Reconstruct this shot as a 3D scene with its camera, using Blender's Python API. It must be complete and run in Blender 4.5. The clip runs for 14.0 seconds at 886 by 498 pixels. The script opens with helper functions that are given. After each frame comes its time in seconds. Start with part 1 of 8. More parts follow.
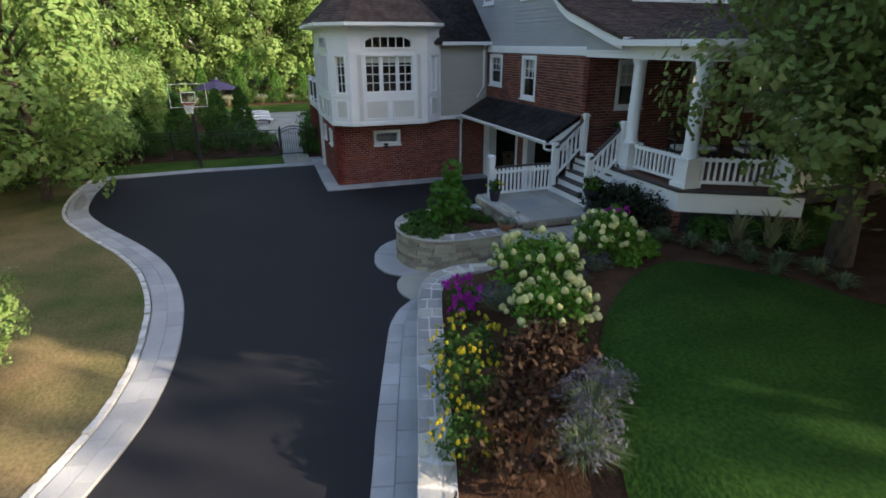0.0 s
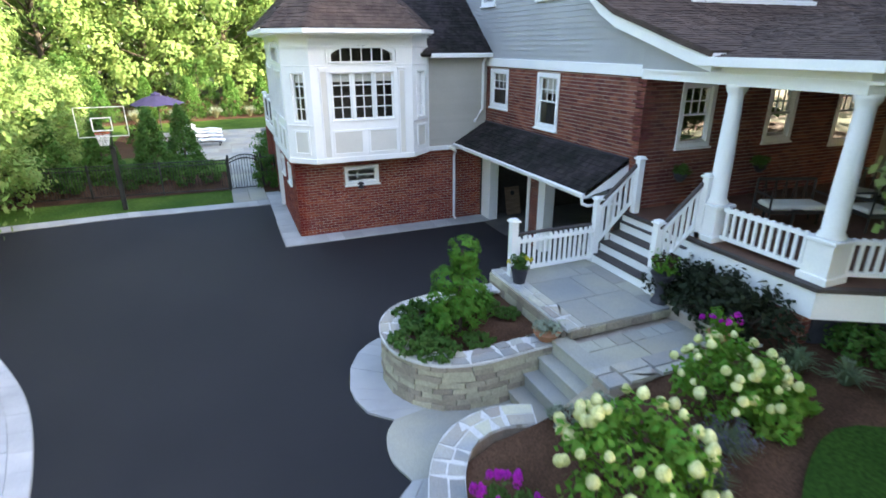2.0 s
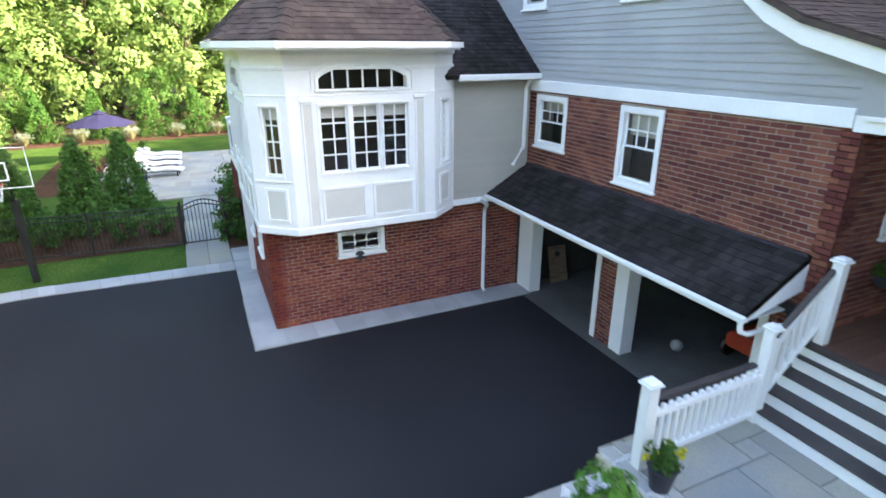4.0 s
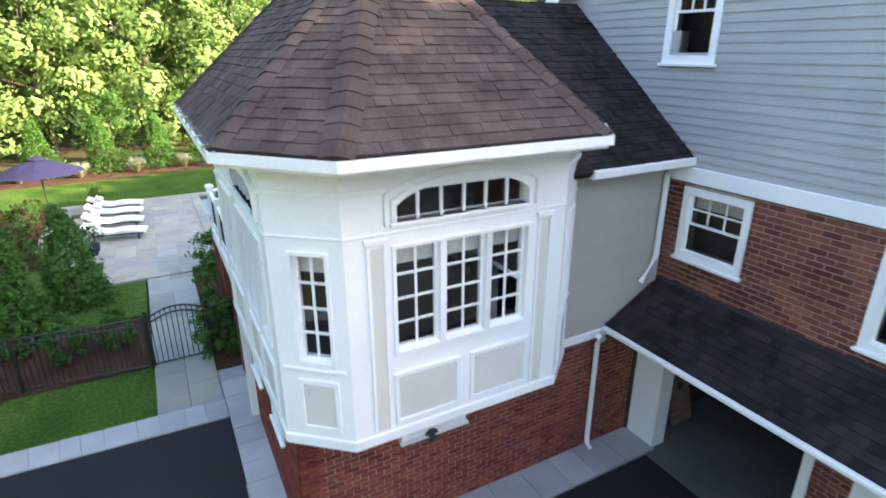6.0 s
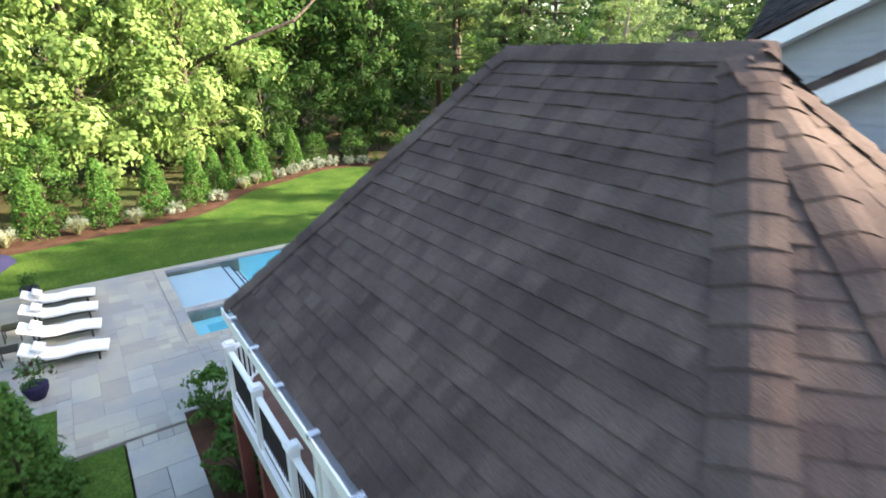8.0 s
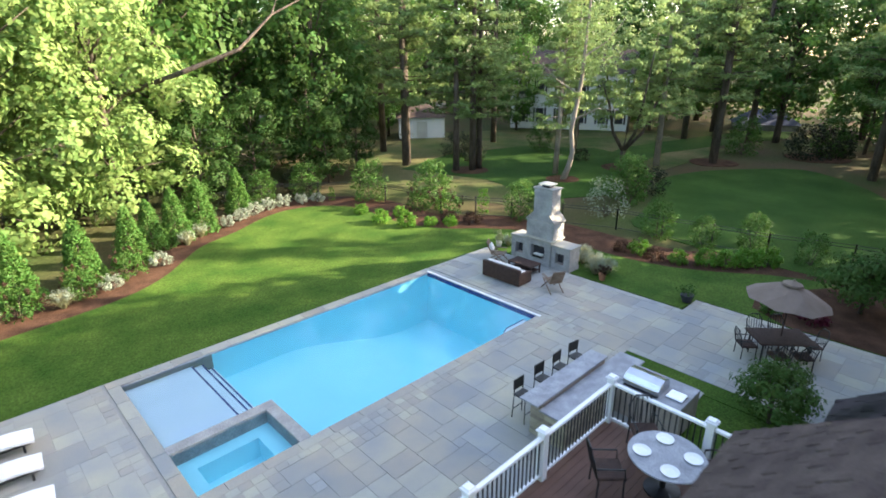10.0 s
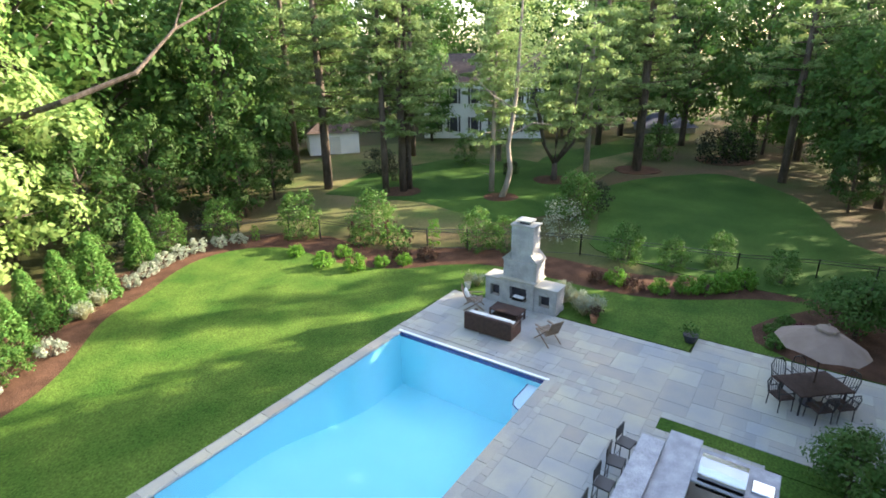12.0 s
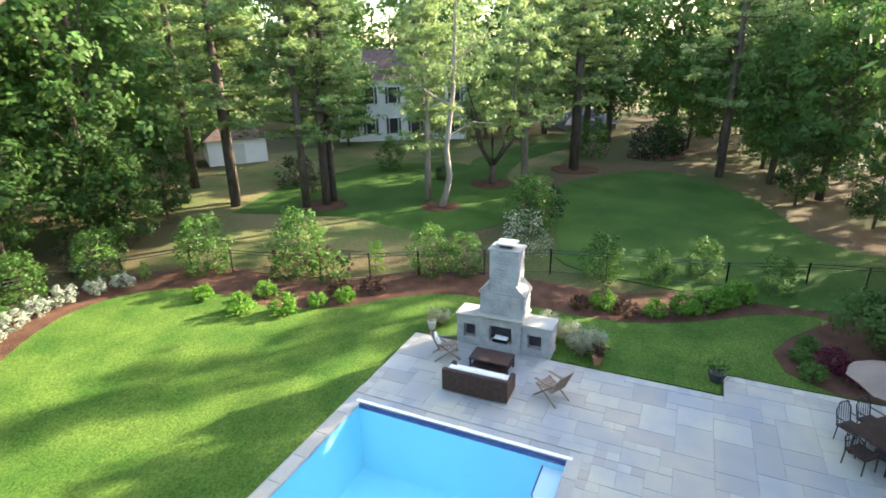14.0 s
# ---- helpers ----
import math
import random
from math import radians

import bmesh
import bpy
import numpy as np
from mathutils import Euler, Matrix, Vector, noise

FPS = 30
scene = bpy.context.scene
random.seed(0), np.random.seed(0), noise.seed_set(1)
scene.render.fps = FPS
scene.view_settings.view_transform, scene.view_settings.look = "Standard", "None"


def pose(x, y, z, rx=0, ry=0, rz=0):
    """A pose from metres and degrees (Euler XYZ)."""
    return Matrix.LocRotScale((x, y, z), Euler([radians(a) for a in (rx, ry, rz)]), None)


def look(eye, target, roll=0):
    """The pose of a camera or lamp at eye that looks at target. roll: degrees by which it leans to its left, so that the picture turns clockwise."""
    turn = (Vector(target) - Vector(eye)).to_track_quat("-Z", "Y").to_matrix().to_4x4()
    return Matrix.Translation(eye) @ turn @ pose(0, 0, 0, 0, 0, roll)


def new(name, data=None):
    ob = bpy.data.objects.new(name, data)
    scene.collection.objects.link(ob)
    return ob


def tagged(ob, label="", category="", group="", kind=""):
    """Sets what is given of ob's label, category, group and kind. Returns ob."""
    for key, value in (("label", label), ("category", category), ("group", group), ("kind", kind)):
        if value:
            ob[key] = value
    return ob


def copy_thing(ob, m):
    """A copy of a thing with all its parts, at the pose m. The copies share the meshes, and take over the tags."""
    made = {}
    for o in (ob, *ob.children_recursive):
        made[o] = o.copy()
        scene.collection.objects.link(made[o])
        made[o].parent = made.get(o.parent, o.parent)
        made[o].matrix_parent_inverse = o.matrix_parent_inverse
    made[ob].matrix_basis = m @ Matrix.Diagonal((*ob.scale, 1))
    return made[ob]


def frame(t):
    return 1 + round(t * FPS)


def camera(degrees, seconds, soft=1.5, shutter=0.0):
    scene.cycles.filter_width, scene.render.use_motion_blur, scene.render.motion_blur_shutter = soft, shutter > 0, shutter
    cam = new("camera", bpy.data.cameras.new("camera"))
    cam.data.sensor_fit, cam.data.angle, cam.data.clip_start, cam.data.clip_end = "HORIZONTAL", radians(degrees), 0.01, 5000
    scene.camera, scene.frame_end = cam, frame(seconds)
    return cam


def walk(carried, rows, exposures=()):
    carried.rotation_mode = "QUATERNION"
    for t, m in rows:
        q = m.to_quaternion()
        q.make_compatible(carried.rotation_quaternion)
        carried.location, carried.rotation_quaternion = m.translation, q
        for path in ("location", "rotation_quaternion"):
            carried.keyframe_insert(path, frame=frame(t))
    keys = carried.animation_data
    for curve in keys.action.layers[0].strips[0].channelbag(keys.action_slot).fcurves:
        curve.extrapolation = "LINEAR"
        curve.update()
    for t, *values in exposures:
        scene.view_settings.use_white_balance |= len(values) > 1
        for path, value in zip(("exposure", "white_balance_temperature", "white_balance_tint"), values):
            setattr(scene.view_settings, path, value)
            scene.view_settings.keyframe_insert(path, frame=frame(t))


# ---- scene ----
cam = camera(78.9, 14.0, 1.7, 0.4)
METRES, EYE, TILT, LEAN, TURN = 36.0, 5.22, 0.0, 0.0, -19.2
ROWS = [
    (0.0, 0.0, 0.0, 0.0, -0.04, -20.98, 0.12),
    (0.5, -0.0036, 0.0323, 0.0023, -0.64, -20.94, 0.11),
    (1.0, -0.0075, 0.0653, 0.0042, -1.44, -20.86, 0.12),
    (1.5, -0.0114, 0.0988, 0.0061, -2.39, -20.8, 0.12),
    (2.0, -0.0159, 0.1344, 0.007, -3.14, -20.75, 0.12),
    (2.5, -0.0212, 0.1694, 0.0079, -3.69, -20.66, 0.07),
    (5.0, -0.0594, 0.3428, 0.0263, -6.99, -20.42, 0.06),
    (5.5, -0.0722, 0.3768, 0.0342, -7.95, -20.39, 0.08),
    (6.0, -0.0849, 0.4084, 0.0423, -9.05, -20.31, 0.05),
    (6.5, -0.0984, 0.4402, 0.0513, -10.35, -20.27, 0.04),
    (7.0, -0.1139, 0.474, 0.0625, -12.06, -20.26, 0.05),
    (7.5, -0.1294, 0.5068, 0.0732, -13.65, -20.3, 0.13),
    (8.0, -0.1464, 0.5429, 0.0845, -15.46, -20.27, 0.13),
    (10.5, -0.2148, 0.6949, 0.132, -27.52, -20.02, 0.57),
    (11.0, -0.2244, 0.7259, 0.1392, -30.5, -20.01, 0.65),
    (11.5, -0.2281, 0.7614, 0.1444, -33.64, -20.01, 0.76),
    (12.0, -0.2266, 0.7959, 0.1463, -36.39, -20.03, 0.84),
    (12.5, -0.2202, 0.8306, 0.1457, -38.75, -20.04, 0.9),
    (13.0, -0.2087, 0.8669, 0.1424, -41.15, -20.06, 0.96),
    (13.5, -0.1936, 0.901, 0.1367, -43.45, -20.0, 0.99),
    (14.0, -0.178, 0.9325, 0.1299, -46.46, -20.06, 1.04),
]
walk(cam, [(t, pose(0, 0, EYE, TILT, LEAN, TURN) @ pose(METRES * x, METRES * y, METRES * z, 90 + pitch, roll, yaw)) for t, x, y, z, yaw, pitch, roll in ROWS],
     [(t, e, 7100, 15) for t, e in ((0, 1.42), (0.5, 1.9), (1.0, 2.25), (2.5, 3.0), (5, 3.0), (7, 2.5), (8, 2.55), (10.5, 2.5), (14, 2.9))])

# ---- light ----
world = bpy.data.worlds.new("sky")
scene.world = world
world.use_nodes = True
sky = world.node_tree.nodes.new("ShaderNodeTexSky")
sky.sky_type, sky.sun_disc = "NISHITA", False
SUN_AZ, SUN_EL = radians(128.5), radians(22.0)   # clockwise from +y; above the horizon
sky.sun_elevation, sky.sun_rotation = SUN_EL, SUN_AZ
sky.air_density, sky.dust_density = 1.0, 1.5
world.node_tree.links.new(sky.outputs[0], world.node_tree.nodes["Background"].inputs[0])
world.node_tree.nodes["Background"].inputs[1].default_value = 0.15
sun = new("sun", bpy.data.lights.new("sun", "SUN"))
sun.data.energy, sun.data.angle, sun.data.color = 4.6, radians(0.55), (1.0, 0.91, 0.74)
sun.matrix_basis = look((60 * math.sin(SUN_AZ), 60 * math.cos(SUN_AZ), 60 * math.tan(SUN_EL)), (0, 0, 0))

# ---- tools ----
X, Y, Z = Vector((1, 0, 0)), Vector((0, 1, 0)), Vector((0, 0, 1))


class Geo:
    """Collects vertices and faces of one mesh."""

    def __init__(self):
        self.v, self.f = [], []

    def add(self, vs, fs, m=None):
        n, flip = len(self.v), False
        if m is not None:
            flip = m.determinant() < 0
            vs = [m @ Vector(p) for p in vs]
        self.v += [tuple(p) for p in vs]
        self.f += [tuple(n + i for i in (reversed(f) if flip else f)) for f in fs]
        return self

    def box(self, a, b, m=None, c=0.0):
        """A box between two corners; c is the width of its chamfered upright and top edges."""
        (x0, y0, z0), (x1, y1, z1) = a, b
        if c <= 0:
            vs = [(x0, y0, z0), (x1, y0, z0), (x1, y1, z0), (x0, y1, z0), (x0, y0, z1), (x1, y0, z1), (x1, y1, z1), (x0, y1, z1)]
            return self.add(vs, [(0, 3, 2, 1), (4, 5, 6, 7), (0, 1, 5, 4), (1, 2, 6, 5), (2, 3, 7, 6), (3, 0, 4, 7)], m)
        rings = []
        for z, k in ((z0, c), (z0 + c, 0), (z1 - c, 0), (z1, c)):
            rings.append([(x0 + k, y0 + k, z), (x1 - k, y0 + k, z), (x1 - k, y1 - k, z), (x0 + k, y1 - k, z)])
        vs, fs = sum(rings, []), [(3, 2, 1, 0), (12, 13, 14, 15)]
        for r in range(3):
            fs += [(4 * r + i, 4 * r + (i + 1) % 4, 4 * r + 4 + (i + 1) % 4, 4 * r + 4 + i) for i in range(4)]
        return self.add(vs, fs, m)

    def prism(self, poly, z0, z1, m=None):
        """An upright prism on a polygon given counter-clockwise; z1 may be a function of x, y."""
        n = len(poly)
        top = [(x, y, z1(x, y) if callable(z1) else z1) for x, y in poly]
        bot = [(x, y, z0(x, y) if callable(z0) else z0) for x, y in poly]
        return self.add(bot + top, [tuple(range(n - 1, -1, -1)), tuple(range(n, 2 * n))] + [(i, (i + 1) % n, n + (i + 1) % n, n + i) for i in range(n)], m)

    def tube(self, pts, radii, n=8, m=None, caps=True):
        """A tapered tube along points."""
        pts = [Vector(p) for p in pts]
        vs, fs = [], []
        for k, p in enumerate(pts):
            d = (pts[min(k + 1, len(pts) - 1)] - pts[max(k - 1, 0)]).normalized()
            a = d.cross(Z if abs(d.z) < 0.9 else X).normalized()
            b = d.cross(a)
            r = radii[k] if isinstance(radii, (list, tuple)) else radii
            vs += [p + r * (math.cos(t) * a + math.sin(t) * b) for t in (2 * math.pi * i / n for i in range(n))]
        for k in range(len(pts) - 1):
            fs += [(k * n + (i + 1) % n, k * n + i, k * n + n + i, k * n + n + (i + 1) % n) for i in range(n)]
        if caps:
            fs += [tuple(range(n)), tuple(range(len(vs) - 1, len(vs) - n - 1, -1))]
        return self.add(vs, fs, m)

    def lathe(self, prof, n=16, m=None):
        """A turned body from (radius, height) pairs, bottom to top."""
        vs = [(r * math.cos(2 * math.pi * i / n), r * math.sin(2 * math.pi * i / n), z) for r, z in prof for i in range(n)]
        fs = [(k * n + i, k * n + (i + 1) % n, k * n + n + (i + 1) % n, k * n + n + i) for k in range(len(prof) - 1) for i in range(n)]
        fs += [tuple(range(n - 1, -1, -1)), tuple(range(len(vs) - n, len(vs)))]
        return self.add(vs, fs, m)

    def mesh(self, name, material, smooth=False):
        me = bpy.data.meshes.new(name)
        me.from_pydata(self.v, [], self.f)
        if material:
            me.materials.append(material)
        if smooth:
            me.polygons.foreach_set("use_smooth", [True] * len(me.polygons))
        me.update()
        return me


def part(name, geo, material, parent, label="", smooth=False):
    ob = new(name, geo.mesh(name, material, smooth) if isinstance(geo, Geo) else geo)
    ob.parent = parent
    if label:
        ob["label"] = label
    return ob


def thing(name, label, category, group="", m=None, kind=""):
    ob = new(name)
    if m is not None:
        ob.matrix_basis = m
    return tagged(ob, label, category, group, kind)


def setting(name, geo, material, label, category, smooth=False):
    return tagged(new(name, geo.mesh(name, material, smooth) if isinstance(geo, Geo) else geo), label, category, "", "structure")


def basis(o, u, n):
    """Local x along u, local y along the outward normal n, z up."""
    u, n = Vector(u).normalized(), Vector(n).normalized()
    w = Z if abs(u.z) + abs(n.z) < 1e-6 else u.cross(n)
    return Matrix(((u.x, n.x, w.x, o[0]), (u.y, n.y, w.y, o[1]), (u.z, n.z, w.z, o[2]), (0, 0, 0, 1)))


# ---- materials ----
def mat(name, c1, c2, rough=0.8, scale=3.0, fine=40.0, bump=0.15, metal=0.0, island=0.0, rand=0.0, gloss=0.3, grain=0.25, translucent=0.0, stretch=(1, 1, 1), coat=0.0):
    m = bpy.data.materials.new(name)
    m.use_nodes = True
    nt = m.node_tree
    N, L = nt.nodes, nt.links.new
    p = N["Principled BSDF"]
    pos = N.new("ShaderNodeNewGeometry")
    mp = N.new("ShaderNodeMapping")
    mp.inputs["Scale"].default_value = stretch
    L(pos.outputs["Position"], mp.inputs["Vector"])
    big, small = N.new("ShaderNodeTexNoise"), N.new("ShaderNodeTexNoise")
    for node, s, d in ((big, scale, 4), (small, fine, 3)):
        node.inputs["Scale"].default_value, node.inputs["Detail"].default_value = s, d
        L(mp.outputs[0], node.inputs["Vector"])
    ramp = N.new("ShaderNodeMapRange")
    ramp.inputs[1].default_value, ramp.inputs[2].default_value = 0.32, 0.68
    L(big.outputs[0], ramp.inputs[0])
    mix = N.new("ShaderNodeMix")
    mix.data_type = "RGBA"
    mix.inputs[6].default_value, mix.inputs[7].default_value = (*c1, 1), (*c2, 1)
    L(ramp.outputs[0], mix.inputs[0])
    hsv = N.new("ShaderNodeHueSaturation")
    L(mix.outputs[2], hsv.inputs["Color"])
    val = N.new("ShaderNodeMapRange")
    val.inputs[1].default_value, val.inputs[2].default_value, val.inputs[3].default_value, val.inputs[4].default_value = 0.25, 0.75, 1 - grain, 1 + grain
    L(small.outputs[0], val.inputs[0])
    out = val.outputs[0]
    for amount, socket in ((island, pos.outputs["Random Per Island"]), (rand, None)):
        if amount:
            if socket is None:
                socket = N.new("ShaderNodeObjectInfo").outputs["Random"]
            r = N.new("ShaderNodeMapRange")
            r.inputs[3].default_value, r.inputs[4].default_value = 1 - amount, 1 + amount
            L(socket, r.inputs[0])
            mul = N.new("ShaderNodeMath")
            mul.operation = "MULTIPLY"
            L(out, mul.inputs[0]), L(r.outputs[0], mul.inputs[1])
            out = mul.outputs[0]
    L(out, hsv.inputs["Value"])
    L(hsv.outputs[0], p.inputs["Base Color"])
    p.inputs["Roughness"].default_value, p.inputs["Metallic"].default_value, p.inputs["Specular IOR Level"].default_value = rough, metal, gloss
    p.inputs["Coat Weight"].default_value = coat
    if bump:
        b = N.new("ShaderNodeBump")
        b.inputs["Strength"].default_value, b.inputs["Distance"].default_value = bump, 0.02
        L(small.outputs[0], b.inputs["Height"]), L(b.outputs[0], p.inputs["Normal"])
    if translucent:
        t, mx = N.new("ShaderNodeBsdfTranslucent"), N.new("ShaderNodeMixShader")
        mx.inputs[0].default_value = translucent
        L(hsv.outputs[0], t.inputs[0]), L(p.outputs[0], mx.inputs[1]), L(t.outputs[0], mx.inputs[2])
        L(mx.outputs[0], N["Material Output"].inputs[0])
    return m


def hue_vary(m, amount, socket="Random Per Island"):
    """Lets the hue drift from piece to piece."""
    N, L = m.node_tree.nodes, m.node_tree.links.new
    hsv = next(n for n in N if n.bl_idname == "ShaderNodeHueSaturation")
    r = N.new("ShaderNodeMapRange")
    r.inputs[3].default_value, r.inputs[4].default_value = 0.5 - amount, 0.5 + amount
    geo = next(n for n in N if n.bl_idname == "ShaderNodeNewGeometry") if socket == "Random Per Island" else N.new("ShaderNodeObjectInfo")
    L(geo.outputs[socket], r.inputs[0]), L(r.outputs[0], hsv.inputs["Hue"])
    return m


def leafy(name, c1, c2, island=0.18):
    return hue_vary(mat(name, c1, c2, 0.55, 0.6, 9.0, 0.0, island=island, gloss=0.14, grain=0.15, translucent=0.42), 0.02)


def glass_mat(name, tint=(1, 1, 1), rough=0.0):
    m = bpy.data.materials.new(name)
    m.use_nodes = True
    N, L = m.node_tree.nodes, m.node_tree.links.new
    tr, gl, fr, mx = N.new("ShaderNodeBsdfTransparent"), N.new("ShaderNodeBsdfGlossy"), N.new("ShaderNodeFresnel"), N.new("ShaderNodeMixShader")
    tr.inputs[0].default_value = (*tint, 1)
    gl.inputs["Roughness"].default_value = rough
    fr.inputs[0].default_value = 1.5
    L(fr.outputs[0], mx.inputs[0]), L(tr.outputs[0], mx.inputs[1]), L(gl.outputs[0], mx.inputs[2])
    L(mx.outputs[0], N["Material Output"].inputs[0])
    return m


ASPHALT = mat("asphalt", (0.0105, 0.0105, 0.0145), (0.017, 0.0165, 0.0205), 0.75, 0.35, 120, 0.5, gloss=0.35, grain=0.3)
LAWN = mat("lawn", (0.030, 0.076, 0.011), (0.070, 0.120, 0.020), 0.9, 0.7, 16, 0.9, grain=0.5, gloss=0.1)
DRYLAWN = mat("dry_lawn", (0.065, 0.095, 0.026), (0.25, 0.175, 0.09), 0.95, 0.38, 22, 0.8, grain=0.35, gloss=0.1)
LITTER = mat("leaf_litter", (0.09, 0.061, 0.036), (0.046, 0.07, 0.02), 0.95, 0.14, 12, 0.8, grain=0.45, gloss=0.1)
# darker copy of lawn, tree shade put into the green
FRONTLAWN = mat("shade_tinted_turf", (0.013, 0.042, 0.006), (0.027, 0.066, 0.010), 0.9, 0.8, 18, 0.9, grain=0.45, gloss=0.1)
# darkened turf for the far lawns, shade put into the colour
FARLAWN = mat("shade_painted_turf", (0.020, 0.058, 0.009), (0.042, 0.092, 0.016), 0.9, 0.35, 14, 0.9, grain=0.4, gloss=0.1)
FARGRASS = mat("rough_grass", (0.05, 0.085, 0.022), (0.15, 0.125, 0.06), 0.95, 0.22, 14, 0.8, grain=0.4, gloss=0.1)
MULCH = mat("mulch", (0.052, 0.027, 0.017), (0.095, 0.05, 0.031), 0.95, 1.6, 35, 1.0, grain=0.5, gloss=0.1)
MORTAR = mat("mortar", (0.30, 0.25, 0.21), (0.42, 0.36, 0.31), 0.95, 2, 60, 0.4)
BRICK = hue_vary(mat("brick", (0.1615, 0.03145, 0.0221), (0.238, 0.0527, 0.0357), 0.9, 1.3, 50, 0.5, island=0.3, rand=0.0), 0.012)
BRICK_ONE = hue_vary(mat("brick_single", (0.1615, 0.03145, 0.0221), (0.238, 0.0527, 0.0357), 0.9, 1.3, 50, 0.5, rand=0.3), 0.012, "Random")
OLDBRICK = hue_vary(mat("old_brick", (0.125, 0.036, 0.029), (0.215, 0.066, 0.049), 0.9, 1.6, 50, 0.5, island=0.4), 0.014)
WHITE = mat("white_paint", (0.8112, 0.8216, 0.832), (0.8736, 0.8736, 0.8632), 0.4, 1.2, 30, 0.03, grain=0.03, gloss=0.4)
PANEL = mat("pale_grey_panel", (0.62, 0.61, 0.57), (0.67, 0.66, 0.62), 0.5, 1.5, 30, 0.03, grain=0.03)
SIDING = mat("grey_siding", (0.34, 0.35, 0.36), (0.40, 0.41, 0.42), 0.6, 0.7, 40, 0.08, grain=0.05, rand=0.03)
TAUPE = mat("taupe_siding", (0.38, 0.36, 0.32), (0.43, 0.41, 0.37), 0.6, 0.7, 40, 0.08, grain=0.05, rand=0.03)
SHINGLE = hue_vary(mat("shingle", (0.066, 0.0485, 0.0445), (0.105, 0.0785, 0.069), 0.95, 2.2, 90, 0.35, island=0.17, gloss=0.12, grain=0.35), 0.008)
SHINGLE_ONE = hue_vary(mat("shingle_single", (0.066, 0.0485, 0.0445), (0.105, 0.0785, 0.069), 0.95, 2.2, 90, 0.35, rand=0.13, gloss=0.12, grain=0.35), 0.008, "Random")
DARKSHINGLE = hue_vary(mat("weathered_shingle", (0.017, 0.017, 0.015), (0.043, 0.035, 0.037), 0.95, 1.6, 140, 0.3, island=0.3, gloss=0.12, grain=0.45), 0.02)
PAVER = hue_vary(mat("grey_paver", (0.36, 0.36, 0.37), (0.46, 0.46, 0.46), 0.85, 1.2, 60, 0.3, rand=0.12, grain=0.12), 0.02, "Random")
GRANITE = mat("granite_sett", (0.55, 0.53, 0.50), (0.68, 0.66, 0.63), 0.85, 6, 80, 0.4, rand=0.15, grain=0.2)
BLUESTONE = hue_vary(mat("bluestone", (0.27, 0.285, 0.285), (0.39, 0.36, 0.285), 0.8, 0.75, 50, 0.2, rand=0.11, grain=0.12), 0.02, "Random")
BLUESTONE_REST = hue_vary(mat("bluestone_joined", (0.27, 0.285, 0.285), (0.39, 0.36, 0.285), 0.8, 0.75, 50, 0.2, island=0.11, grain=0.12), 0.02)
JOINT = mat("joint", (0.28, 0.275, 0.255), (0.33, 0.32, 0.29), 0.95, 2, 60, 0.4)
FIELDSTONE = hue_vary(mat("fieldstone", (0.26, 0.235, 0.18), (0.40, 0.35, 0.265), 0.9, 1.6, 30, 0.6, rand=0.28, grain=0.22), 0.025, "Random")
CAPSTONE = hue_vary(mat("capstone", (0.30, 0.315, 0.33), (0.46, 0.415, 0.33), 0.85, 1.3, 40, 0.3, rand=0.3, grain=0.15), 0.04, "Random")
CAPJOINT = mat("pale_joint", (0.55, 0.54, 0.52), (0.62, 0.61, 0.6), 0.95, 2, 60, 0.3)
LEDGE = hue_vary(mat("ledge_stone", (0.25, 0.25, 0.245), (0.36, 0.355, 0.34), 0.9, 2.5, 30, 0.7, island=0.3, grain=0.25), 0.03)
DECKING = mat("brown_decking", (0.11, 0.055, 0.04), (0.15, 0.078, 0.055), 0.6, 1.5, 40, 0.15, rand=0.1, grain=0.12)
TREAD = mat("dark_tread", (0.055, 0.045, 0.045), (0.08, 0.068, 0.065), 0.6, 2, 50, 0.15, grain=0.15)
BLACK = mat("black_metal", (0.012, 0.012, 0.013), (0.02, 0.02, 0.02), 0.4, 3, 60, 0.05, gloss=0.5)
STEEL = mat("brushed_steel", (0.55, 0.56, 0.57), (0.65, 0.66, 0.66), 0.25, 3, 80, 0.05, metal=1.0, grain=0.05)
WICKER = mat("dark_wicker", (0.045, 0.025, 0.02), (0.075, 0.042, 0.032), 0.7, 8, 120, 0.8, grain=0.4)
TEAK = mat("weathered_teak", (0.16, 0.11, 0.075), (0.25, 0.18, 0.13), 0.8, 3, 60, 0.3, grain=0.25, stretch=(1, 1, 6))
CUSHION = mat("pale_cushion", (0.66, 0.64, 0.60), (0.74, 0.72, 0.68), 0.95, 3, 90, 0.2, grain=0.06)
LOUNGEWHITE = mat("white_sling", (0.80, 0.80, 0.79), (0.85, 0.85, 0.84), 0.7, 3, 90, 0.1, grain=0.04)
NAVY = mat("navy_canvas", (0.013, 0.012, 0.042), (0.019, 0.017, 0.058), 0.9, 2, 80, 0.15, grain=0.1)
TAN = mat("tan_canvas", (0.19, 0.14, 0.11), (0.23, 0.175, 0.14), 0.9, 2, 80, 0.15, grain=0.08)
SLATEBLUE = mat("slate_blue_shingle", (0.06, 0.075, 0.12), (0.10, 0.115, 0.17), 0.9, 2, 60, 0.3)
TERRACOTTA = mat("terracotta", (0.30, 0.13, 0.07), (0.38, 0.18, 0.10), 0.85, 4, 60, 0.2)
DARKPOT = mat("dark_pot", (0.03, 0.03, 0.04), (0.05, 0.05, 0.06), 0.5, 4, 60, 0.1)
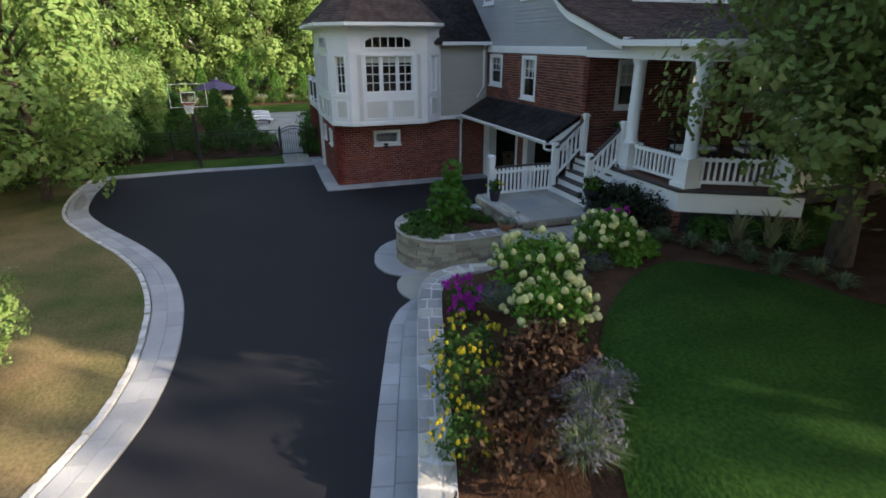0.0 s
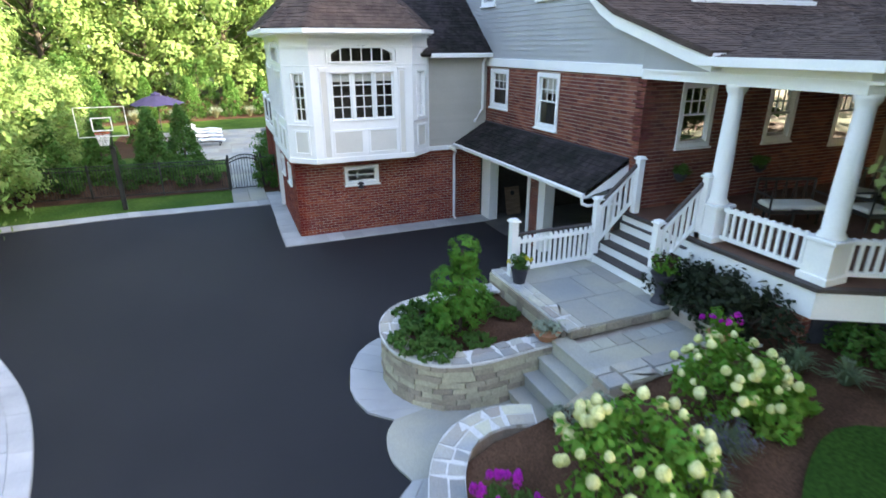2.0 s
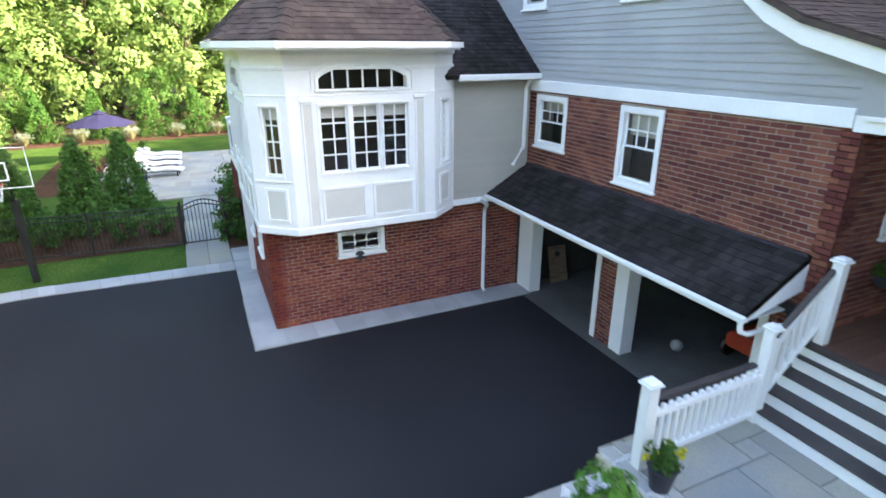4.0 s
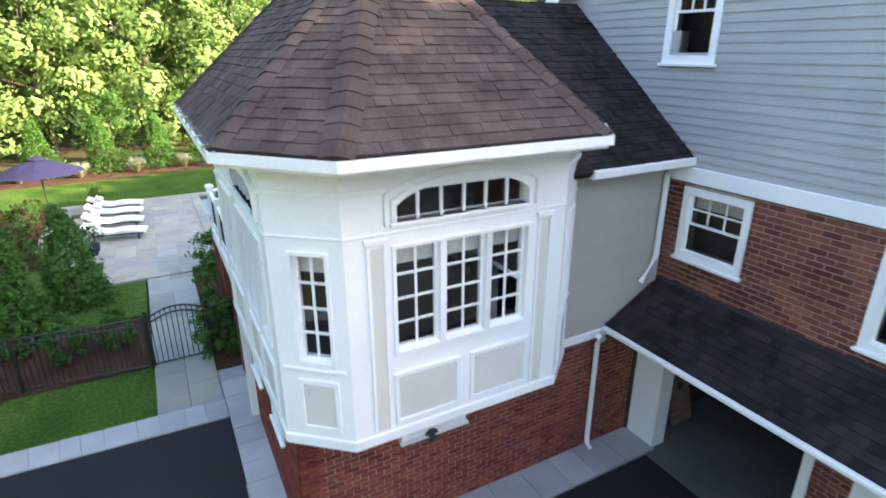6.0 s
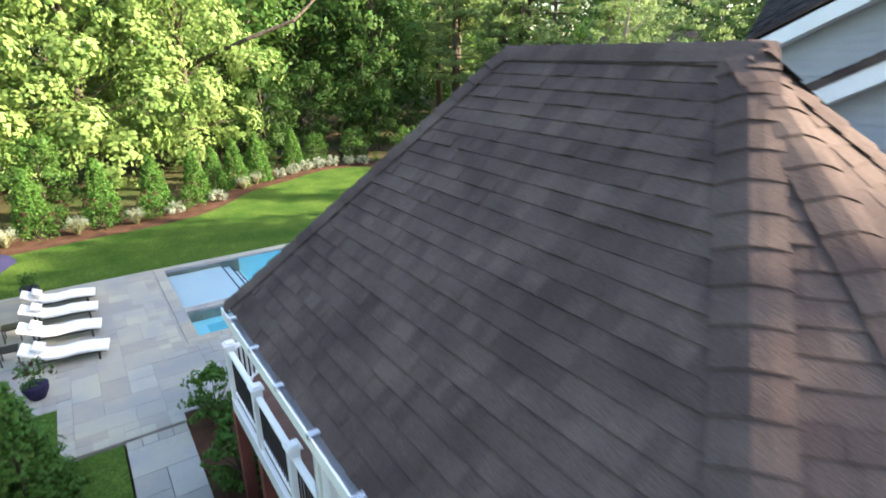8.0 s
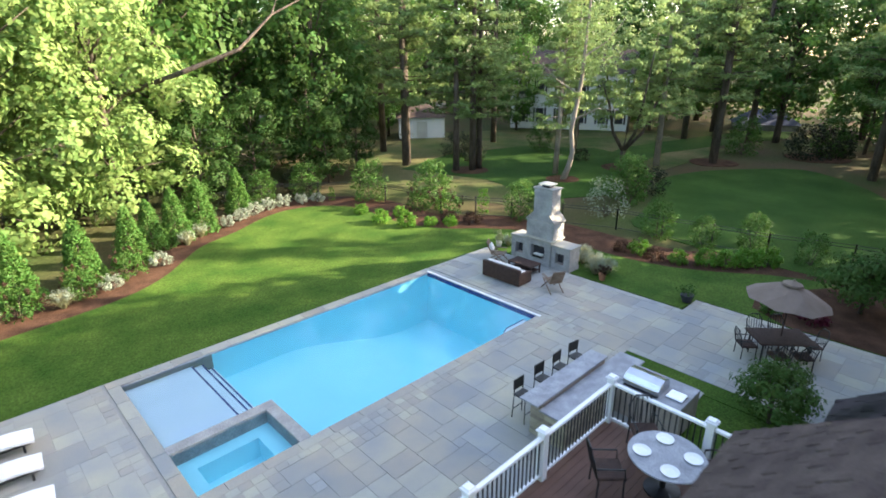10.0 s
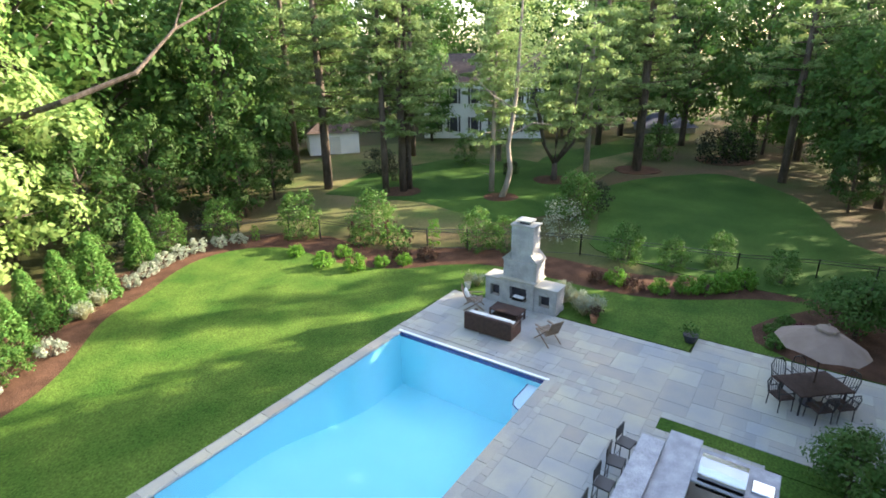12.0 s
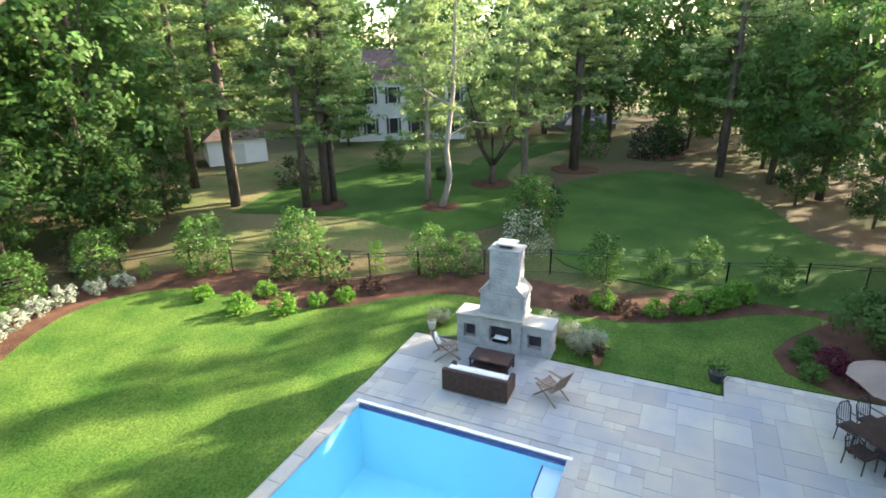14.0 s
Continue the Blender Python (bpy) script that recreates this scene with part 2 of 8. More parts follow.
# dark tone carries the gloom of unlit rooms, not a wall colour
INTERIOR = mat("interior_gloom_tone", (0.035, 0.033, 0.032), (0.06, 0.057, 0.054), 0.9, 1, 20, 0.1)
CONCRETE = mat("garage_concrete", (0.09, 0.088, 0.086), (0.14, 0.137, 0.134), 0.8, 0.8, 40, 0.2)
BARK = mat("bark", (0.055, 0.042, 0.032), (0.12, 0.095, 0.075), 0.95, 5, 25, 1.0, grain=0.4, stretch=(1, 1, 0.25))
PALEBARK = mat("pale_bark", (0.20, 0.165, 0.13), (0.32, 0.27, 0.22), 0.95, 3, 25, 0.8, grain=0.3, stretch=(1, 1, 0.3))
PLASTER = mat("pool_plaster", (0.36, 0.86, 0.93), (0.40, 0.90, 0.95), 0.7, 1, 40, 0.05, grain=0.03)
PALEPLASTER = mat("shelf_plaster", (0.74, 0.78, 0.80), (0.80, 0.83, 0.85), 0.7, 1, 40, 0.05, grain=0.03)
POOLTILE = mat("blue_waterline_tile", (0.02, 0.03, 0.13), (0.04, 0.06, 0.22), 0.15, 8, 30, 0.05, island=0.3, gloss=0.6)
GLASS = glass_mat("window_glass")
BLIND = mat("pale_blind", (0.55, 0.54, 0.50), (0.6, 0.59, 0.55), 0.9, 3, 60, 0.1)
L_MAPLE = leafy("maple_leaf", (0.155, 0.255, 0.07), (0.245, 0.345, 0.115))
L_OAK = leafy("oak_leaf", (0.05, 0.115, 0.026), (0.092, 0.17, 0.04))
L_PINE = leafy("pine_needle", (0.15, 0.23, 0.08), (0.22, 0.30, 0.105))
L_CEDAR = leafy("cedar_leaf", (0.06, 0.15, 0.03), (0.09, 0.19, 0.04))
L_TOPIARY = leafy("topiary_needle", (0.07, 0.20, 0.028), (0.11, 0.26, 0.04))
L_DARK = leafy("dark_shrub_leaf", (0.022, 0.034, 0.018), (0.042, 0.05, 0.03))
L_SHRUB = leafy("shrub_leaf", (0.05, 0.12, 0.025), (0.09, 0.18, 0.04))
L_BRIGHT = leafy("bright_shrub_leaf", (0.09, 0.22, 0.025), (0.13, 0.28, 0.04))
L_SILVER = leafy("silvery_leaf", (0.24, 0.29, 0.22), (0.36, 0.40, 0.31))
L_GRASS = leafy("straw_grass", (0.24, 0.25, 0.13), (0.36, 0.35, 0.20))
L_SAGE = leafy("sage_leaf", (0.11, 0.16, 0.085), (0.19, 0.24, 0.14))
L_LAV = leafy("lavender_bloom", (0.09, 0.10, 0.115), (0.135, 0.13, 0.175))
L_CREAM = leafy("cream_bloom", (0.58, 0.58, 0.27), (0.72, 0.70, 0.42), 0.2)
BLOOM = mat("cream_bloom_head", (0.46, 0.49, 0.17), (0.70, 0.68, 0.36), 0.85, 9, 70, 1.0, rand=0.15, grain=0.22)
# brighter copy of the pine needle, sunlight put into the colour
L_PALEPINE = leafy("sunlit_pine_needle", (0.22, 0.31, 0.11), (0.30, 0.39, 0.15))
L_MAGENTA = leafy("magenta_bloom", (0.50, 0.02, 0.42), (0.62, 0.04, 0.55), 0.2)
L_YELLOW = leafy("yellow_bloom", (0.55, 0.48, 0.03), (0.65, 0.56, 0.06), 0.2)
L_OLIVE = leafy("olive_leaf", (0.12, 0.19, 0.05), (0.21, 0.24, 0.08))
# darkened leaf: the shade of taller trees is in the colour
L_UNDER = leafy("shade_dark_leaf", (0.032, 0.078, 0.018), (0.058, 0.115, 0.028))
L_MAROON = leafy("maroon_leaf", (0.09, 0.014, 0.03), (0.15, 0.025, 0.05))
L_RUST = leafy("rusty_leaf", (0.052, 0.031, 0.022), (0.085, 0.049, 0.03))


# ---- ground, drive and terraces ----
def spline(pts, step=0.25):
    """A smooth curve through points in the plan, resampled evenly."""
    p = [Vector((*q, 0)) for q in pts]
    p = [2 * p[0] - p[1]] + p + [2 * p[-1] - p[-2]]
    out = []
    for a, b, c, d in zip(p, p[1:], p[2:], p[3:]):
        n = max(2, int((c - b).length / step))
        for i in range(n):
            t = i / n
            out.append(0.5 * (2 * b + (c - a) * t + (2 * a - 5 * b + 4 * c - d) * t * t + (3 * b - a - 3 * c + d) * t ** 3))
    out.append(p[-2])
    return [(q.x, q.y) for q in out]


def offset(path, d):
    """The path moved to its left by d."""
    out = []
    for i, (x, y) in enumerate(path):
        a, b = path[max(i - 1, 0)], path[min(i + 1, len(path) - 1)]
        t = Vector((b[0] - a[0], b[1] - a[1])).normalized()
        out.append((x - t.y * d, y + t.x * d))
    return out


def along(path, step, jitter=0.0, rng=random):
    """Cuts a path into stretches of about step; gives pairs of indices as fractions (point, tangent)."""
    pts = [Vector((*p, 0)) for p in path]
    run = [0.0]
    for a, b in zip(pts, pts[1:]):
        run.append(run[-1] + (b - a).length)

    def at(s):
        s = min(max(s, 0), run[-1])
        k = max(0, min(len(run) - 2, next((i for i, r in enumerate(run) if r > s), len(run) - 1) - 1))
        return pts[k].lerp(pts[k + 1], (s - run[k]) / max(run[k + 1] - run[k], 1e-9))
    cuts, s = [0.0], 0.0
    while s < run[-1]:
        s += step * (1 + rng.uniform(-jitter, jitter))
        cuts.append(min(s, run[-1]))
    return at, cuts, run[-1]


def ribbon_pieces(name, a, b, across, step, z0, z1, material, parent, jitter=0.15, gap=0.006, c_tilt=0.004, seed=1):
    """Single flat stones between two paths of the same run, each an object of its own."""
    rng = random.Random(seed)
    fa, _, la = along(a, 1)
    fb, _, lb = along(b, 1)
    made = []
    for j in range(across):
        s = 0.0
        while s < 1:
            e = min(1.0, s + step / la * (1 + rng.uniform(-jitter, jitter)))
            g, w = gap / la, gap / max(0.1, (fa(0) - fb(0)).length)
            q = []
            for k, u in ((s + g, j / across + w), (e - g, j / across + w), (e - g, (j + 1) / across - w), (s + g, (j + 1) / across - w)):
                p = fa(k * la).lerp(fb(k * lb), u)
                q.append((p.x, p.y))
            area = sum(q[i][0] * q[(i + 1) % 4][1] - q[(i + 1) % 4][0] * q[i][1] for i in range(4))
            if abs(area) > 0.01:
                d = rng.uniform(-c_tilt, c_tilt)
                made.append(part(name, Geo().prism(q if area > 0 else q[::-1], z0, (lambda x, y: z1(x, y) + d) if callable(z1) else z1 + d), material, parent))
            s = e
    return made


def stone_courses(path, z0, z1, thick, parent, material, course=0.14, length=0.4, seed=1):
    """A coursed rubble face: single stones proud of a recessed core, the face on the path's right."""
    rng = random.Random(seed)
    rows = max(1, round((z1 - z0) / course))
    for r in range(rows):
        at, cuts, _ = along(path, length, 0.5, rng)
        for s, e in zip(cuts, cuts[1:]):
            if e - s < 0.06:
                continue
            a, b = at(s + 0.006), at(e - 0.006)
            t = (b - a).normalized()
            n = Vector((t.y, -t.x, 0))
            d0, d1 = rng.uniform(0.0, 0.03), rng.uniform(0.0, 0.03)
            q = [a + n * d0, b + n * d1, b - n * thick, a - n * thick]
            za, zb = z0 + (z1 - z0) * r / rows + 0.006, z0 + (z1 - z0) * (r + 1) / rows - 0.004
            lo, hi = [(p.x, p.y, za) for p in q], [(p.x - (n.x * 0.012 if i < 2 else 0), p.y - (n.y * 0.012 if i < 2 else 0), zb) for i, p in enumerate(q)]
            g = Geo().add(lo + hi, [(0, 1, 5, 4)[::-1], (1, 2, 6, 5)[::-1], (2, 3, 7, 6)[::-1], (3, 0, 4, 7)[::-1], (4, 5, 6, 7)[::-1], (3, 2, 1, 0)[::-1]])
            part("stone", g, material, parent)


def step01(a, b, v):
    v = min(max((v - a) / (b - a), 0), 1)
    return v * v * (3 - 2 * v)


def rise(x, y):
    """The drive climbs a little towards its far edge."""
    return 0.1 * step01(20.5, 24.4, y)


def over(d):
    """A height d above the drive."""
    return lambda x, y: rise(x, y) + d


def yard(x, y):
    """The height of the open ground."""
    h = rise(x, y) + 0.36 * step01(25.4, 34.0, y)
    return -0.012 + h + 0.02 * noise.noise((x * 0.3, y * 0.3, 0)) * step01(26, 30, y)


# the one sheet that reaches the horizon, with a hole under the pool terrace
g = Geo()
xs = [-900, -300, -120, -70] + [-50 + 2.0 * i for i in range(60)] + [90, 140, 300, 900]
ys = [-900, -300, -120, -60] + [-40 + 2.0 * i for i in range(30)] + [21 + 1.0 * i for i in range(40)] + [63 + 3 * i for i in range(20)] + [160, 300, 900]
for i, x in enumerate(xs):
    for j, y in enumerate(ys):
        g.v.append((x, y, yard(x, y)))
for i in range(len(xs) - 1):
    for j in range(len(ys) - 1):
        if 2 <= xs[i] and xs[i + 1] <= 16 and 35 <= ys[j] and ys[j + 1] <= 42:
            continue
        k = i * len(ys) + j
        g.f.append((k, k + len(ys), k + len(ys) + 1, k + 1))
setting("ground", g, LITTER, "Brown leaf litter and thin grass under the trees", "ground", True)

DRIVE_L = spline([(-5.65, 24.4), (-5.72, 21.9), (-5.45, 20.0), (-4.7, 18.3), (-3.2, 15.72), (-2.42, 14.05), (-1.95, 12.3), (-1.78, 10.9), (-1.76, 9.4), (-1.92, 8.0), (-2.2, 7.0), (-2.55, 6.1), (-3.4, 4.0), (-5.2, 0.0), (-9.0, -8.0), (-14.0, -18.0)])
DRIVE_R = spline([(-7.0, -18.0), (-3.4, -8.0), (-0.72, 0.0), (0.82, 5.1), (1.16, 6.3), (1.69, 8.0), (2.13, 9.3), (2.5, 9.87), (2.8, 10.12)])
LOBE_1 = spline([(2.8, 10.12), (2.66, 10.6), (2.74, 11.1), (2.96, 11.42)], 0.1)
LOBE_2 = spline([(2.96, 11.42), (2.62, 11.75), (2.5, 12.35), (2.62, 13.0), (2.97, 13.62), (3.42, 13.93)], 0.1)
WALL_OUT = spline([(-6.5, -18.0), (-2.95, -8.0), (-0.2, 0.0), (1.23, 4.43), (1.57, 5.52), (2.02, 7.06), (2.6, 8.94), (2.96, 9.85), (3.5, 10.42), (4.2, 10.58), (4.78, 10.42)])
PLANTER = spline([(5.85, 11.24), (5.0, 11.2), (4.35, 11.17), (3.75, 11.32), (3.36, 11.65), (3.15, 12.1), (3.14, 12.6), (3.32, 13.15), (3.8, 13.58), (4.7, 13.72), (5.85, 13.7)], 0.12)

FAR_A, FAR_B = [(-6.0, 24.3), (-2.3, 24.6), (2.4, 24.42)], [(-6.25, 24.92), (-2.3, 25.22), (2.4, 25.04)]
g = Geo()
poly = [p for p in DRIVE_L if p[1] < 20.5][::-1] + [(-5.53, 20.5), (2.4, 20.5), (2.4, 20.02), (9.1, 20.02), (9.1, 13.9), (5.9, 13.9), (4.5, 14.0)] + LOBE_2[::-1] + LOBE_1[::-1][1:] + DRIVE_R[::-1][1:]
g.prism(poly[::-1] if sum(a[0] * b[1] - b[0] * a[1] for a, b in zip(poly, poly[1:] + poly[:1])) < 0 else poly, -0.2, 0.0)
n0, rows_l = len(g.v), sorted((p[1], p[0]) for p in DRIVE_L if p[1] > 19)
for i in range(13):
    for j in range(9):
        edge_y = float(np.interp(-5.6 + 8.0 * i / 12, [p[0] for p in FAR_A], [p[1] for p in FAR_A]))
        y = 20.5 + (edge_y - 20.5) * j / 8
        x0 = float(np.interp(y, [p[0] for p in rows_l], [p[1] for p in rows_l]))
        x = x0 + (2.4 - x0) * i / 12
        g.v.append((x, y, rise(x, y)))
g.f += [(n0 + i * 9 + j, n0 + i * 9 + 9 + j, n0 + i * 9 + 10 + j, n0 + i * 9 + j + 1) for i in range(12) for j in range(8)]
setting("road", g, ASPHALT, "Fresh black asphalt driveway with a smooth surface", "driveway")

# paver band and granite setts along the left edge
band = thing("paver_border", "Pale grey paver band along the curved asphalt edge", "paving", kind="structure")
part("bed", Geo().prism((DRIVE_L + offset(DRIVE_L, -0.62)[::-1]), -0.1, over(0.012)), JOINT, band)
ribbon_pieces("paver", offset(DRIVE_L, -0.01), offset(DRIVE_L, -0.60), 2, 0.52, -0.05, over(0.028), PAVER, band, 0.3, 0.004, seed=3)
edge = thing("granite_edging", "Row of rough pale granite setts edging the paver band", "edging", kind="structure")
ribbon_pieces("sett", offset(DRIVE_L, -0.625), offset(DRIVE_L, -0.75), 1, 0.17, -0.05, over(0.06), GRANITE, edge, 0.25, 0.01, 0.02, seed=4)
# band along the far edge of the drive
band = thing("paver_border", "Straight pale paver band between asphalt and grass", "paving", kind="structure")
part("bed", Geo().prism(FAR_A + FAR_B[::-1], -0.1, over(0.012)), JOINT, band)
ribbon_pieces("paver", FAR_A, FAR_B, 1, 0.42, -0.05, over(0.03), PAVER, band, 0.25, seed=5)
band = thing("paver_border", "Grey stone apron at the foot of the brick wall", "paving", kind="structure")
part("bed", Geo().prism([(2.38, 19.98), (9.0, 19.98), (9.0, 20.75), (2.95, 20.75), (2.95, 26.2), (2.38, 26.2)], -0.1, over(0.012)), JOINT, band)
ribbon_pieces("paver", [(2.4, 20.0), (8.98, 20.0)], [(2.4, 20.68), (8.98, 20.68)], 1, 0.6, -0.05, 0.032, PAVER, band, 0.2, seed=6)
ribbon_pieces("paver", [(2.92, 20.7), (2.92, 26.2)], [(2.4, 20.7), (2.4, 26.2)], 1, 0.6, -0.05, over(0.032), PAVER, band, 0.2, seed=7)
# band between the asphalt and the retaining wall
band = thing("paver_border", "Grey paver band beside the low stone wall", "paving", kind="structure")
right = DRIVE_R
wall_in = [p for p in WALL_OUT if p[1] < 10.2]
part("bed", Geo().prism(right[::-1] + [(p[0] + 0.1, p[1]) for p in wall_in], -0.1, 0.012), JOINT, band)
ribbon_pieces("paver", right, wall_in, 2, 0.55, -0.05, 0.03, PAVER, band, 0.3, seed=8)
foot = thing("step_landing", "Rounded bluestone slabs at the foot of the steps", "paving", kind="structure")
part("slab", Geo().prism(LOBE_1[::-1] + [(3.3, 10.05), (4.0, 10.45), (4.95, 10.2), (4.95, 11.3), (3.6, 11.5)], -0.1, 0.034), BLUESTONE, foot)
inner = [p for p in PLANTER if p[0] < 3.9]
ribbon_pieces("paver", LOBE_2, inner[:len(inner)], 1, 0.5, -0.05, 0.035, PAVER, foot, 0.3, seed=9)

# left verge, sunlit thin grass
g = Geo()
lft = offset(DRIVE_L, -0.74)
for i, (x, y) in enumerate(lft):
    for k in range(14):
        d = 26 * (k / 13) ** 1.6
        g.v.append((x - d, y, 0.03 + rise(x, y) + 0.5 * step01(1, 12, d) + 0.03 * noise.noise((x - d, y, 3))))
for i in range(len(lft) - 1):
    for k in range(13):
        a = i * 14 + k
        g.f.append((a, a + 1, a + 15, a + 14))
setting("verge", g, DRYLAWN, "Thin, dry grass and bare earth beside the drive", "lawn", True)
# grass strip beyond the drive, up to the black fence
g = Geo()
for i in range(25):
    x = -12 + 13.2 * i / 24
    for k in range(7):
        y0 = float(np.interp(x, [p[0] for p in FAR_B], [p[1] for p in FAR_B])) - 0.02
        y = y0 + (27.0 - y0) * k / 6
        g.v.append((x, y, yard(x, y) + 0.035))
g.f += [(i * 7 + k, i * 7 + 7 + k, i * 7 + 8 + k, i * 7 + k + 1) for i in range(24) for k in range(6)]
setting("grass_strip", g, LAWN, "Strip of mown grass before the black fence", "lawn", True)

# low retaining wall with an irregular stone cap
CAP_Z = 0.5
low_wall = thing("retaining_wall", "Low curved fieldstone wall with pale irregular cap stones", "wall", kind="structure")
core_in = offset(WALL_OUT, -0.46)
part("core", Geo().prism(offset(WALL_OUT, -0.05)[::-1] + offset(WALL_OUT, -0.42), 0.0, CAP_Z - 0.06), MORTAR, low_wall)
near = [p for p in WALL_OUT if p[1] > 0]
stone_courses(offset(near, -0.03)[::-1], 0.0, CAP_Z - 0.055, 0.1, low_wall, FIELDSTONE, 0.15, 0.4, 11)
part("cap_bed", Geo().prism(WALL_OUT[::-1] + core_in, CAP_Z - 0.06, CAP_Z - 0.008), CAPJOINT, low_wall)


def cap_stones(path, width, z, parent, seed):
    """Irregular flat cap stones with pale joints between them."""
    rng = random.Random(seed)
    at, cuts, run = along(path, 0.42, 0.35, rng)
    for s, e in zip(cuts, cuts[1:]):
        if e - s < 0.12:
            continue
        m, k = rng.uniform(0.35, 0.65), rng.uniform(-0.08, 0.08)

        def pt(u, w):
            a, b = at(max(u - 0.05, 0)), at(min(u + 0.05, run))
            t = (b - a).normalized()
            p = at(u)
            return (p.x + t.y * w, p.y - t.x * w)
        j = 0.014
        for lo, hi, k0, k1 in ((0.01, m * width - j, 0.0, k), (m * width + j, width - 0.01, k, -k)):
            q = [pt(s + j + max(k0, 0), lo), pt(e - j + min(k0, 0), lo), pt(e - j - abs(k1) * 0.8, hi), pt(s + j + abs(k1) * 0.6, hi)]
            if rng.random() < 0.35:
                q.insert(2, pt((s + e) / 2 + 0.1, hi + 0.005 if hi > width - 0.05 else hi - 0.03))
            part("cap_stone", Geo().prism(q[::-1] if sum(a[0] * b[1] - b[0] * a[1] for a, b in zip(q, q[1:] + q[:1])) < 0 else q, z - 0.05, z + rng.uniform(-0.004, 0.008)), CAPSTONE, parent)


cap_stones([p for p in WALL_OUT if p[1] > 0.5], 0.46, CAP_Z, low_wall, 12)


# front garden behind that wall: mulch rising to the lawn before the porch
def wall_x(y):
    pts = [(p[1], p[0]) for p in core_in if p[1] < 10.05]
    pts.sort()
    return float(np.interp(y, [p[0] for p in pts], [p[1] for p in pts]))


def front(x, y):
    """The height of the front garden."""
    d = x - wall_x(min(y, 9.9))
    return 0.42 + 0.68 * step01(0, 3.6, d) + 0.03 * noise.noise((x, y, 5))


g = Geo()
FY = [-18 + 0.5 * i for i in range(56)] + [9.75, 9.95]
for y in FY:
    for k in range(40):
        x0 = wall_x(y) - 0.03
        x = x0 + (32 - x0) * (k / 39) ** 1.7
        g.v.append((x, y, front(x, y)))
g.f += [(j * 40 + k, j * 40 + k + 1, j * 40 + 41 + k, j * 40 + 40 + k) for j in range(len(FY) - 1) for k in range(39)]
n0 = len(g.v)
for i in range(20):
    for j in range(6):
        x, y = 8.3 + 24 * (i / 19) ** 1.5, 9.95 + 4.0 * j / 5
        g.v.append((x, y, 1.1 + 0.03 * noise.noise((x, y, 5))))
g.f += [(n0 + i * 6 + j, n0 + i * 6 + 6 + j, n0 + i * 6 + 7 + j, n0 + i * 6 + j + 1) for i in range(19) for j in range(5)]
setting("front_bed", g, MULCH, "Brown mulched planting bed rising to the porch", "garden bed", True)
rim = spline([(1.0, -14), (2.3, 0.5), (3.05, 3.0), (3.62, 4.2), (4.1, 5.15), (4.62, 5.98), (5.35, 6.75), (6.3, 7.45), (7.4, 7.85), (8.3, 7.4), (9.1, 6.2), (9.6, 5.1), (12, 4.6), (20, 4.5), (30, 4)], 0.3)
g = Geo()
for x, y in rim:
    for k in range(12):
        u = (k / 11) ** 1.5
        px, py = x + (12 - x) * u, y + (-8 - y) * u
        g.v.append((px, py, front(px, py) + 0.05 + 0.02 * min(1, k)))
g.f += [(i * 12 + k, i * 12 + k + 1, i * 12 + 13 + k, i * 12 + 12 + k)[::-1] for i in range(len(rim) - 1) for k in range(11)]
# the dark green holds the shade of the trees over this lawn
setting("front_lawn", g, FRONTLAWN, "Mown front lawn, shade painted in, with a crisp curved edge", "lawn", True)

# raised planter
planter = thing("stone_planter", "Curved raised fieldstone planter with flat cap stones", "planter", kind="structure")
part("core", Geo().prism((offset(PLANTER, -0.1))[::-1], 0.0, 0.78), MULCH, planter)
stone_courses(PLANTER[::-1], 0.03, 0.84, 0.2, planter, FIELDSTONE, 0.1, 0.46, 21)
part("cap_bed", Geo().prism((offset(PLANTER, 0.03) + offset(PLANTER, -0.36)[::-1])[::-1], 0.84, 0.885), CAPJOINT, planter)
cap_stones(offset(PLANTER, 0.03), 0.40, 0.9, planter, 22)


# terrace, steps and flags
def ashlar(x0, y0, x1, y1, cell, seed, sizes):
    """Random rectangles that fill a grid; gives (x0, y0, x1, y1)."""
    rng = random.Random(seed)
    nx, ny = round((x1 - x0) / cell), round((y1 - y0) / cell)
    used, out = set(), []
    for j in range(ny):
        for i in range(nx):
            if (i, j) in used:
                continue
            for w, h in rng.sample(sizes, len(sizes)) + [(1, 1)]:
                spots = [(i + a, j + b) for a in range(w) for b in range(h)]
                if i + w <= nx and j + h <= ny and not any(s in used for s in spots):
                    used.update(spots)
                    out.append((x0 + i * cell, y0 + j * cell, x0 + (i + w) * cell, y0 + (j + h) * cell))
                    break
    return out


def flags(rects, z, thick, parent, material, gap=0.007, seed=1):
    rng = random.Random(seed)
    for a, b, c, d in rects:
        part("flagstone", Geo().box((a + gap, b + gap, z - thick), (c - gap, d - gap, z + rng.uniform(-0.003, 0.003)), None, 0.006), material, parent)


UP, LOW = 1.15, 0.97
terrace = thing("entry_terrace", "Bluestone landing with stone sides below the porch stairs", "terrace", kind="structure")
part("body", Geo().box((5.95, 11.2, 0), (8.9, 13.75, UP - 0.05)), MORTAR, terrace)
part("body", Geo().box((5.7, 10.1, 0), (8.3, 11.2, LOW - 0.05)), MORTAR, terrace)
stone_courses([(5.88, 11.2), (5.88, 13.82)], 0, UP - 0.05, 0.08, terrace, FIELDSTONE, 0.15, 0.4, 31)
stone_courses([(5.9, 13.82), (8.9, 13.82)], 0, UP - 0.05, 0.08, terrace, FIELDSTONE, 0.15, 0.4, 32)
stone_courses([(8.0, 11.14), (5.9, 11.14)], LOW, UP - 0.04, 0.06, terrace, FIELDSTONE, 0.14, 0.4, 33)
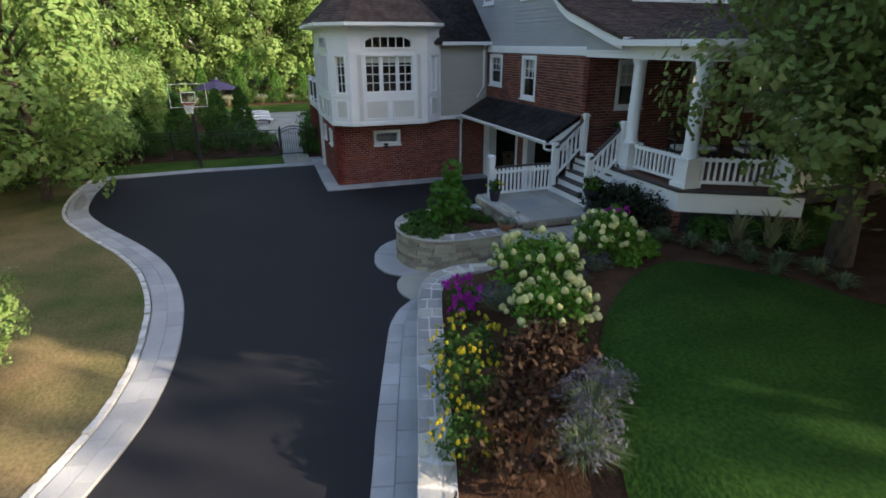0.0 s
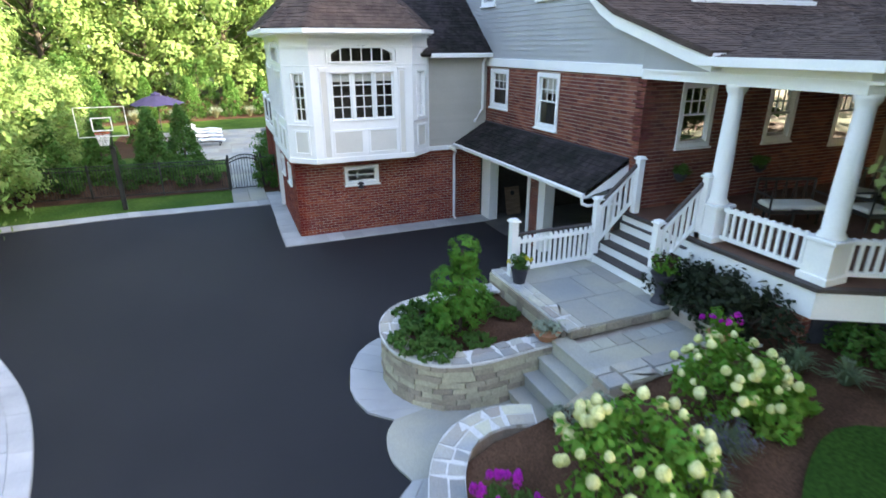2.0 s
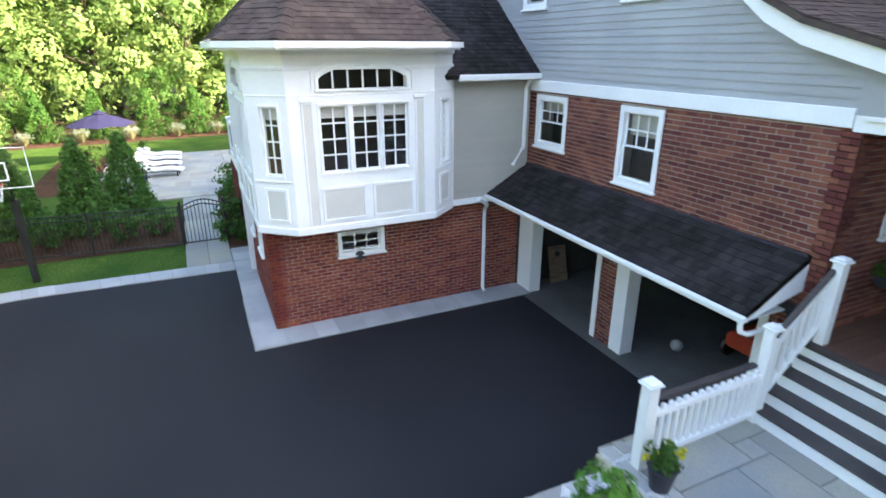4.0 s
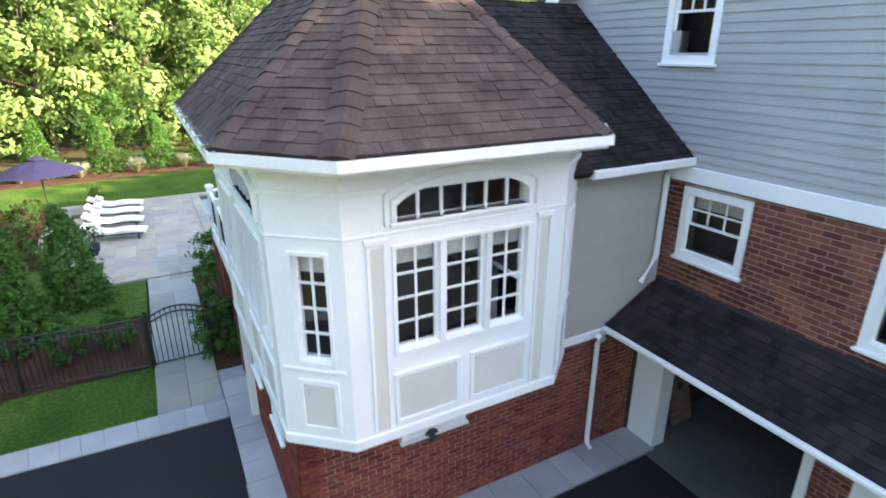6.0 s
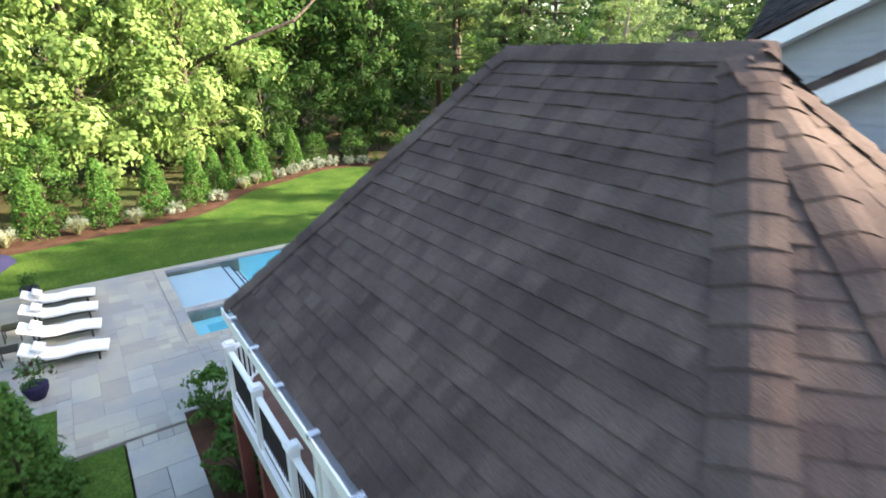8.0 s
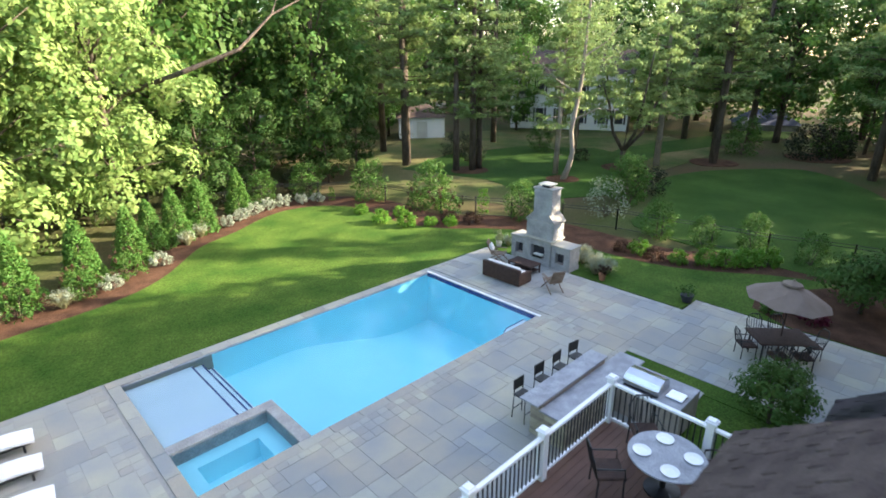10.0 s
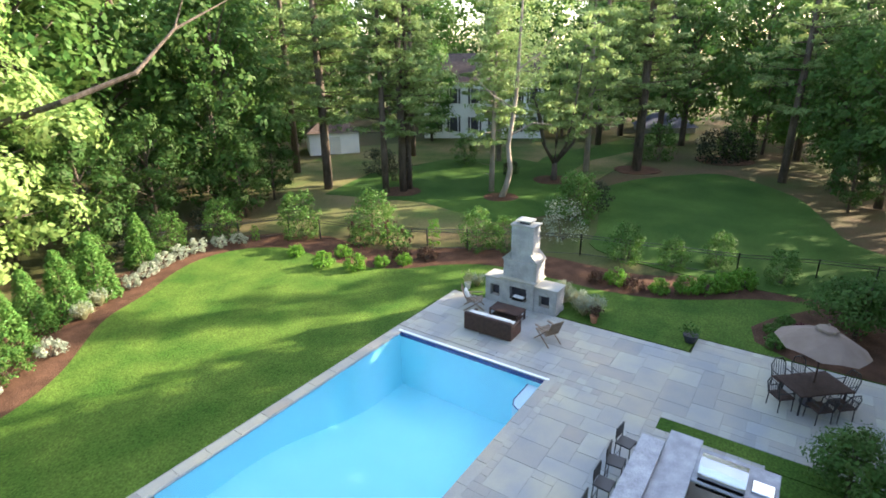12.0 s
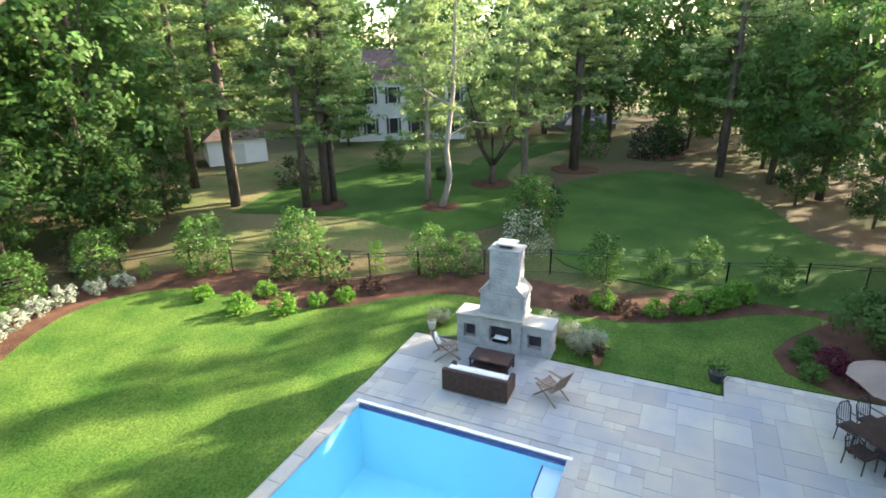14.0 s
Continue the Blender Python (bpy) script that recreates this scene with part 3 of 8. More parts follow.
flags(ashlar(6.2, 11.1, 8.9, 13.8, 0.3, 7, [(3, 2), (2, 2), (2, 3), (4, 3), (3, 3)]), UP, 0.05, terrace, BLUESTONE, seed=7)
flags(ashlar(5.6, 10.05, 8.0, 11.1, 0.3, 8, [(3, 2), (4, 2), (2, 2), (4, 3)]), LOW, 0.05, terrace, BLUESTONE, seed=8)
part("cap_bed", Geo().box((5.84, 11.12, UP - 0.06), (6.2, 13.8, UP - 0.006)), CAPJOINT, terrace)
cap_stones([(5.84, 11.1), (5.84, 13.85)], 0.36, UP + 0.004, terrace, 34)
low_cap = thing("retaining_wall", "Stone-capped garden wall beside the bluestone landing", "wall", kind="structure")
part("core", Geo().box((5.5, 9.62, 0.3), (8.36, 9.98, LOW + 0.1)), MORTAR, low_cap)
part("core", Geo().box((7.98, 9.98, 0.5), (8.36, 11.5, UP)), MORTAR, low_cap)
stone_courses([(5.5, 10.0), (8.0, 10.0)][::-1], LOW, LOW + 0.1, 0.05, low_cap, FIELDSTONE, 0.12, 0.4, 35)
cap_stones([(5.45, 10.05), (8.4, 10.05)], 0.46, LOW + 0.15, low_cap, 36)
cap_stones([(7.95, 10.1), (7.95, 11.6)], 0.45, UP + 0.06, low_cap, 37)
stairs = thing("garden_steps", "Four bluestone treads climbing from the drive", "steps", kind="structure")
for i, (x, z) in enumerate(((4.82, 0.22), (5.1, 0.46), (5.36, 0.71), (5.6, LOW))):
    part("riser", Geo().box((x + 0.03, 10.02, 0), (5.75, 11.2, z - 0.05)), BLUESTONE, stairs)
    part("tread", Geo().box((x, 10.02, z - 0.05), (x + 0.34, 11.2, z), None, 0.008), BLUESTONE, stairs)
part("cheek", Geo().prism([(4.7, 9.65), (5.6, 9.65), (5.6, 10.02), (4.8, 10.02)], 0, lambda x, y: 0.46 + 0.5 * step01(4.6, 5.7, x)), FIELDSTONE, stairs)


# ---- house ----
house = thing("house", "Brick and grey clapboard house with a white turret bay", "house")


def wall_cells(u0, u1, z0, z1, holes):
    """Rectangles of a wall around its openings."""
    us, zs = sorted({u0, u1, *[h[0] for h in holes], *[h[1] for h in holes]}), sorted({z0, z1, *[h[2] for h in holes], *[h[3] for h in holes]})
    us, zs = [u for u in us if u0 <= u <= u1], [v for v in zs if z0 <= v <= z1]
    out = []
    for a, b in zip(us, us[1:]):
        for c, d in zip(zs, zs[1:]):
            if not any(h[0] <= (a + b) / 2 <= h[1] and h[2] <= (c + d) / 2 <= h[3] for h in holes):
                out.append((a, b, c, d))
    return out


def wall(name, m, u0, u1, z0, z1, holes, material, thick=0.2, parent=house, label=""):
    us = sorted({u0, u1, *[v for h in holes for v in h[:2] if u0 < v < u1]})
    zs = sorted({z0, z1, *[v for h in holes for v in h[2:] if z0 < v < z1]})
    nz, vs, fs = len(zs), [], []
    for y in (0, -thick):
        vs += [(u, y, z) for u in us for z in zs]
    k = len(us) * nz

    def solid(i, j):
        if not (0 <= i < len(us) - 1 and 0 <= j < nz - 1):
            return False
        cu, cz = (us[i] + us[i + 1]) / 2, (zs[j] + zs[j + 1]) / 2
        return not any(h[0] <= cu <= h[1] and h[2] <= cz <= h[3] for h in holes)
    for i in range(len(us) - 1):
        for j in range(nz - 1):
            if solid(i, j):
                a, b, c, d = i * nz + j, (i + 1) * nz + j, (i + 1) * nz + j + 1, i * nz + j + 1
                fs += [(d, c, b, a), (k + a, k + b, k + c, k + d)]
                for di, dj, p, q in ((0, -1, a, b), (1, 0, b, c), (0, 1, c, d), (-1, 0, d, a)):
                    if not solid(i + di, j + dj):
                        fs.append((p, q, k + q, k + p))
    return part(name, Geo().add(vs, fs, m), material, parent, label)


BRICK_UNIT = {}


def brickwork(m, u0, u1, z0, z1, holes, parent, material, single=0, course=0.082, length=0.235, proud=0.007, joint=0.014):
    """Running-bond bricks proud of the mortar; the first ones are single objects."""
    g, count, r, zc = Geo(), 0, 0, z0
    while zc < z1 - 0.03:
        u = u0 - (length / 2 if r % 2 else 0)
        while u < u1:
            a, b = max(u, u0) + joint / 2, min(u + length, u1) - joint / 2
            c, d = zc + joint / 2, min(zc + course, z1) - joint / 2
            for h in holes:
                if h[2] < d - 0.02 and c + 0.02 < h[3] and h[0] < b and a < h[1]:
                    if a < h[0]:
                        b = h[0] - 0.004
                    elif b > h[1]:
                        a = h[1] + 0.004
                    else:
                        b = a
            if b - a > 0.03:
                p = proud + random.uniform(-0.003, 0.003)
                if count < single and b - a > length * 0.9:
                    if "brick" not in BRICK_UNIT:
                        BRICK_UNIT["brick"] = Geo().box((-0.5, -0.01, -0.5), (0.5, 1.0, 0.5)).mesh("brick", BRICK_ONE)
                    ob = new("brick", BRICK_UNIT["brick"])
                    ob.parent = parent
                    ob.matrix_basis = m @ Matrix.Translation(((a + b) / 2, 0, (c + d) / 2)) @ Matrix.Diagonal((b - a, p, d - c, 1))
                    count += 1
                else:
                    vs = [(a, 0, c), (b, 0, c), (b, 0, d), (a, 0, d), (a, p, c), (b, p, c), (b, p, d), (a, p, d)]
                    g.add(vs, [(4, 5, 6, 7)[::-1], (0, 1, 5, 4)[::-1], (1, 2, 6, 5)[::-1], (2, 3, 7, 6)[::-1], (3, 0, 4, 7)[::-1]], m)
            u += length
        zc += course
        r += 1
    ob = part("bricks", g, material, parent)
    ob["kind"] = "stuff"
    return ob


def rim(x0, x1, z0, z1, s, y0, y1, m):
    """A rectangular frame in one piece, s wide."""
    vs, fs = [], []
    for y in (y0, y1):
        for d in (0, s):
            vs += [(x0 + d, y, z0 + d), (x1 - d, y, z0 + d), (x1 - d, y, z1 - d), (x0 + d, y, z1 - d)]
    for i in range(4):
        j = (i + 1) % 4
        fs += [(8 + i, 8 + j, 12 + j, 12 + i)[::-1], (i, j, 4 + j, 4 + i), (i, j, 8 + j, 8 + i)[::-1], (4 + i, 4 + j, 12 + j, 12 + i)]
    return Geo().add(vs, fs, m)


def window(m, w, h, cols, rows, casing=0.1, hung=False, blind=0.0, depth=0.09, material=WHITE, sill=True, parent=house):
    """A window in an opening w by h; m has its origin at the opening's lower left, local y outward."""
    c = casing
    g = rim(-c, w + c, -c, h + c, c + 0.004, -depth, 0.03, m)
    win = part("window", g, material, parent, "White-framed window with small panes")
    if sill:
        part("sill", Geo().box((-c - 0.03, 0, -c - 0.04), (w + c + 0.03, 0.075, -c + 0.005), m, 0.008), material, win)
    s, bar = 0.04, 0.014
    halves = [(0, h)] if not hung else [(0, h * 0.5 + 0.02), (h * 0.5 - 0.02, h)]
    for k, (a, b) in enumerate(halves):
        back = -0.05 + (0.028 if hung and k == 0 else 0)
        sash = part("sash", rim(0.004, w - 0.004, max(a, 0.004), min(b, h - 0.004), s - 0.004, back - 0.025, back, m), material, win)
        n, r = (cols, rows) if not (hung and k == 0) else (1, 1)
        xs = [s + (w - 2 * s) * i / n for i in range(n + 1)]
        zs = [a + s + (b - a - 2 * s) * j / r for j in range(r + 1)]
        for x in xs[1:-1]:
            part("glazing_bar", Geo().box((x - bar, back - 0.022, a + s), (x + bar, back - 0.004, b - s), m), material, win)
        for z in zs[1:-1]:
            part("glazing_bar", Geo().box((s, back - 0.021, z - bar), (w - s, back - 0.005, z + bar), m), material, win)
        for x0, x1 in zip(xs, xs[1:]):
            for z0, z1 in zip(zs, zs[1:]):
                face = (0, 1, 2, 3) if m.determinant() < 0 else (3, 2, 1, 0)
                pane = part("pane", Geo().add([(x0, back - 0.014, z0), (x1, back - 0.014, z0), (x1, back - 0.014, z1), (x0, back - 0.014, z1)], [face], m), GLASS, win)
                pane.visible_shadow = False
    if blind:
        part("blind", Geo().box((0.01, -0.17, h * (1 - blind)), (w - 0.01, -0.16, h - 0.01), m), BLIND, win, "pale pulled-down blind")
    return win


def laps(m, rows, exposure, material, parent, name="clapboard", label=""):
    """Lapped boards: rows of (u0, u1, z)."""
    for u0, u1, z in rows:
        if u1 - u0 > 0.02:
            vs = [(u0, 0, z), (u1, 0, z), (u1, 0, z + exposure + 0.01), (u0, 0, z + exposure + 0.01), (u0, 0.022, z), (u1, 0.022, z), (u1, 0.006, z + exposure + 0.01), (u0, 0.006, z + exposure + 0.01)]
            part(name, Geo().add(vs, [(4, 5, 6, 7)[::-1], (0, 1, 5, 4)[::-1], (1, 2, 6, 5)[::-1], (2, 3, 7, 6)[::-1], (3, 0, 4, 7)[::-1]], m), material, parent)


SHINGLE_UNIT = {}


def shingle_face(corners, parent, material, single=0, expo=0.135, thick=0.017, tab=(0.07, 0.19), from_top=False):
    """Single shingle tabs over a flat roof face; the first two corners are the eave."""
    p = [Vector(c) for c in corners]
    u = (p[1] - p[0]).normalized()
    n = u.cross(p[-1] - p[0]).normalized()
    if n.z < 0:
        n = -n
    v = n.cross(u)
    m = Matrix(((u.x, v.x, n.x, p[0].x), (u.y, v.y, n.y, p[0].y), (u.z, v.z, n.z, p[0].z), (0, 0, 0, 1)))
    inv = m.inverted()
    q = [inv @ c for c in p]
    part("decking", Geo().add([tuple(c - n * 0.01) for c in p] + [tuple(c - n * 0.09) for c in p], [tuple(range(len(p))), tuple(range(2 * len(p) - 1, len(p) - 1, -1))] + [(i, (i + 1) % len(p), len(p) + (i + 1) % len(p), len(p) + i)[::-1] for i in range(len(p))]), material, parent)
    g, count, top = Geo(), 0, max(c.y for c in q)
    rows = int(top / expo) + 1
    for r in range(rows):
        y0, y1 = r * expo, min((r + 1) * expo + 0.03, top)

        def span(y):
            xs = []
            for a, b in zip(q, q[1:] + q[:1]):
                if min(a.y, b.y) <= y <= max(a.y, b.y) and abs(a.y - b.y) > 1e-6:
                    xs.append(a.x + (b.x - a.x) * (y - a.y) / (b.y - a.y))
            return (min(xs), max(xs)) if len(xs) > 1 else (0, 0)
        a0, a1 = span(min(max(y0 + 0.001, 0.001), top - 0.002))
        b0, b1 = span(min(y1, top - 0.001))
        x = a0 - random.uniform(0, tab[0])
        while x < a1:
            e = x + random.uniform(*tab)
            lo, hi, lo2, hi2 = max(x, a0) + 0.0002, min(e, a1) - 0.0002, min(max(x, b0) + 0.0002, b1), max(min(e, b1) - 0.0002, b0)
            if hi - lo > 0.02:
                t = thick * random.choice((0.65, 0.9, 1.25))
                if hi2 < lo2:
                    lo2 = hi2 = min(max((lo2 + hi2) / 2, b0), b1)
                vs = [(lo, y0, 0), (hi, y0, 0), (hi2, y1, -0.004), (lo2, y1, -0.004), (lo, y0, t), (hi, y0, t), (hi2, y1, t * 0.25), (lo2, y1, t * 0.25)]
                inside = x > a0 and e < a1 and x > b0 and e < b1
                if single and count < single and inside:
                    if "s" not in SHINGLE_UNIT:
                        k = expo + 0.03
                        SHINGLE_UNIT["s"] = Geo().add([(0, 0, 0), (1, 0, 0), (1, k, -0.1), (0, k, -0.1), (0, 0, 1), (1, 0, 1), (1, k, 0.25), (0, k, 0.25)], [(4, 5, 6, 7), (0, 1, 5, 4), (1, 2, 6, 5), (2, 3, 7, 6), (3, 0, 4, 7)]).mesh("shingle", SHINGLE_ONE)
                    ob = new("shingle", SHINGLE_UNIT["s"])
                    ob.parent = parent
                    ob.matrix_basis = m @ Matrix.Translation((lo, y0, 0)) @ Matrix.Diagonal((hi - lo, 1, t, 1))
                    count += 1
                else:
                    g.add(vs, [(4, 5, 6, 7), (0, 1, 5, 4), (1, 2, 6, 5), (2, 3, 7, 6), (3, 0, 4, 7)], m)
            x = e
    ob = part("shingles", g, material, parent)
    ob["kind"] = "stuff"
    return ob


def hip_caps(a, b, left, right, parent, material, width=0.165, expo=0.2):
    """Bent cap shingles that overlap along a hip or ridge from a up to b; left and right point down the two roof faces."""
    a, b = Vector(a), Vector(b)
    d = (b - a).normalized()
    nrm = (Vector(left).normalized() + Vector(right).normalized())
    up = -nrm.normalized() if nrm.length > 1e-3 else Z
    n = max(1, int((b - a).length / expo))
    l, r = Vector(left).normalized() * width, Vector(right).normalized() * width
    for i in range(n):
        p, q = a + d * (expo * i), a + d * min(expo * (i + 1) + 0.06, (b - a).length + 0.05)
        t = random.uniform(0.038, 0.043)
        vs = []
        for o, h in ((p, t), (q, 0.022)):
            vs += [o + l + up * h * 0.75, o + l * 0.45 + up * h * 1.05, o + up * h * 0.92, o + r * 0.45 + up * h * 1.05, o + r + up * h * 0.75]
        vs += [p + l - up * 0.01, p - up * 0.01, p + r - up * 0.01]
        part("cap_shingle", Geo().add(vs, [(k, k + 1, k + 6, k + 5) for k in range(4)] + [(10, 11, 2, 1, 0), (11, 12, 4, 3, 2)]), material, parent)


# main brick wall over the garage doors
MB = basis((9, 0, 0), Y, -X)
W1, W2 = (19.2, 20.1, 3.78, 4.7), (16.6, 17.42, 3.5, 4.7)
G1, G2 = (17.72, 20.05, 0.0, 2.2), (14.2, 16.8, 0.0, 2.2)
holes = [W1, W2, G1, G2]
w = wall("brick_wall", MB, 13.5, 20.68, 0, 4.9, holes, MORTAR, 0.25, label="weathered red brick wall")
grow = lambda h, c: (h[0] - c, h[1] + c, h[2] - c, h[3] + c)
brickwork(MB, 13.5, 20.68, 0, 4.88, [grow(W1, 0.1), grow(W2, 0.1), (G1[0] - 0.12, 20.68, -1, 2.35), (G2[0] - 0.12, G2[1] + 0.32, -1, 2.35)], w, OLDBRICK)
for (a, b, c, d), bl in ((W1, 0.25), (W2, 0.35)):
    window(MB @ Matrix.Translation((a, 0, c)), b - a, d - c, 3, 2, 0.1, True, bl)
for a, b in ((20.05, 20.66), (17.6, 17.72), (16.8, 17.12), (14.08, 14.2)):
    part("door_jamb", Geo().box((a - 0.006, -0.28, 0), (b + 0.006, 0.03, 2.25), MB, 0.01), WHITE, house)
part("door_head", Geo().box((14.1, -0.2, 2.2), (20.66, 0.028, 2.36), MB, 0.01), WHITE, house)
part("frieze_board", Geo().box((13.62, 0.002, 4.87), (20.45, 0.05, 5.1), MB, 0.01), WHITE, house)
# clapboard gable above
GABLE = [(11.95, 5.24), (13.6, 5.76), (14.6, 6.02), (15.2, 6.41), (19.8, 9.45), (23.75, 7.25), (23.75, 5.0)]


def gable_span(z):
    lo = float(np.interp(z, [p[1] for p in GABLE[:5]], [p[0] for p in GABLE[:5]]))
    hi = float(np.interp(z, [7.25, 9.45], [23.75, 19.8])) if z > 7.25 else 23.75
    return max(lo, 13.55) if z < 5.75 else lo, hi


U1, U2 = (20.16, 20.84, 6.66, 7.85), (16.95, 17.65, 6.64, 7.85)
gw = wall("gable_wall", MB, 13.55, 23.75, 4.9, 5.4, [], SIDING, 0.2, label="grey clapboard gable wall")
rows, e = [], 0.125
for k in range(36):
    z = 5.08 + e * k
    lo, hi = gable_span(z + e * 0.6)
    cuts = [lo] + sum([[h[0] - 0.1, h[1] + 0.1] for h in sorted((U1, U2)) if h[2] - 0.1 < z + e / 2 < h[3] + 0.1], []) + [hi]
    rows += [(cuts[i], cuts[i + 1], z) for i in range(0, len(cuts), 2)]
laps(MB, rows, e, SIDING, gw)
g = Geo()
for k in range(44):
    z0, z1 = 5.0 + 0.1 * k, 5.1 + 0.1 * k
    lo, hi = gable_span(z0 + 0.05)
    cuts = [lo] + sum([[h[0], h[1]] for h in sorted((U1, U2)) if h[2] < z0 + 0.05 < h[3]], []) + [hi]
    for i in range(0, len(cuts), 2):
        if cuts[i + 1] > cuts[i]:
            g.box((cuts[i], -0.18, z0), (cuts[i + 1], -0.002, z1), MB)
part("sheathing", g, SIDING, gw)
for a, b, c, d in (U1, U2):
    window(MB @ Matrix.Translation((a, 0, c)), b - a, d - c, 3, 2, 0.11, True, 0.0)


def rake(pts, parent=house, x0=8.72, x1=9.0, h=0.3):
    """A raking board under a roof edge."""
    g = Geo()
    for (ya, za), (yb, zb) in zip(pts, pts[1:]):
        vs = [(x, y, z) for x in (x0, x1) for y, z in ((ya, za - h), (yb, zb - h), (yb, zb), (ya, za))]
        g.add(vs, [(0, 1, 2, 3)[::-1], (4, 5, 6, 7), (0, 1, 5, 4), (1, 2, 6, 5), (2, 3, 7, 6), (3, 0, 4, 7)])
    return part("rake_board", g, WHITE, parent)


FLARE = [(11.75, 5.34), (12.4, 5.52), (13.3, 5.8), (14.3, 6.1), (14.85, 6.38), (15.2, 6.65), (19.8, 9.72)]
rake(FLARE)
rake([(19.8, 9.72), (24.0, 7.38)])
main_roof = part("roof", Geo().prism([(8.75, 19.7), (20, 19.7), (20, 19.9), (8.75, 19.9)], 9.55, 9.74), DARKSHINGLE, house, "brown shingled main roof")
shingle_face([(8.7, 15.15, 6.66), (20, 15.15, 6.66), (20, 19.8, 9.74), (8.7, 19.8, 9.74)], main_roof, SHINGLE)
shingle_face([(20, 24.0, 7.42), (8.7, 24.0, 7.42), (8.7, 19.8, 9.74), (20, 19.8, 9.74)], main_roof, SHINGLE)
# rear wing, set back
MR = basis((11.2, 0, 0), Y, -X)
rw = wall("rear_wall", MR, 23.7, 25.0, 0.3, 7.9, [], SIDING, 0.2, label="grey clapboard wall of the rear wing")
laps(MR, [(22.0, min(25.0, 26.75 - (z + 0.08 - 7.62) / 0.508), z) for z in [5 + 0.125 * k for k in range(37)]], 0.125, SIDING, rw)
part("sheathing", Geo().add([(11.22, 22.0, 5), (11.22, 24.98, 5), (11.22, 24.98, 8.3), (11.22, 22.0, 9.8), (11.4, 22.0, 5), (11.4, 24.98, 5), (11.4, 24.98, 8.3), (11.4, 22.0, 9.8)], [(0, 1, 2, 3), (7, 6, 5, 4), (0, 4, 5, 1), (1, 5, 6, 2), (2, 6, 7, 3), (3, 7, 4, 0)]), SIDING, rw)
shingle_face([(11.05, 25.3, 8.25), (11.05, 22.5, 9.68), (13.5, 23.2, 11.1), (13.5, 26.0, 9.67)], main_roof, DARKSHINGLE)
rake([(23.0, 9.45), (25.6, 8.13)], x0=10.9, x1=11.2)
shingle_face([(20, 25.6, 8.16), (10.9, 25.6, 8.16), (10.9, 21.5, 10.3), (20, 21.5, 10.3)], main_roof, SHINGLE)
wall("rear_wall", basis((0, 25.0, 0), X, Y), 11.41, 20, 0.3, 7.6, [], SIDING, 0.2)
wall("rear_wall", basis((0, 24.0, 0), X, Y), 9.2, 11.2, 0.3, 7.2, [], SIDING, 0.2)
wall("rear_wall", basis((9, 0, 0), Y, -X), 20.7, 24.0, 0.0, 7.0, [], SIDING, 0.2)
wall("side_wall", basis((20, 0, 0), Y, X), 13.5, 25.0, 0, 6.8, [], SIDING, 0.2)

# added dark panels behind the windows, so that the rooms look unlit
part("dark_view_blocker", Geo().box((9.75, 13.8, 2.6), (9.81, 20.6, 4.95)).box((9.2, 13.8, 4.95), (9.81, 20.6, 5.0)), INTERIOR, house)
part("dark_view_blocker", Geo().box((9.75, 15.0, 5.3), (9.81, 23.0, 7.98)), INTERIOR, house)
part("dark_view_blocker", Geo().box((9.9, 14.3, 2.2), (19.8, 14.36, 4.95)), INTERIOR, house)
# garage interior; indoor shade is put into the dark wall and floor tones
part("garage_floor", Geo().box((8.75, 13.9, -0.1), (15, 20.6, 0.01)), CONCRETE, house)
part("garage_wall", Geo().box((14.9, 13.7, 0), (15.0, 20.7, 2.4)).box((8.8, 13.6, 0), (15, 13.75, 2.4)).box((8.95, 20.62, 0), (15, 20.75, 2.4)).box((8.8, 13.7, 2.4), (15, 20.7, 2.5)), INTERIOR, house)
# shed roof over the garage doors
canopy = part("garage_roof", Geo().prism([(8.4, 13.8), (9.0, 13.8), (9.0, 20.4), (8.4, 20.4)], 2.62, 2.66), WHITE, house, "lean-to roof of dark weathered shingles")
shingle_face([(7.9, 20.45, 2.58), (7.9, 13.72, 2.58), (9.0, 13.72, 3.22), (9.0, 20.45, 3.22)], canopy, DARKSHINGLE)
part("flashing", Geo().box((8.93, 13.74, 3.2), (9.0, 20.45, 3.235)), DARKPOT, canopy)
part("soffit", Geo().box((7.92, 13.78, 2.44), (9.0, 20.4, 2.46)), WHITE, canopy)
part("gutter", Geo().box((7.83, 13.68, 2.5), (7.91, 20.45, 2.575), None, 0.015), WHITE, canopy)
part("end_panel", Geo().add([(x, y, z) for y in (13.72, 13.78) for x, z in ((7.9, 2.46), (9.0, 2.72), (9.0, 3.2), (7.9, 2.56))], [(0, 1, 2, 3), (7, 6, 5, 4), (0, 4, 5, 1), (1, 5, 6, 2), (2, 6, 7, 3), (3, 7, 4, 0)]), WHITE, canopy)
part("downspout", Geo().tube([(7.87, 13.74, 2.5), (7.87, 13.72, 2.36), (8.0, 13.7, 2.3), (8.5, 13.7, 2.3), (8.95, 13.66, 2.25)], 0.035), WHITE, canopy)

# brick base of the turret wing
MF, MW = basis((0, 20.7, 0), X, -Y), basis((2.93, 0, 0), Y, -X)
BW = (4.47, 5.36, 1.56, 1.96)
bw = wall("brick_wall", MF, 2.93, 9.0, 0, 2.5, [BW], MORTAR, 0.25, label="red brick base wall")
brickwork(MF, 2.93, 9.0, 0.02, 2.48, [grow(BW, 0.09)], bw, BRICK, 300)
window(MF @ Matrix.Translation((4.47, 0, 1.56)), 0.89, 0.4, 3, 2, 0.08)
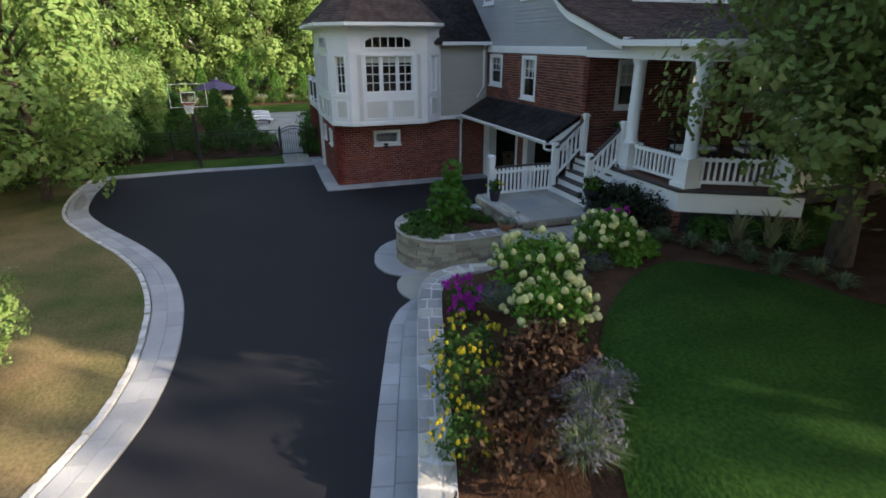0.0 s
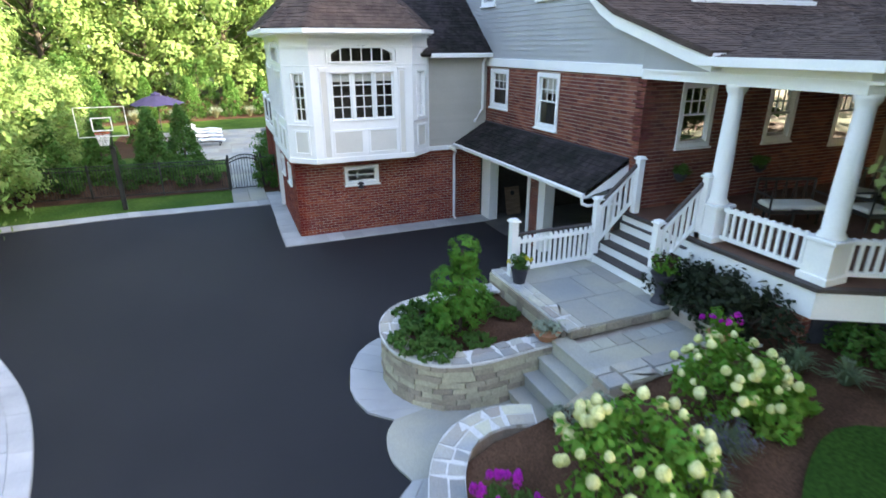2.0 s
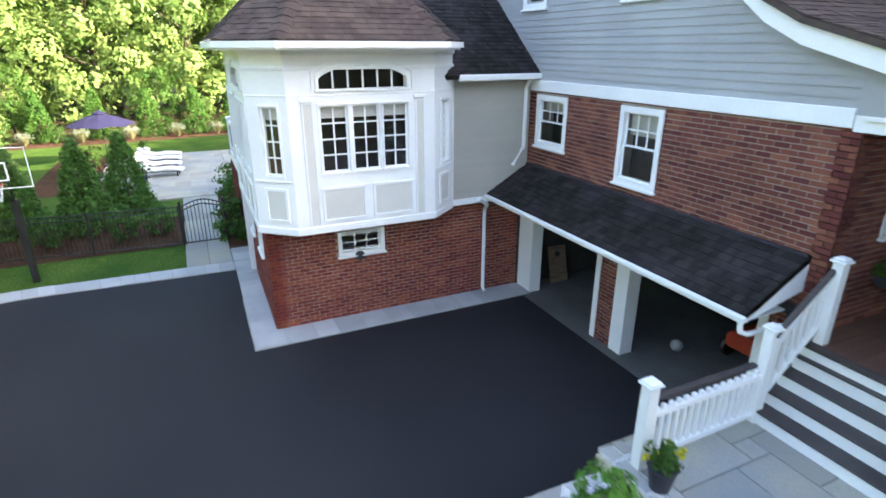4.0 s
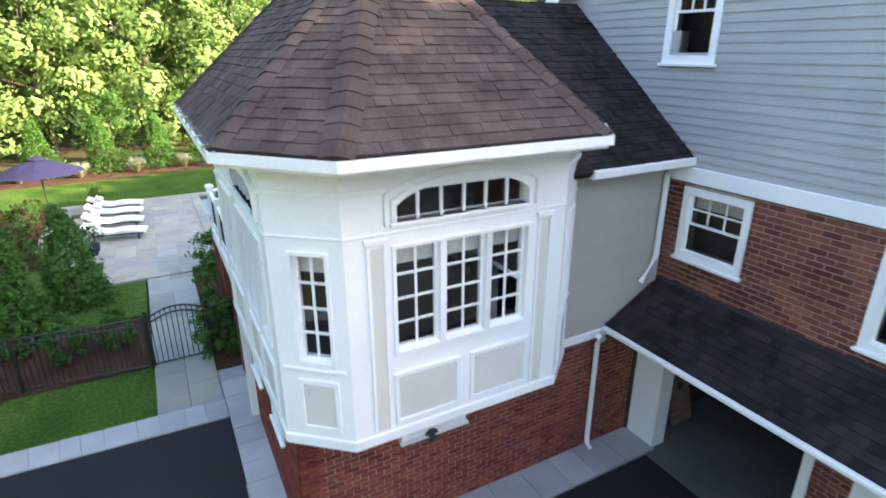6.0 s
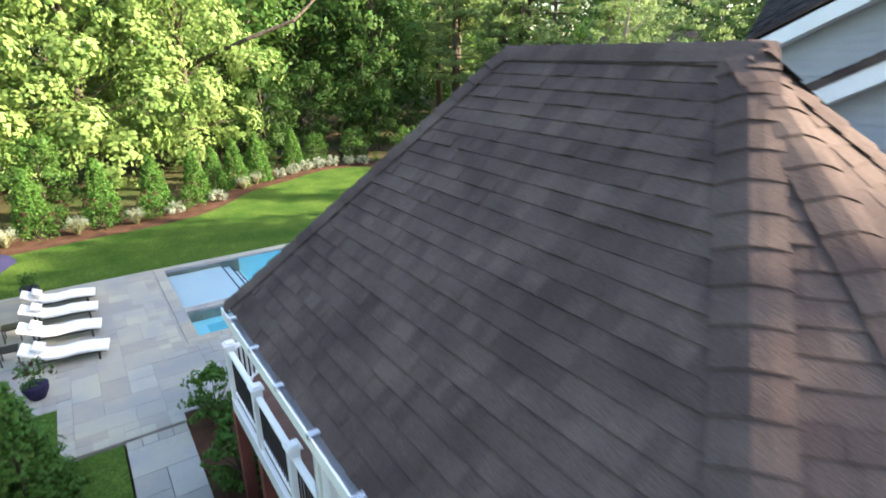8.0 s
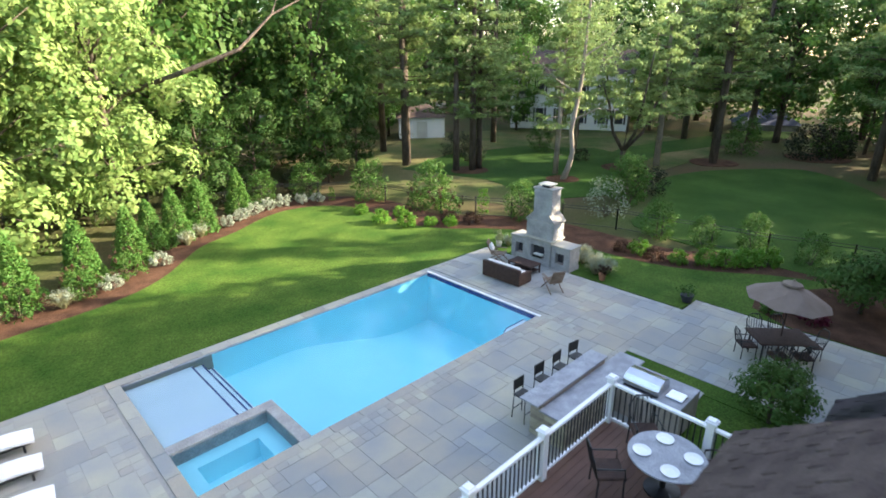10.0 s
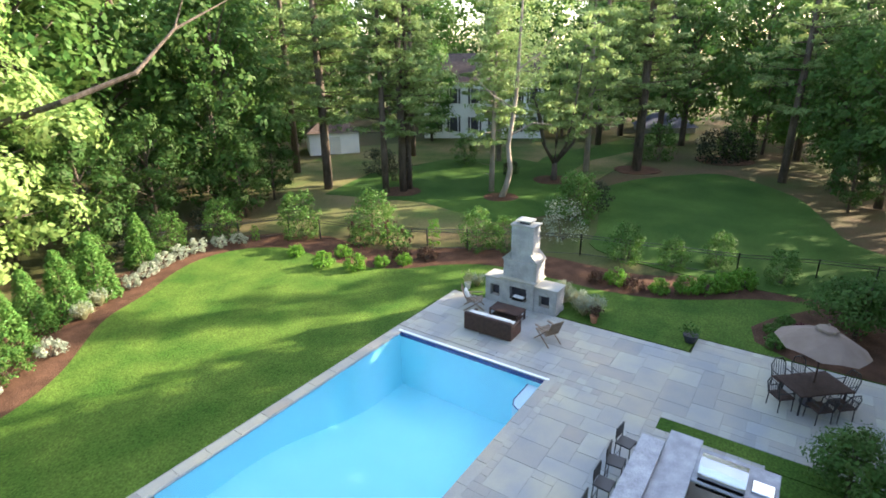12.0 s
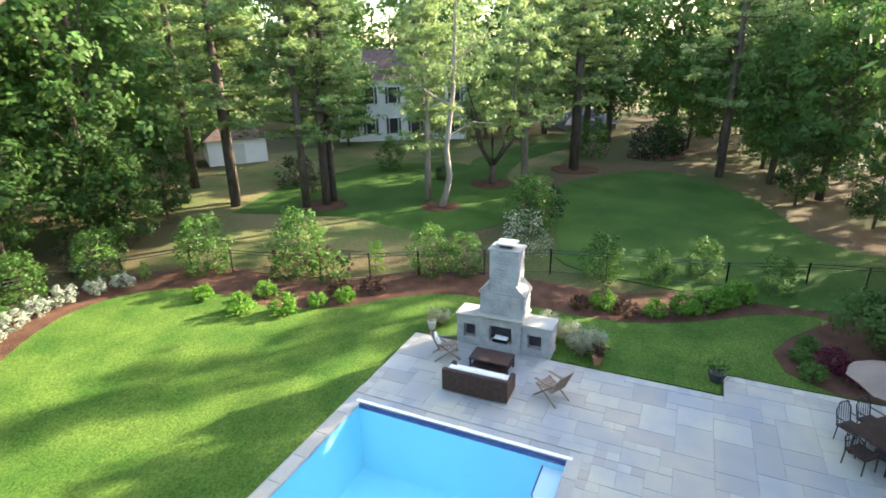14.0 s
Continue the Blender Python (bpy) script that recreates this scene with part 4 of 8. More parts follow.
part("vent", Geo().lathe([(0.0, 0), (0.11, 0), (0.11, 0.03), (0.0, 0.04)], 14, Matrix.Translation((4.85, 20.66, 1.46)) @ pose(0, 0, 0, 90)), DARKPOT, house)
WW = [(21.6, 22.2, 1.5, 1.95), (23.2, 23.8, 1.5, 1.95)]
bw = wall("brick_wall", MW, 20.7, 24.4, 0, 2.5, WW, MORTAR, 0.25, label="red brick side wall")
brickwork(MW, 20.7, 24.4, 0.02, 2.48, [grow(h, 0.09) for h in WW], bw, BRICK)
for a, b, c, d in WW:
    window(MW @ Matrix.Translation((a, 0, c)), b - a, d - c, 2, 2, 0.08)

# white bay above
BZ0, BZ1 = 2.38, 5.75


def bay_wall(m, run, wins, panels, strips=(), arches=()):
    """A white panelled bay side: windows (a, b, z0, z1, cols, rows), inset panels, grey pilaster strips and arched lights (a, b)."""
    holes = [(a, b, c, d) for a, b, c, d, _, _ in wins] + [(a, b, 5.07, 5.5) for a, b in arches]
    b = wall("bay_wall", m, 0, run, BZ0, BZ1, holes, WHITE, 0.18, label="white panelled bay wall")
    for a, e, c, d, cols, rows in wins:
        window(m @ Matrix.Translation((a, 0, c)), e - a, d - c, cols, rows, 0.035, sill=False, blind=0.2)
    for a, e, c, d in panels:
        part("panel", Geo().box((a, 0.0, c), (e, 0.012, d), m), PANEL, b, "pale grey inset panel")
        part("moulding", rim(a - 0.05, e + 0.05, c - 0.05, d + 0.05, 0.05, 0.0, 0.032, m), WHITE, b)
    for a, e in strips:
        part("pilaster_strip", Geo().box((a, 0, BZ0 + 0.17), (e, 0.01, 4.82), m), PANEL, b, "pale grey pilaster strip")
        part("pilaster_edge", Geo().box((a - 0.035, 0, BZ0 + 0.17), (a, 0.03, 4.86), m, 0.006), WHITE, b)
        part("pilaster_edge", Geo().box((e, 0, BZ0 + 0.17), (e + 0.035, 0.03, 4.86), m, 0.006), WHITE, b)
        part("capital", Geo().box((a - 0.06, 0, 4.86), (e + 0.06, 0.045, 4.93), m, 0.012), WHITE, b)
    if not strips:
        part("sill", Geo().box((0.06, 0, 3.40), (run - 0.06, 0.035, 3.45), m, 0.012), WHITE, b)
    for k, z in enumerate((4.955, 5.40, 5.66)):
        part("string_course", Geo().box((-0.006, 0, z), (run + 0.006, 0.016 + 0.012 * k, z + 0.03 + 0.03 * k), m, 0.007), WHITE, b)
    part("base_band", Geo().box((-0.012, 0, BZ0), (run + 0.012, 0.03, BZ0 + 0.14), m, 0.01), WHITE, b)
    for a, e in arches:
        arched_light(m, a, e)
    return b


def arched_light(m, a, e, n=18):
    """A segmental transom of six lights under a raised hood."""
    arc = [(a + (e - a) * i / n, 5.265 + 0.215 * (1 - (2 * i / n - 1) ** 2) ** 0.75) for i in range(n + 1)]
    low = [(a, 5.05)] + arc + [(e, 5.05)]

    def ring(inner, outer, y0, y1):
        """One bent moulding between two lines."""
        k, vs = len(inner), [(u, y, z) for y in (y0, y1) for side in (inner, outer) for u, z in side]
        fs = [(0, k, 3 * k, 2 * k), (k - 1, 3 * k - 1, 4 * k - 1, 2 * k - 1)]
        for i in range(k - 1):
            fs += [(2 * k + i, 3 * k + i, 3 * k + i + 1, 2 * k + i + 1), (i, i + 1, k + i + 1, k + i), (i, 2 * k + i, 2 * k + i + 1, i + 1), (k + i, k + i + 1, 3 * k + i + 1, 3 * k + i)]
        return Geo().add(vs, fs, m)

    def grown(d):
        mid = (a + e) / 2
        return [(u + d * (1 if u > mid else -1) * min(1, abs(u - mid) / (e - a) * 2) ** 3, z + (d if z > 5.06 else 0)) for u, z in low]
    win = part("window", ring(grown(-0.012), grown(0.045), -0.07, 0.035), WHITE, house, "arched transom window with six lights")
    part("hood", ring(grown(0.085), grown(0.125), 0.0, 0.05), WHITE, win)
    part("head", ring(arc, [(u, 5.502) for u, z in arc], -0.12, 0.001), WHITE, win)
    part("sill", Geo().box((a - 0.06, -0.1, 5.02), (e + 0.06, 0.05, 5.07), m, 0.008), WHITE, win)
    for i in range(1, 6):
        u = a + (e - a) * i / 6
        part("glazing_bar", Geo().box((u - 0.016, -0.06, 5.07), (u + 0.016, -0.03, float(np.interp(u, [p[0] for p in arc], [p[1] for p in arc]))), m), WHITE, win)
    face = (0, 1, 2, 3) if m.determinant() < 0 else (3, 2, 1, 0)
    part("pane", Geo().add([(a, -0.07, 5.07), (e, -0.07, 5.07), (e, -0.07, 5.5), (a, -0.07, 5.5)], [face], m), GLASS, win).visible_shadow = False


BAY_X, BAY_Y = 2.8, 20.35
CHL = math.hypot(3.45 - BAY_X, BAY_Y - 19.8)
m_front = basis((3.45, 19.8, 0), X, -Y)
TRIO = ((0.555, 1.095), (1.165, 1.705), (1.765, 2.285))
bay_wall(m_front, 2.85, [(a, b, 3.54, 4.79, 2, 4) for a, b in TRIO], [(0.55, 1.31, 2.64, 3.22), (1.56, 2.32, 2.64, 3.22)], ((0.27, 0.42), (2.46, 2.60)), ((0.57, 2.27),))
for o, u, nn in (((BAY_X, BAY_Y, 0), (0.65, -0.55, 0), (-0.55, -0.65, 0)), ((6.3, 19.8, 0), (0.65, 0.55, 0), (0.55, -0.65, 0))):
    bay_wall(basis(o, u, nn), CHL, [(0.27, 0.65, 3.52, 4.78, 2, 4)], [(0.27, 0.65, 2.68, 3.24)])
bay_wall(basis((BAY_X, BAY_Y, 0), Y, -X), 4.05, [(a, a + 0.5, 3.54, 4.79, 2, 4) for a in (0.3, 0.88, 1.46, 2.5, 3.08)], [(0.35, 1.05, 2.64, 3.22), (1.25, 1.9, 2.64, 3.22), (2.5, 3.5, 2.64, 3.22)], ((2.1, 2.25), (3.75, 3.9)), ((0.32, 1.94),))
wall("bay_wall", basis((0, 24.4, 0), X, Y), BAY_X, 9, 0.0, BZ1, [], WHITE, 0.2)
# more added panels, to stop the view through the turret
part("dark_view_blocker", Geo().box((3.2, 21.1, 2.4), (3.26, 24.1, 5.7)), INTERIOR, house)
part("dark_view_blocker", Geo().box((3.05, 21.0, 2.4), (6.9, 21.06, 5.75)), INTERIOR, house)
part("bay_floor", Geo().prism([(2.82, 20.36), (3.46, 19.82), (6.29, 19.82), (6.93, 20.36), (6.93, 24.3), (2.82, 24.3)], BZ0 - 0.02, BZ0 + 0.02), WHITE, house)
# taupe link wall
ML = basis((0, 20.5, 0), X, -Y)
lw = wall("link_wall", ML, 6.9, 9.0, 2.4, 5.3, [], TAUPE, 0.2, label="taupe clapboard wall")
laps(ML, [(6.95, 8.98, 2.52 + 0.115 * k) for k in range(23)], 0.115, TAUPE, lw)
part("base_board", Geo().box((6.9, 0, 2.38), (8.98, 0.05, 2.52), ML, 0.008), WHITE, house)
part("corner_board", Geo().box((6.92, 0, 2.38), (7.04, 0.045, 5.2), ML, 0.008), WHITE, house)
part("gutter", Geo().box((7.0, 20.08, 5.12), (9.02, 20.22, 5.25), None, 0.02), WHITE, house)
part("downspout", Geo().tube([(8.8, 20.2, 5.15), (8.82, 20.42, 4.95), (8.82, 20.42, 3.6), (8.55, 20.42, 3.2)], 0.045), WHITE, house)
part("downspout", Geo().tube([(7.62, 20.3, 2.52), (7.95, 20.5, 2.3), (7.95, 20.62, 2.15), (7.95, 20.62, 0.12), (7.95, 20.5, 0.05)], 0.045), WHITE, house)
shingle_face([(6.6, 20.1, 5.22), (9.0, 20.1, 5.22), (9.0, 22.98, 7.5), (6.3, 22.98, 7.5)], main_roof, DARKSHINGLE)
shingle_face([(9.0, 25.8, 5.22), (6.6, 25.8, 5.22), (6.3, 22.98, 7.5), (9.0, 22.98, 7.5)], main_roof, DARKSHINGLE)

# turret roof
EZ = 5.89
A, B = (4.85, 21.95, 8.27), (4.85, 24.1, 8.27)
E = [(2.43, 25.4, EZ), (2.43, 20.22, EZ), (3.28, 19.25, EZ), (6.35, 19.25, EZ), (6.98, 20.05, EZ), (6.98, 25.4, EZ), (6.4, 26.3, EZ), (3.25, 26.3, EZ)]
turret = part("roof", Geo().prism([(e[0], e[1]) for e in E[1:] + E[:1]], EZ - 0.16, EZ - 0.12), WHITE, house, "brown shingled octagonal turret roof")
shingle_face([E[2], E[3], A], turret, SHINGLE, 150)
shingle_face([E[1], E[2], A], turret, SHINGLE, 40)
shingle_face([E[0], E[1], A, B], turret, SHINGLE, 110)
shingle_face([E[3], E[4], A], turret, SHINGLE)
shingle_face([E[4], E[5], B, A], turret, SHINGLE)
for a, b, c in ((5, 6, 0), (6, 7, 0), (7, 0, 0)):
    shingle_face([E[a], E[b], B], turret, SHINGLE)


def down(a, b, apex, side):
    """The direction down a roof face, square to a hip."""
    h = (Vector(apex) - Vector(a)).normalized()
    d = Vector(side) - Vector(a)
    return d - h * d.dot(h)


for foot, l, r in ((E[1], E[0], E[2]), (E[2], E[1], E[3]), (E[3], E[2], E[4]), (E[4], E[3], E[5])):
    hip_caps(foot, A, down(foot, None, A, l), down(foot, None, A, r), turret, SHINGLE_ONE)
hip_caps(E[0], B, down(E[0], None, B, E[7]), down(E[0], None, B, E[1]), turret, SHINGLE_ONE)
hip_caps(B, (4.85, 21.9, 8.28), (-2.47, 0, -2.3), (2.47, 0, -2.3), turret, SHINGLE_ONE)
ring = [(e[0], e[1]) for e in (E[0], E[1], E[2], E[3], E[4])]
part("gutter", Geo().prism(offset(ring, -0.05) + offset(ring, 0.0)[::-1], EZ - 0.12, EZ - 0.1), WHITE, turret, "white eaves gutter")
part("gutter_lip", Geo().prism(offset(ring, -0.066) + offset(ring, -0.05)[::-1], EZ - 0.12, EZ - 0.015), WHITE, turret)
for k in range(8):
    y = 20.4 + 0.66 * k
    part("gutter_strap", Geo().box((2.35, y, EZ - 0.015), (2.58, y + 0.04, EZ + 0.02)), STEEL, turret)

# ---- porch ----
PZ = 2.15
EDGE = [(8.82, 13.5), (8.82, 9.28), (11.02, 8.02), (13.1, 9.8), (20, 9.8)]
porch = thing("porch", "White columned front porch with brown floor and picket rails", "porch")
part("floor", Geo().prism(EDGE + [(20, 13.5)], PZ - 0.06, PZ), DECKING, porch)
for k in range(28):
    y = 9.9 + 0.128 * k
    part("floor_board", Geo().box((8.84, y, PZ), (20, y + 0.122, PZ + 0.006)), DECKING, porch)
rim_out, rim_in = offset(EDGE, -0.03), offset(EDGE, 0.09)
part("fascia", Geo().prism(rim_out + rim_in[::-1], PZ - 0.5, PZ - 0.07), WHITE, porch)
part("nosing", Geo().prism(offset(EDGE, -0.07) + rim_in[::-1], PZ - 0.06, PZ + 0.004), TREAD, porch)
ins = offset(EDGE, 0.3)
# near-black sheet below the floor, set back from its edge
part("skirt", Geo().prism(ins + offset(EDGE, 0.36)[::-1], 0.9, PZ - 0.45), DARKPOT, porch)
for x, y in ((9.1, 9.65), (10.98, 8.44), (12.9, 10.1)):
    pier = part("pier", Geo().box((x - 0.22, y - 0.22, 0.9), (x + 0.22, y + 0.22, PZ - 0.45)), MORTAR, porch, "brick pier")
    for o, u, nn in (((x - 0.22, y - 0.22, 0), X, -Y), ((x - 0.22, y - 0.22, 0), Y, -X)):
        brickwork(basis(o, u, nn), 0, 0.44, 1.0, PZ - 0.5, [], pier, OLDBRICK)
part("lattice_frame", rim(-0.3, 0.3, 1.05, 1.67, 0.05, -0.02, 0.02, basis((8.99, 10.35, 0), Y, -X)), WHITE, porch)
for k in range(9):
    for turn in (1, -1):
        part("slat", Geo().box((-0.1 - 0.02 * k, -0.006, -0.012), (0.1 + 0.02 * k, 0.006, 0.012), Matrix.Translation((9.02, 10.35, 1.16 + 0.05 * k)) @ pose(0, 0, 0, 0, 0, 90) @ pose(0, 0, 0, 0, 45 * turn, 0)), WHITE, porch)


def column(x, y, top=4.86):
    part("plinth", Geo().box((x - 0.2, y - 0.2, PZ), (x + 0.2, y + 0.2, PZ + 0.62), None, 0.012).box((x - 0.235, y - 0.235, PZ), (x + 0.235, y + 0.235, PZ + 0.12), None, 0.01).box((x - 0.23, y - 0.23, PZ + 0.62), (x + 0.23, y + 0.23, PZ + 0.68), None, 0.01), WHITE, porch)
    part("column", Geo().lathe([(0.185, PZ + 0.68), (0.19, PZ + 0.72), (0.155, PZ + 0.78), (0.15, PZ + 1.4), (0.122, top - 0.2), (0.122, top - 0.17), (0.15, top - 0.12), (0.17, top - 0.07), (0.17, top)], 24, Matrix.Translation((x, y, 0))), WHITE, porch, smooth=True)


for x, y in ((9.1, 11.5), (9.12, 9.47), (10.98, 8.42), (12.95, 10.15), (16.5, 10.15)):
    column(x, y)


def picket_rail(a, b, z0, z1, parent, spacing=0.13, over=0.06, rail=0.035, step=0.0):
    """A picket rail between two points of the plan, from z0 (bottom rail) to z1 (top rail); step lifts its far end."""
    a, b = Vector((*a, 0)), Vector((*b, 0))
    run = (b - a).length
    m = basis((a.x, a.y, 0), b - a, Vector(((b - a).y, -(b - a).x, 0)))
    g = Geo()
    for z in (z0, z1):
        vs = [(u, v, z + w + step * u / run) for u in (0, run) for v in (-rail, rail) for w in (-0.035, 0.035)]
        g.add(vs, [(0, 1, 3, 2), (4, 6, 7, 5), (0, 4, 5, 1), (2, 3, 7, 6), (1, 5, 7, 3), (0, 2, 6, 4)], m)
    part("rail", g, WHITE, parent)
    n = int(run / spacing)
    for k in range(n):
        u = (k + 0.5) * run / n
        part("picket", Geo().box((u - 0.026, -0.02, z0 - 0.02 + step * u / run), (u + 0.026, 0.02, z1 + over + step * u / run), m, 0.004), WHITE, parent)


for a, b in (((9.06, 11.25), (9.1, 9.74)), ((9.34, 9.34), (10.76, 8.54)), ((11.16, 8.58), (12.75, 10.0)), ((13.2, 10.12), (16.25, 10.12)), ((16.8, 10.12), (20, 10.12))):
    picket_rail(a, b, PZ + 0.12, PZ + 0.62, porch)


def newel(x, y, z0, z1, parent, half=0.065):
    part("newel", Geo().box((x - half, y - half, z0), (x + half, y + half, z1), None, 0.006).box((x - half - 0.03, y - half - 0.03, z1), (x + half + 0.03, y + half + 0.03, z1 + 0.035), None, 0.008).box((x - half - 0.01, y - half - 0.01, z1 + 0.035), (x + half + 0.01, y + half + 0.01, z1 + 0.07), None, 0.02), WHITE, parent)


stair = thing("porch_stairs", "White porch stairs with dark treads and picket handrails", "stairs")
for k in range(5):
    z, x = UP + 0.2 * (k + 1), 8.0 + 0.235 * k
    part("riser", Geo().box((x + 0.03, 11.72, z - 0.2), (x + 0.06, 13.48, z - 0.03)), WHITE, stair)
    if k < 4:
        part("tread", Geo().box((x, 11.68, z - 0.03), (x + 0.30, 13.5, z), None, 0.006), TREAD, stair)
        part("side_tread", Geo().box((x, 11.55, z - 0.2), (9.0, 11.7, z - 0.03)), WHITE, stair)
part("stringer", Geo().box((7.98, 13.48, UP), (9.0, 13.52, UP + 0.2)), WHITE, stair)
for x, y, a, b in ((8.05, 11.72, UP, 2.5), (8.05, 13.42, UP, 2.5), (8.93, 11.6, PZ - 0.2, 3.28), (8.93, 13.32, PZ - 0.1, 3.28)):
    newel(x, y, a, b, stair)
for y in (11.68, 13.38):
    picket_rail((8.1, y), (8.9, y), 1.62, 2.3, stair, step=0.8, over=0.0)
part("handrail", Geo().tube([(8.05, 13.38, 2.42), (8.93, 13.36, 3.2)], 0.04), TREAD, stair)
part("handrail", Geo().tube([(8.05, 11.68, 2.42), (8.93, 11.66, 3.2)], 0.04), TREAD, stair)
fence = thing("picket_fence", "White picket fence with a square post at the landing edge", "fence")
newel(6.08, 13.4, UP, UP + 1.12, fence, 0.07)
picket_rail((6.15, 13.4), (7.98, 13.42), UP + 0.12, UP + 0.7, fence, 0.115, 0.1)
part("cap_rail", Geo().box((6.2, 13.46, UP + 0.8), (7.98, 13.54, UP + 0.84)), TREAD, fence)

# porch wall and roof
MP = basis((0, 13.5, 0), X, -Y)
P1, P2, P3 = (10.05, 10.8, 3.5, 4.66), (12.64, 13.36, 3.45, 4.55), (15.0, 15.8, 3.25, 4.65)
pw = wall("brick_wall", MP, 9.0, 20, 0.9, 5.0, [P1, P2, P3], MORTAR, 0.25, label="weathered red brick wall behind the porch")
brickwork(MP, 9.0, 17, PZ, 4.9, [grow(h, 0.1) for h in (P1, P2, P3)], pw, OLDBRICK)
for a, b, c, d in (P1, P2, P3):
    window(MP @ Matrix.Translation((a, 0, c)), b - a, d - c, 3, 2, 0.1, True, 0.55)
part("ceiling", Geo().prism([(8.9, 13.5), (8.9, 9.2), (11.02, 7.95), (13.1, 9.7), (20, 9.7), (20, 13.5)], 4.98, 5.02), WHITE, porch)
BE = [(9.1, 13.6), (9.1, 9.45), (10.98, 8.38), (12.95, 10.1), (20, 10.1)]
part("beam", Geo().prism(offset(BE, -0.16) + offset(BE, 0.16)[::-1], 4.84, 5.14), WHITE, porch)
EV = [(8.75, 12.0), (8.75, 9.15), (11.04, 7.75), (13.15, 9.55), (20, 9.55)]
part("eave_board", Geo().prism(offset(EV, 0.0) + offset(EV, 0.5)[::-1], 5.12, 5.15), WHITE, porch)
part("gutter", Geo().prism(offset(EV, -0.1) + offset(EV, 0.0)[::-1], 5.14, 5.28), WHITE, porch)
proof = part("roof", Geo().box((9.2, 12.5, 5.2), (9.3, 13, 5.3)), WHITE, porch, "brown shingled porch roof with hips")
R1, R2 = (12.6, 12.2, 6.05), (20, 12.2, 6.05)
ez = 5.27
shingle_face([(8.75, 12.3, ez), (8.75, 9.15, ez), R1, (12.6, 13.6, 6.05)], proof, SHINGLE)
shingle_face([(8.75, 9.15, ez), (11.04, 7.75, ez), R1], proof, SHINGLE)
shingle_face([(11.04, 7.75, ez), (13.15, 9.55, ez), R1], proof, SHINGLE)
shingle_face([(13.15, 9.55, ez), (20, 9.55, ez), R2, R1], proof, SHINGLE)
for (ya, za), (yb, zb) in zip(FLARE[0:5], FLARE[1:6]):
    shingle_face([(8.66, ya, za + 0.03), (20, ya, za + 0.03), (20, yb, zb + 0.03), (8.66, yb, zb + 0.03)], proof, SHINGLE)
hip_caps((8.75, 9.15, ez), R1, (0, 1, -0.2), (1, -0.6, -0.3), proof, SHINGLE_ONE)
hip_caps((11.04, 7.75, ez), R1, (-1, 0.6, -0.3), (1, 0.6, -0.3), proof, SHINGLE_ONE)
pts = [(y, z) for y, z in ((11.95, 5.03), (13.6, 5.03), (13.6, 5.6), (12.4, 5.24))]
part("gable_infill", Geo().add([(x, y, z) for x in (8.93, 8.985) for y, z in pts], [(0, 1, 2, 3), (7, 6, 5, 4), (0, 4, 5, 1), (1, 5, 6, 2), (2, 6, 7, 3), (3, 7, 4, 0)]), SIDING, porch, "grey siding wedge under the rake board")
# dormer above the porch roof
dorm = part("dormer", Geo().box((11.2, 14.79, 6.2), (15.0, 19.0, 8.2)), SIDING, house, "grey clapboard dormer with white trim")
MD = basis((0, 14.77, 0), X, -Y)
laps(MD, [(11.2, 15.0, 6.45 + 0.125 * k) for k in range(13)], 0.125, SIDING, dorm)
part("trim", Geo().box((11.1, 0, 6.28), (15.1, 0.06, 6.45), MD, 0.01).box((12.3, 0, 6.45), (13.9, 0.06, 6.6), MD, 0.01), WHITE, dorm)
part("downspout", Geo().tube([(11.25, 14.66, 8.0), (11.25, 14.66, 6.6), (11.3, 14.5, 6.35)], 0.04), WHITE, dorm)
shingle_face([(11.0, 14.5, 8.0), (15.2, 14.5, 8.0), (15.2, 18.5, 9.2), (11.0, 18.5, 9.2)], dorm, SHINGLE)


# ---- pool terrace ----
TZ = 0.5
PX0, PX1, PY0, PY1 = 3.43, 15.8, 35.55, 41.55


def on_terrace(x, y):
    if PX0 - 0.33 < x < PX1 + 0.33 and PY0 - 0.33 < y < PY1 + 0.33:
        return False
    if y > 41.95 or x > 21.4 or x < -1.0 - 1.1 * step01(33.9, 36.4, y):
        return False
    if y >= 32.1:
        return x < 20.22 and (y >= 33.9 or x > 0.13)
    if x < 2.34:
        return 0.13 < x and y > 31.65
    if x < 3.6:
        return False
    if x < 15.2:
        return y > 29.4
    return x > 16.0 and y > 24.5


patio = thing("patio", "Random-laid bluestone pool terrace in grey and buff", "patio", kind="structure")
g = Geo()
for i in range(84):
    for j in range(59):
        x, y = -3.6 + 0.3 * i, 24.5 + 0.3 * j
        if on_terrace(x + 0.15, y + 0.15):
            g.box((x, y, 0.2), (x + 0.3, y + 0.3, TZ - 0.012))
part("bedding", g, JOINT, patio)
for a, b in (((PX0 - 0.8, PY0 - 0.8), (PX1 + 0.8, PY0 - 0.03)), ((PX0 - 0.8, PY1 + 0.03), (PX1 + 0.8, 41.95)), ((PX0 - 0.8, PY0 - 0.03), (PX0 - 0.03, PY1 + 0.03)), ((PX1 + 0.03, PY0 - 0.03), (PX1 + 0.8, PY1 + 0.03))):
    part("bedding", Geo().box((*a, -0.1), (*b, TZ - 0.02)), JOINT, patio)
rng = random.Random(5)
flat = [r for r in ashlar(-3.6, 24.5, 21.6, 42.2, 0.3, 41, [(2, 2), (3, 2), (2, 3), (4, 2), (3, 3), (4, 3), (2, 4)])]
cells = []
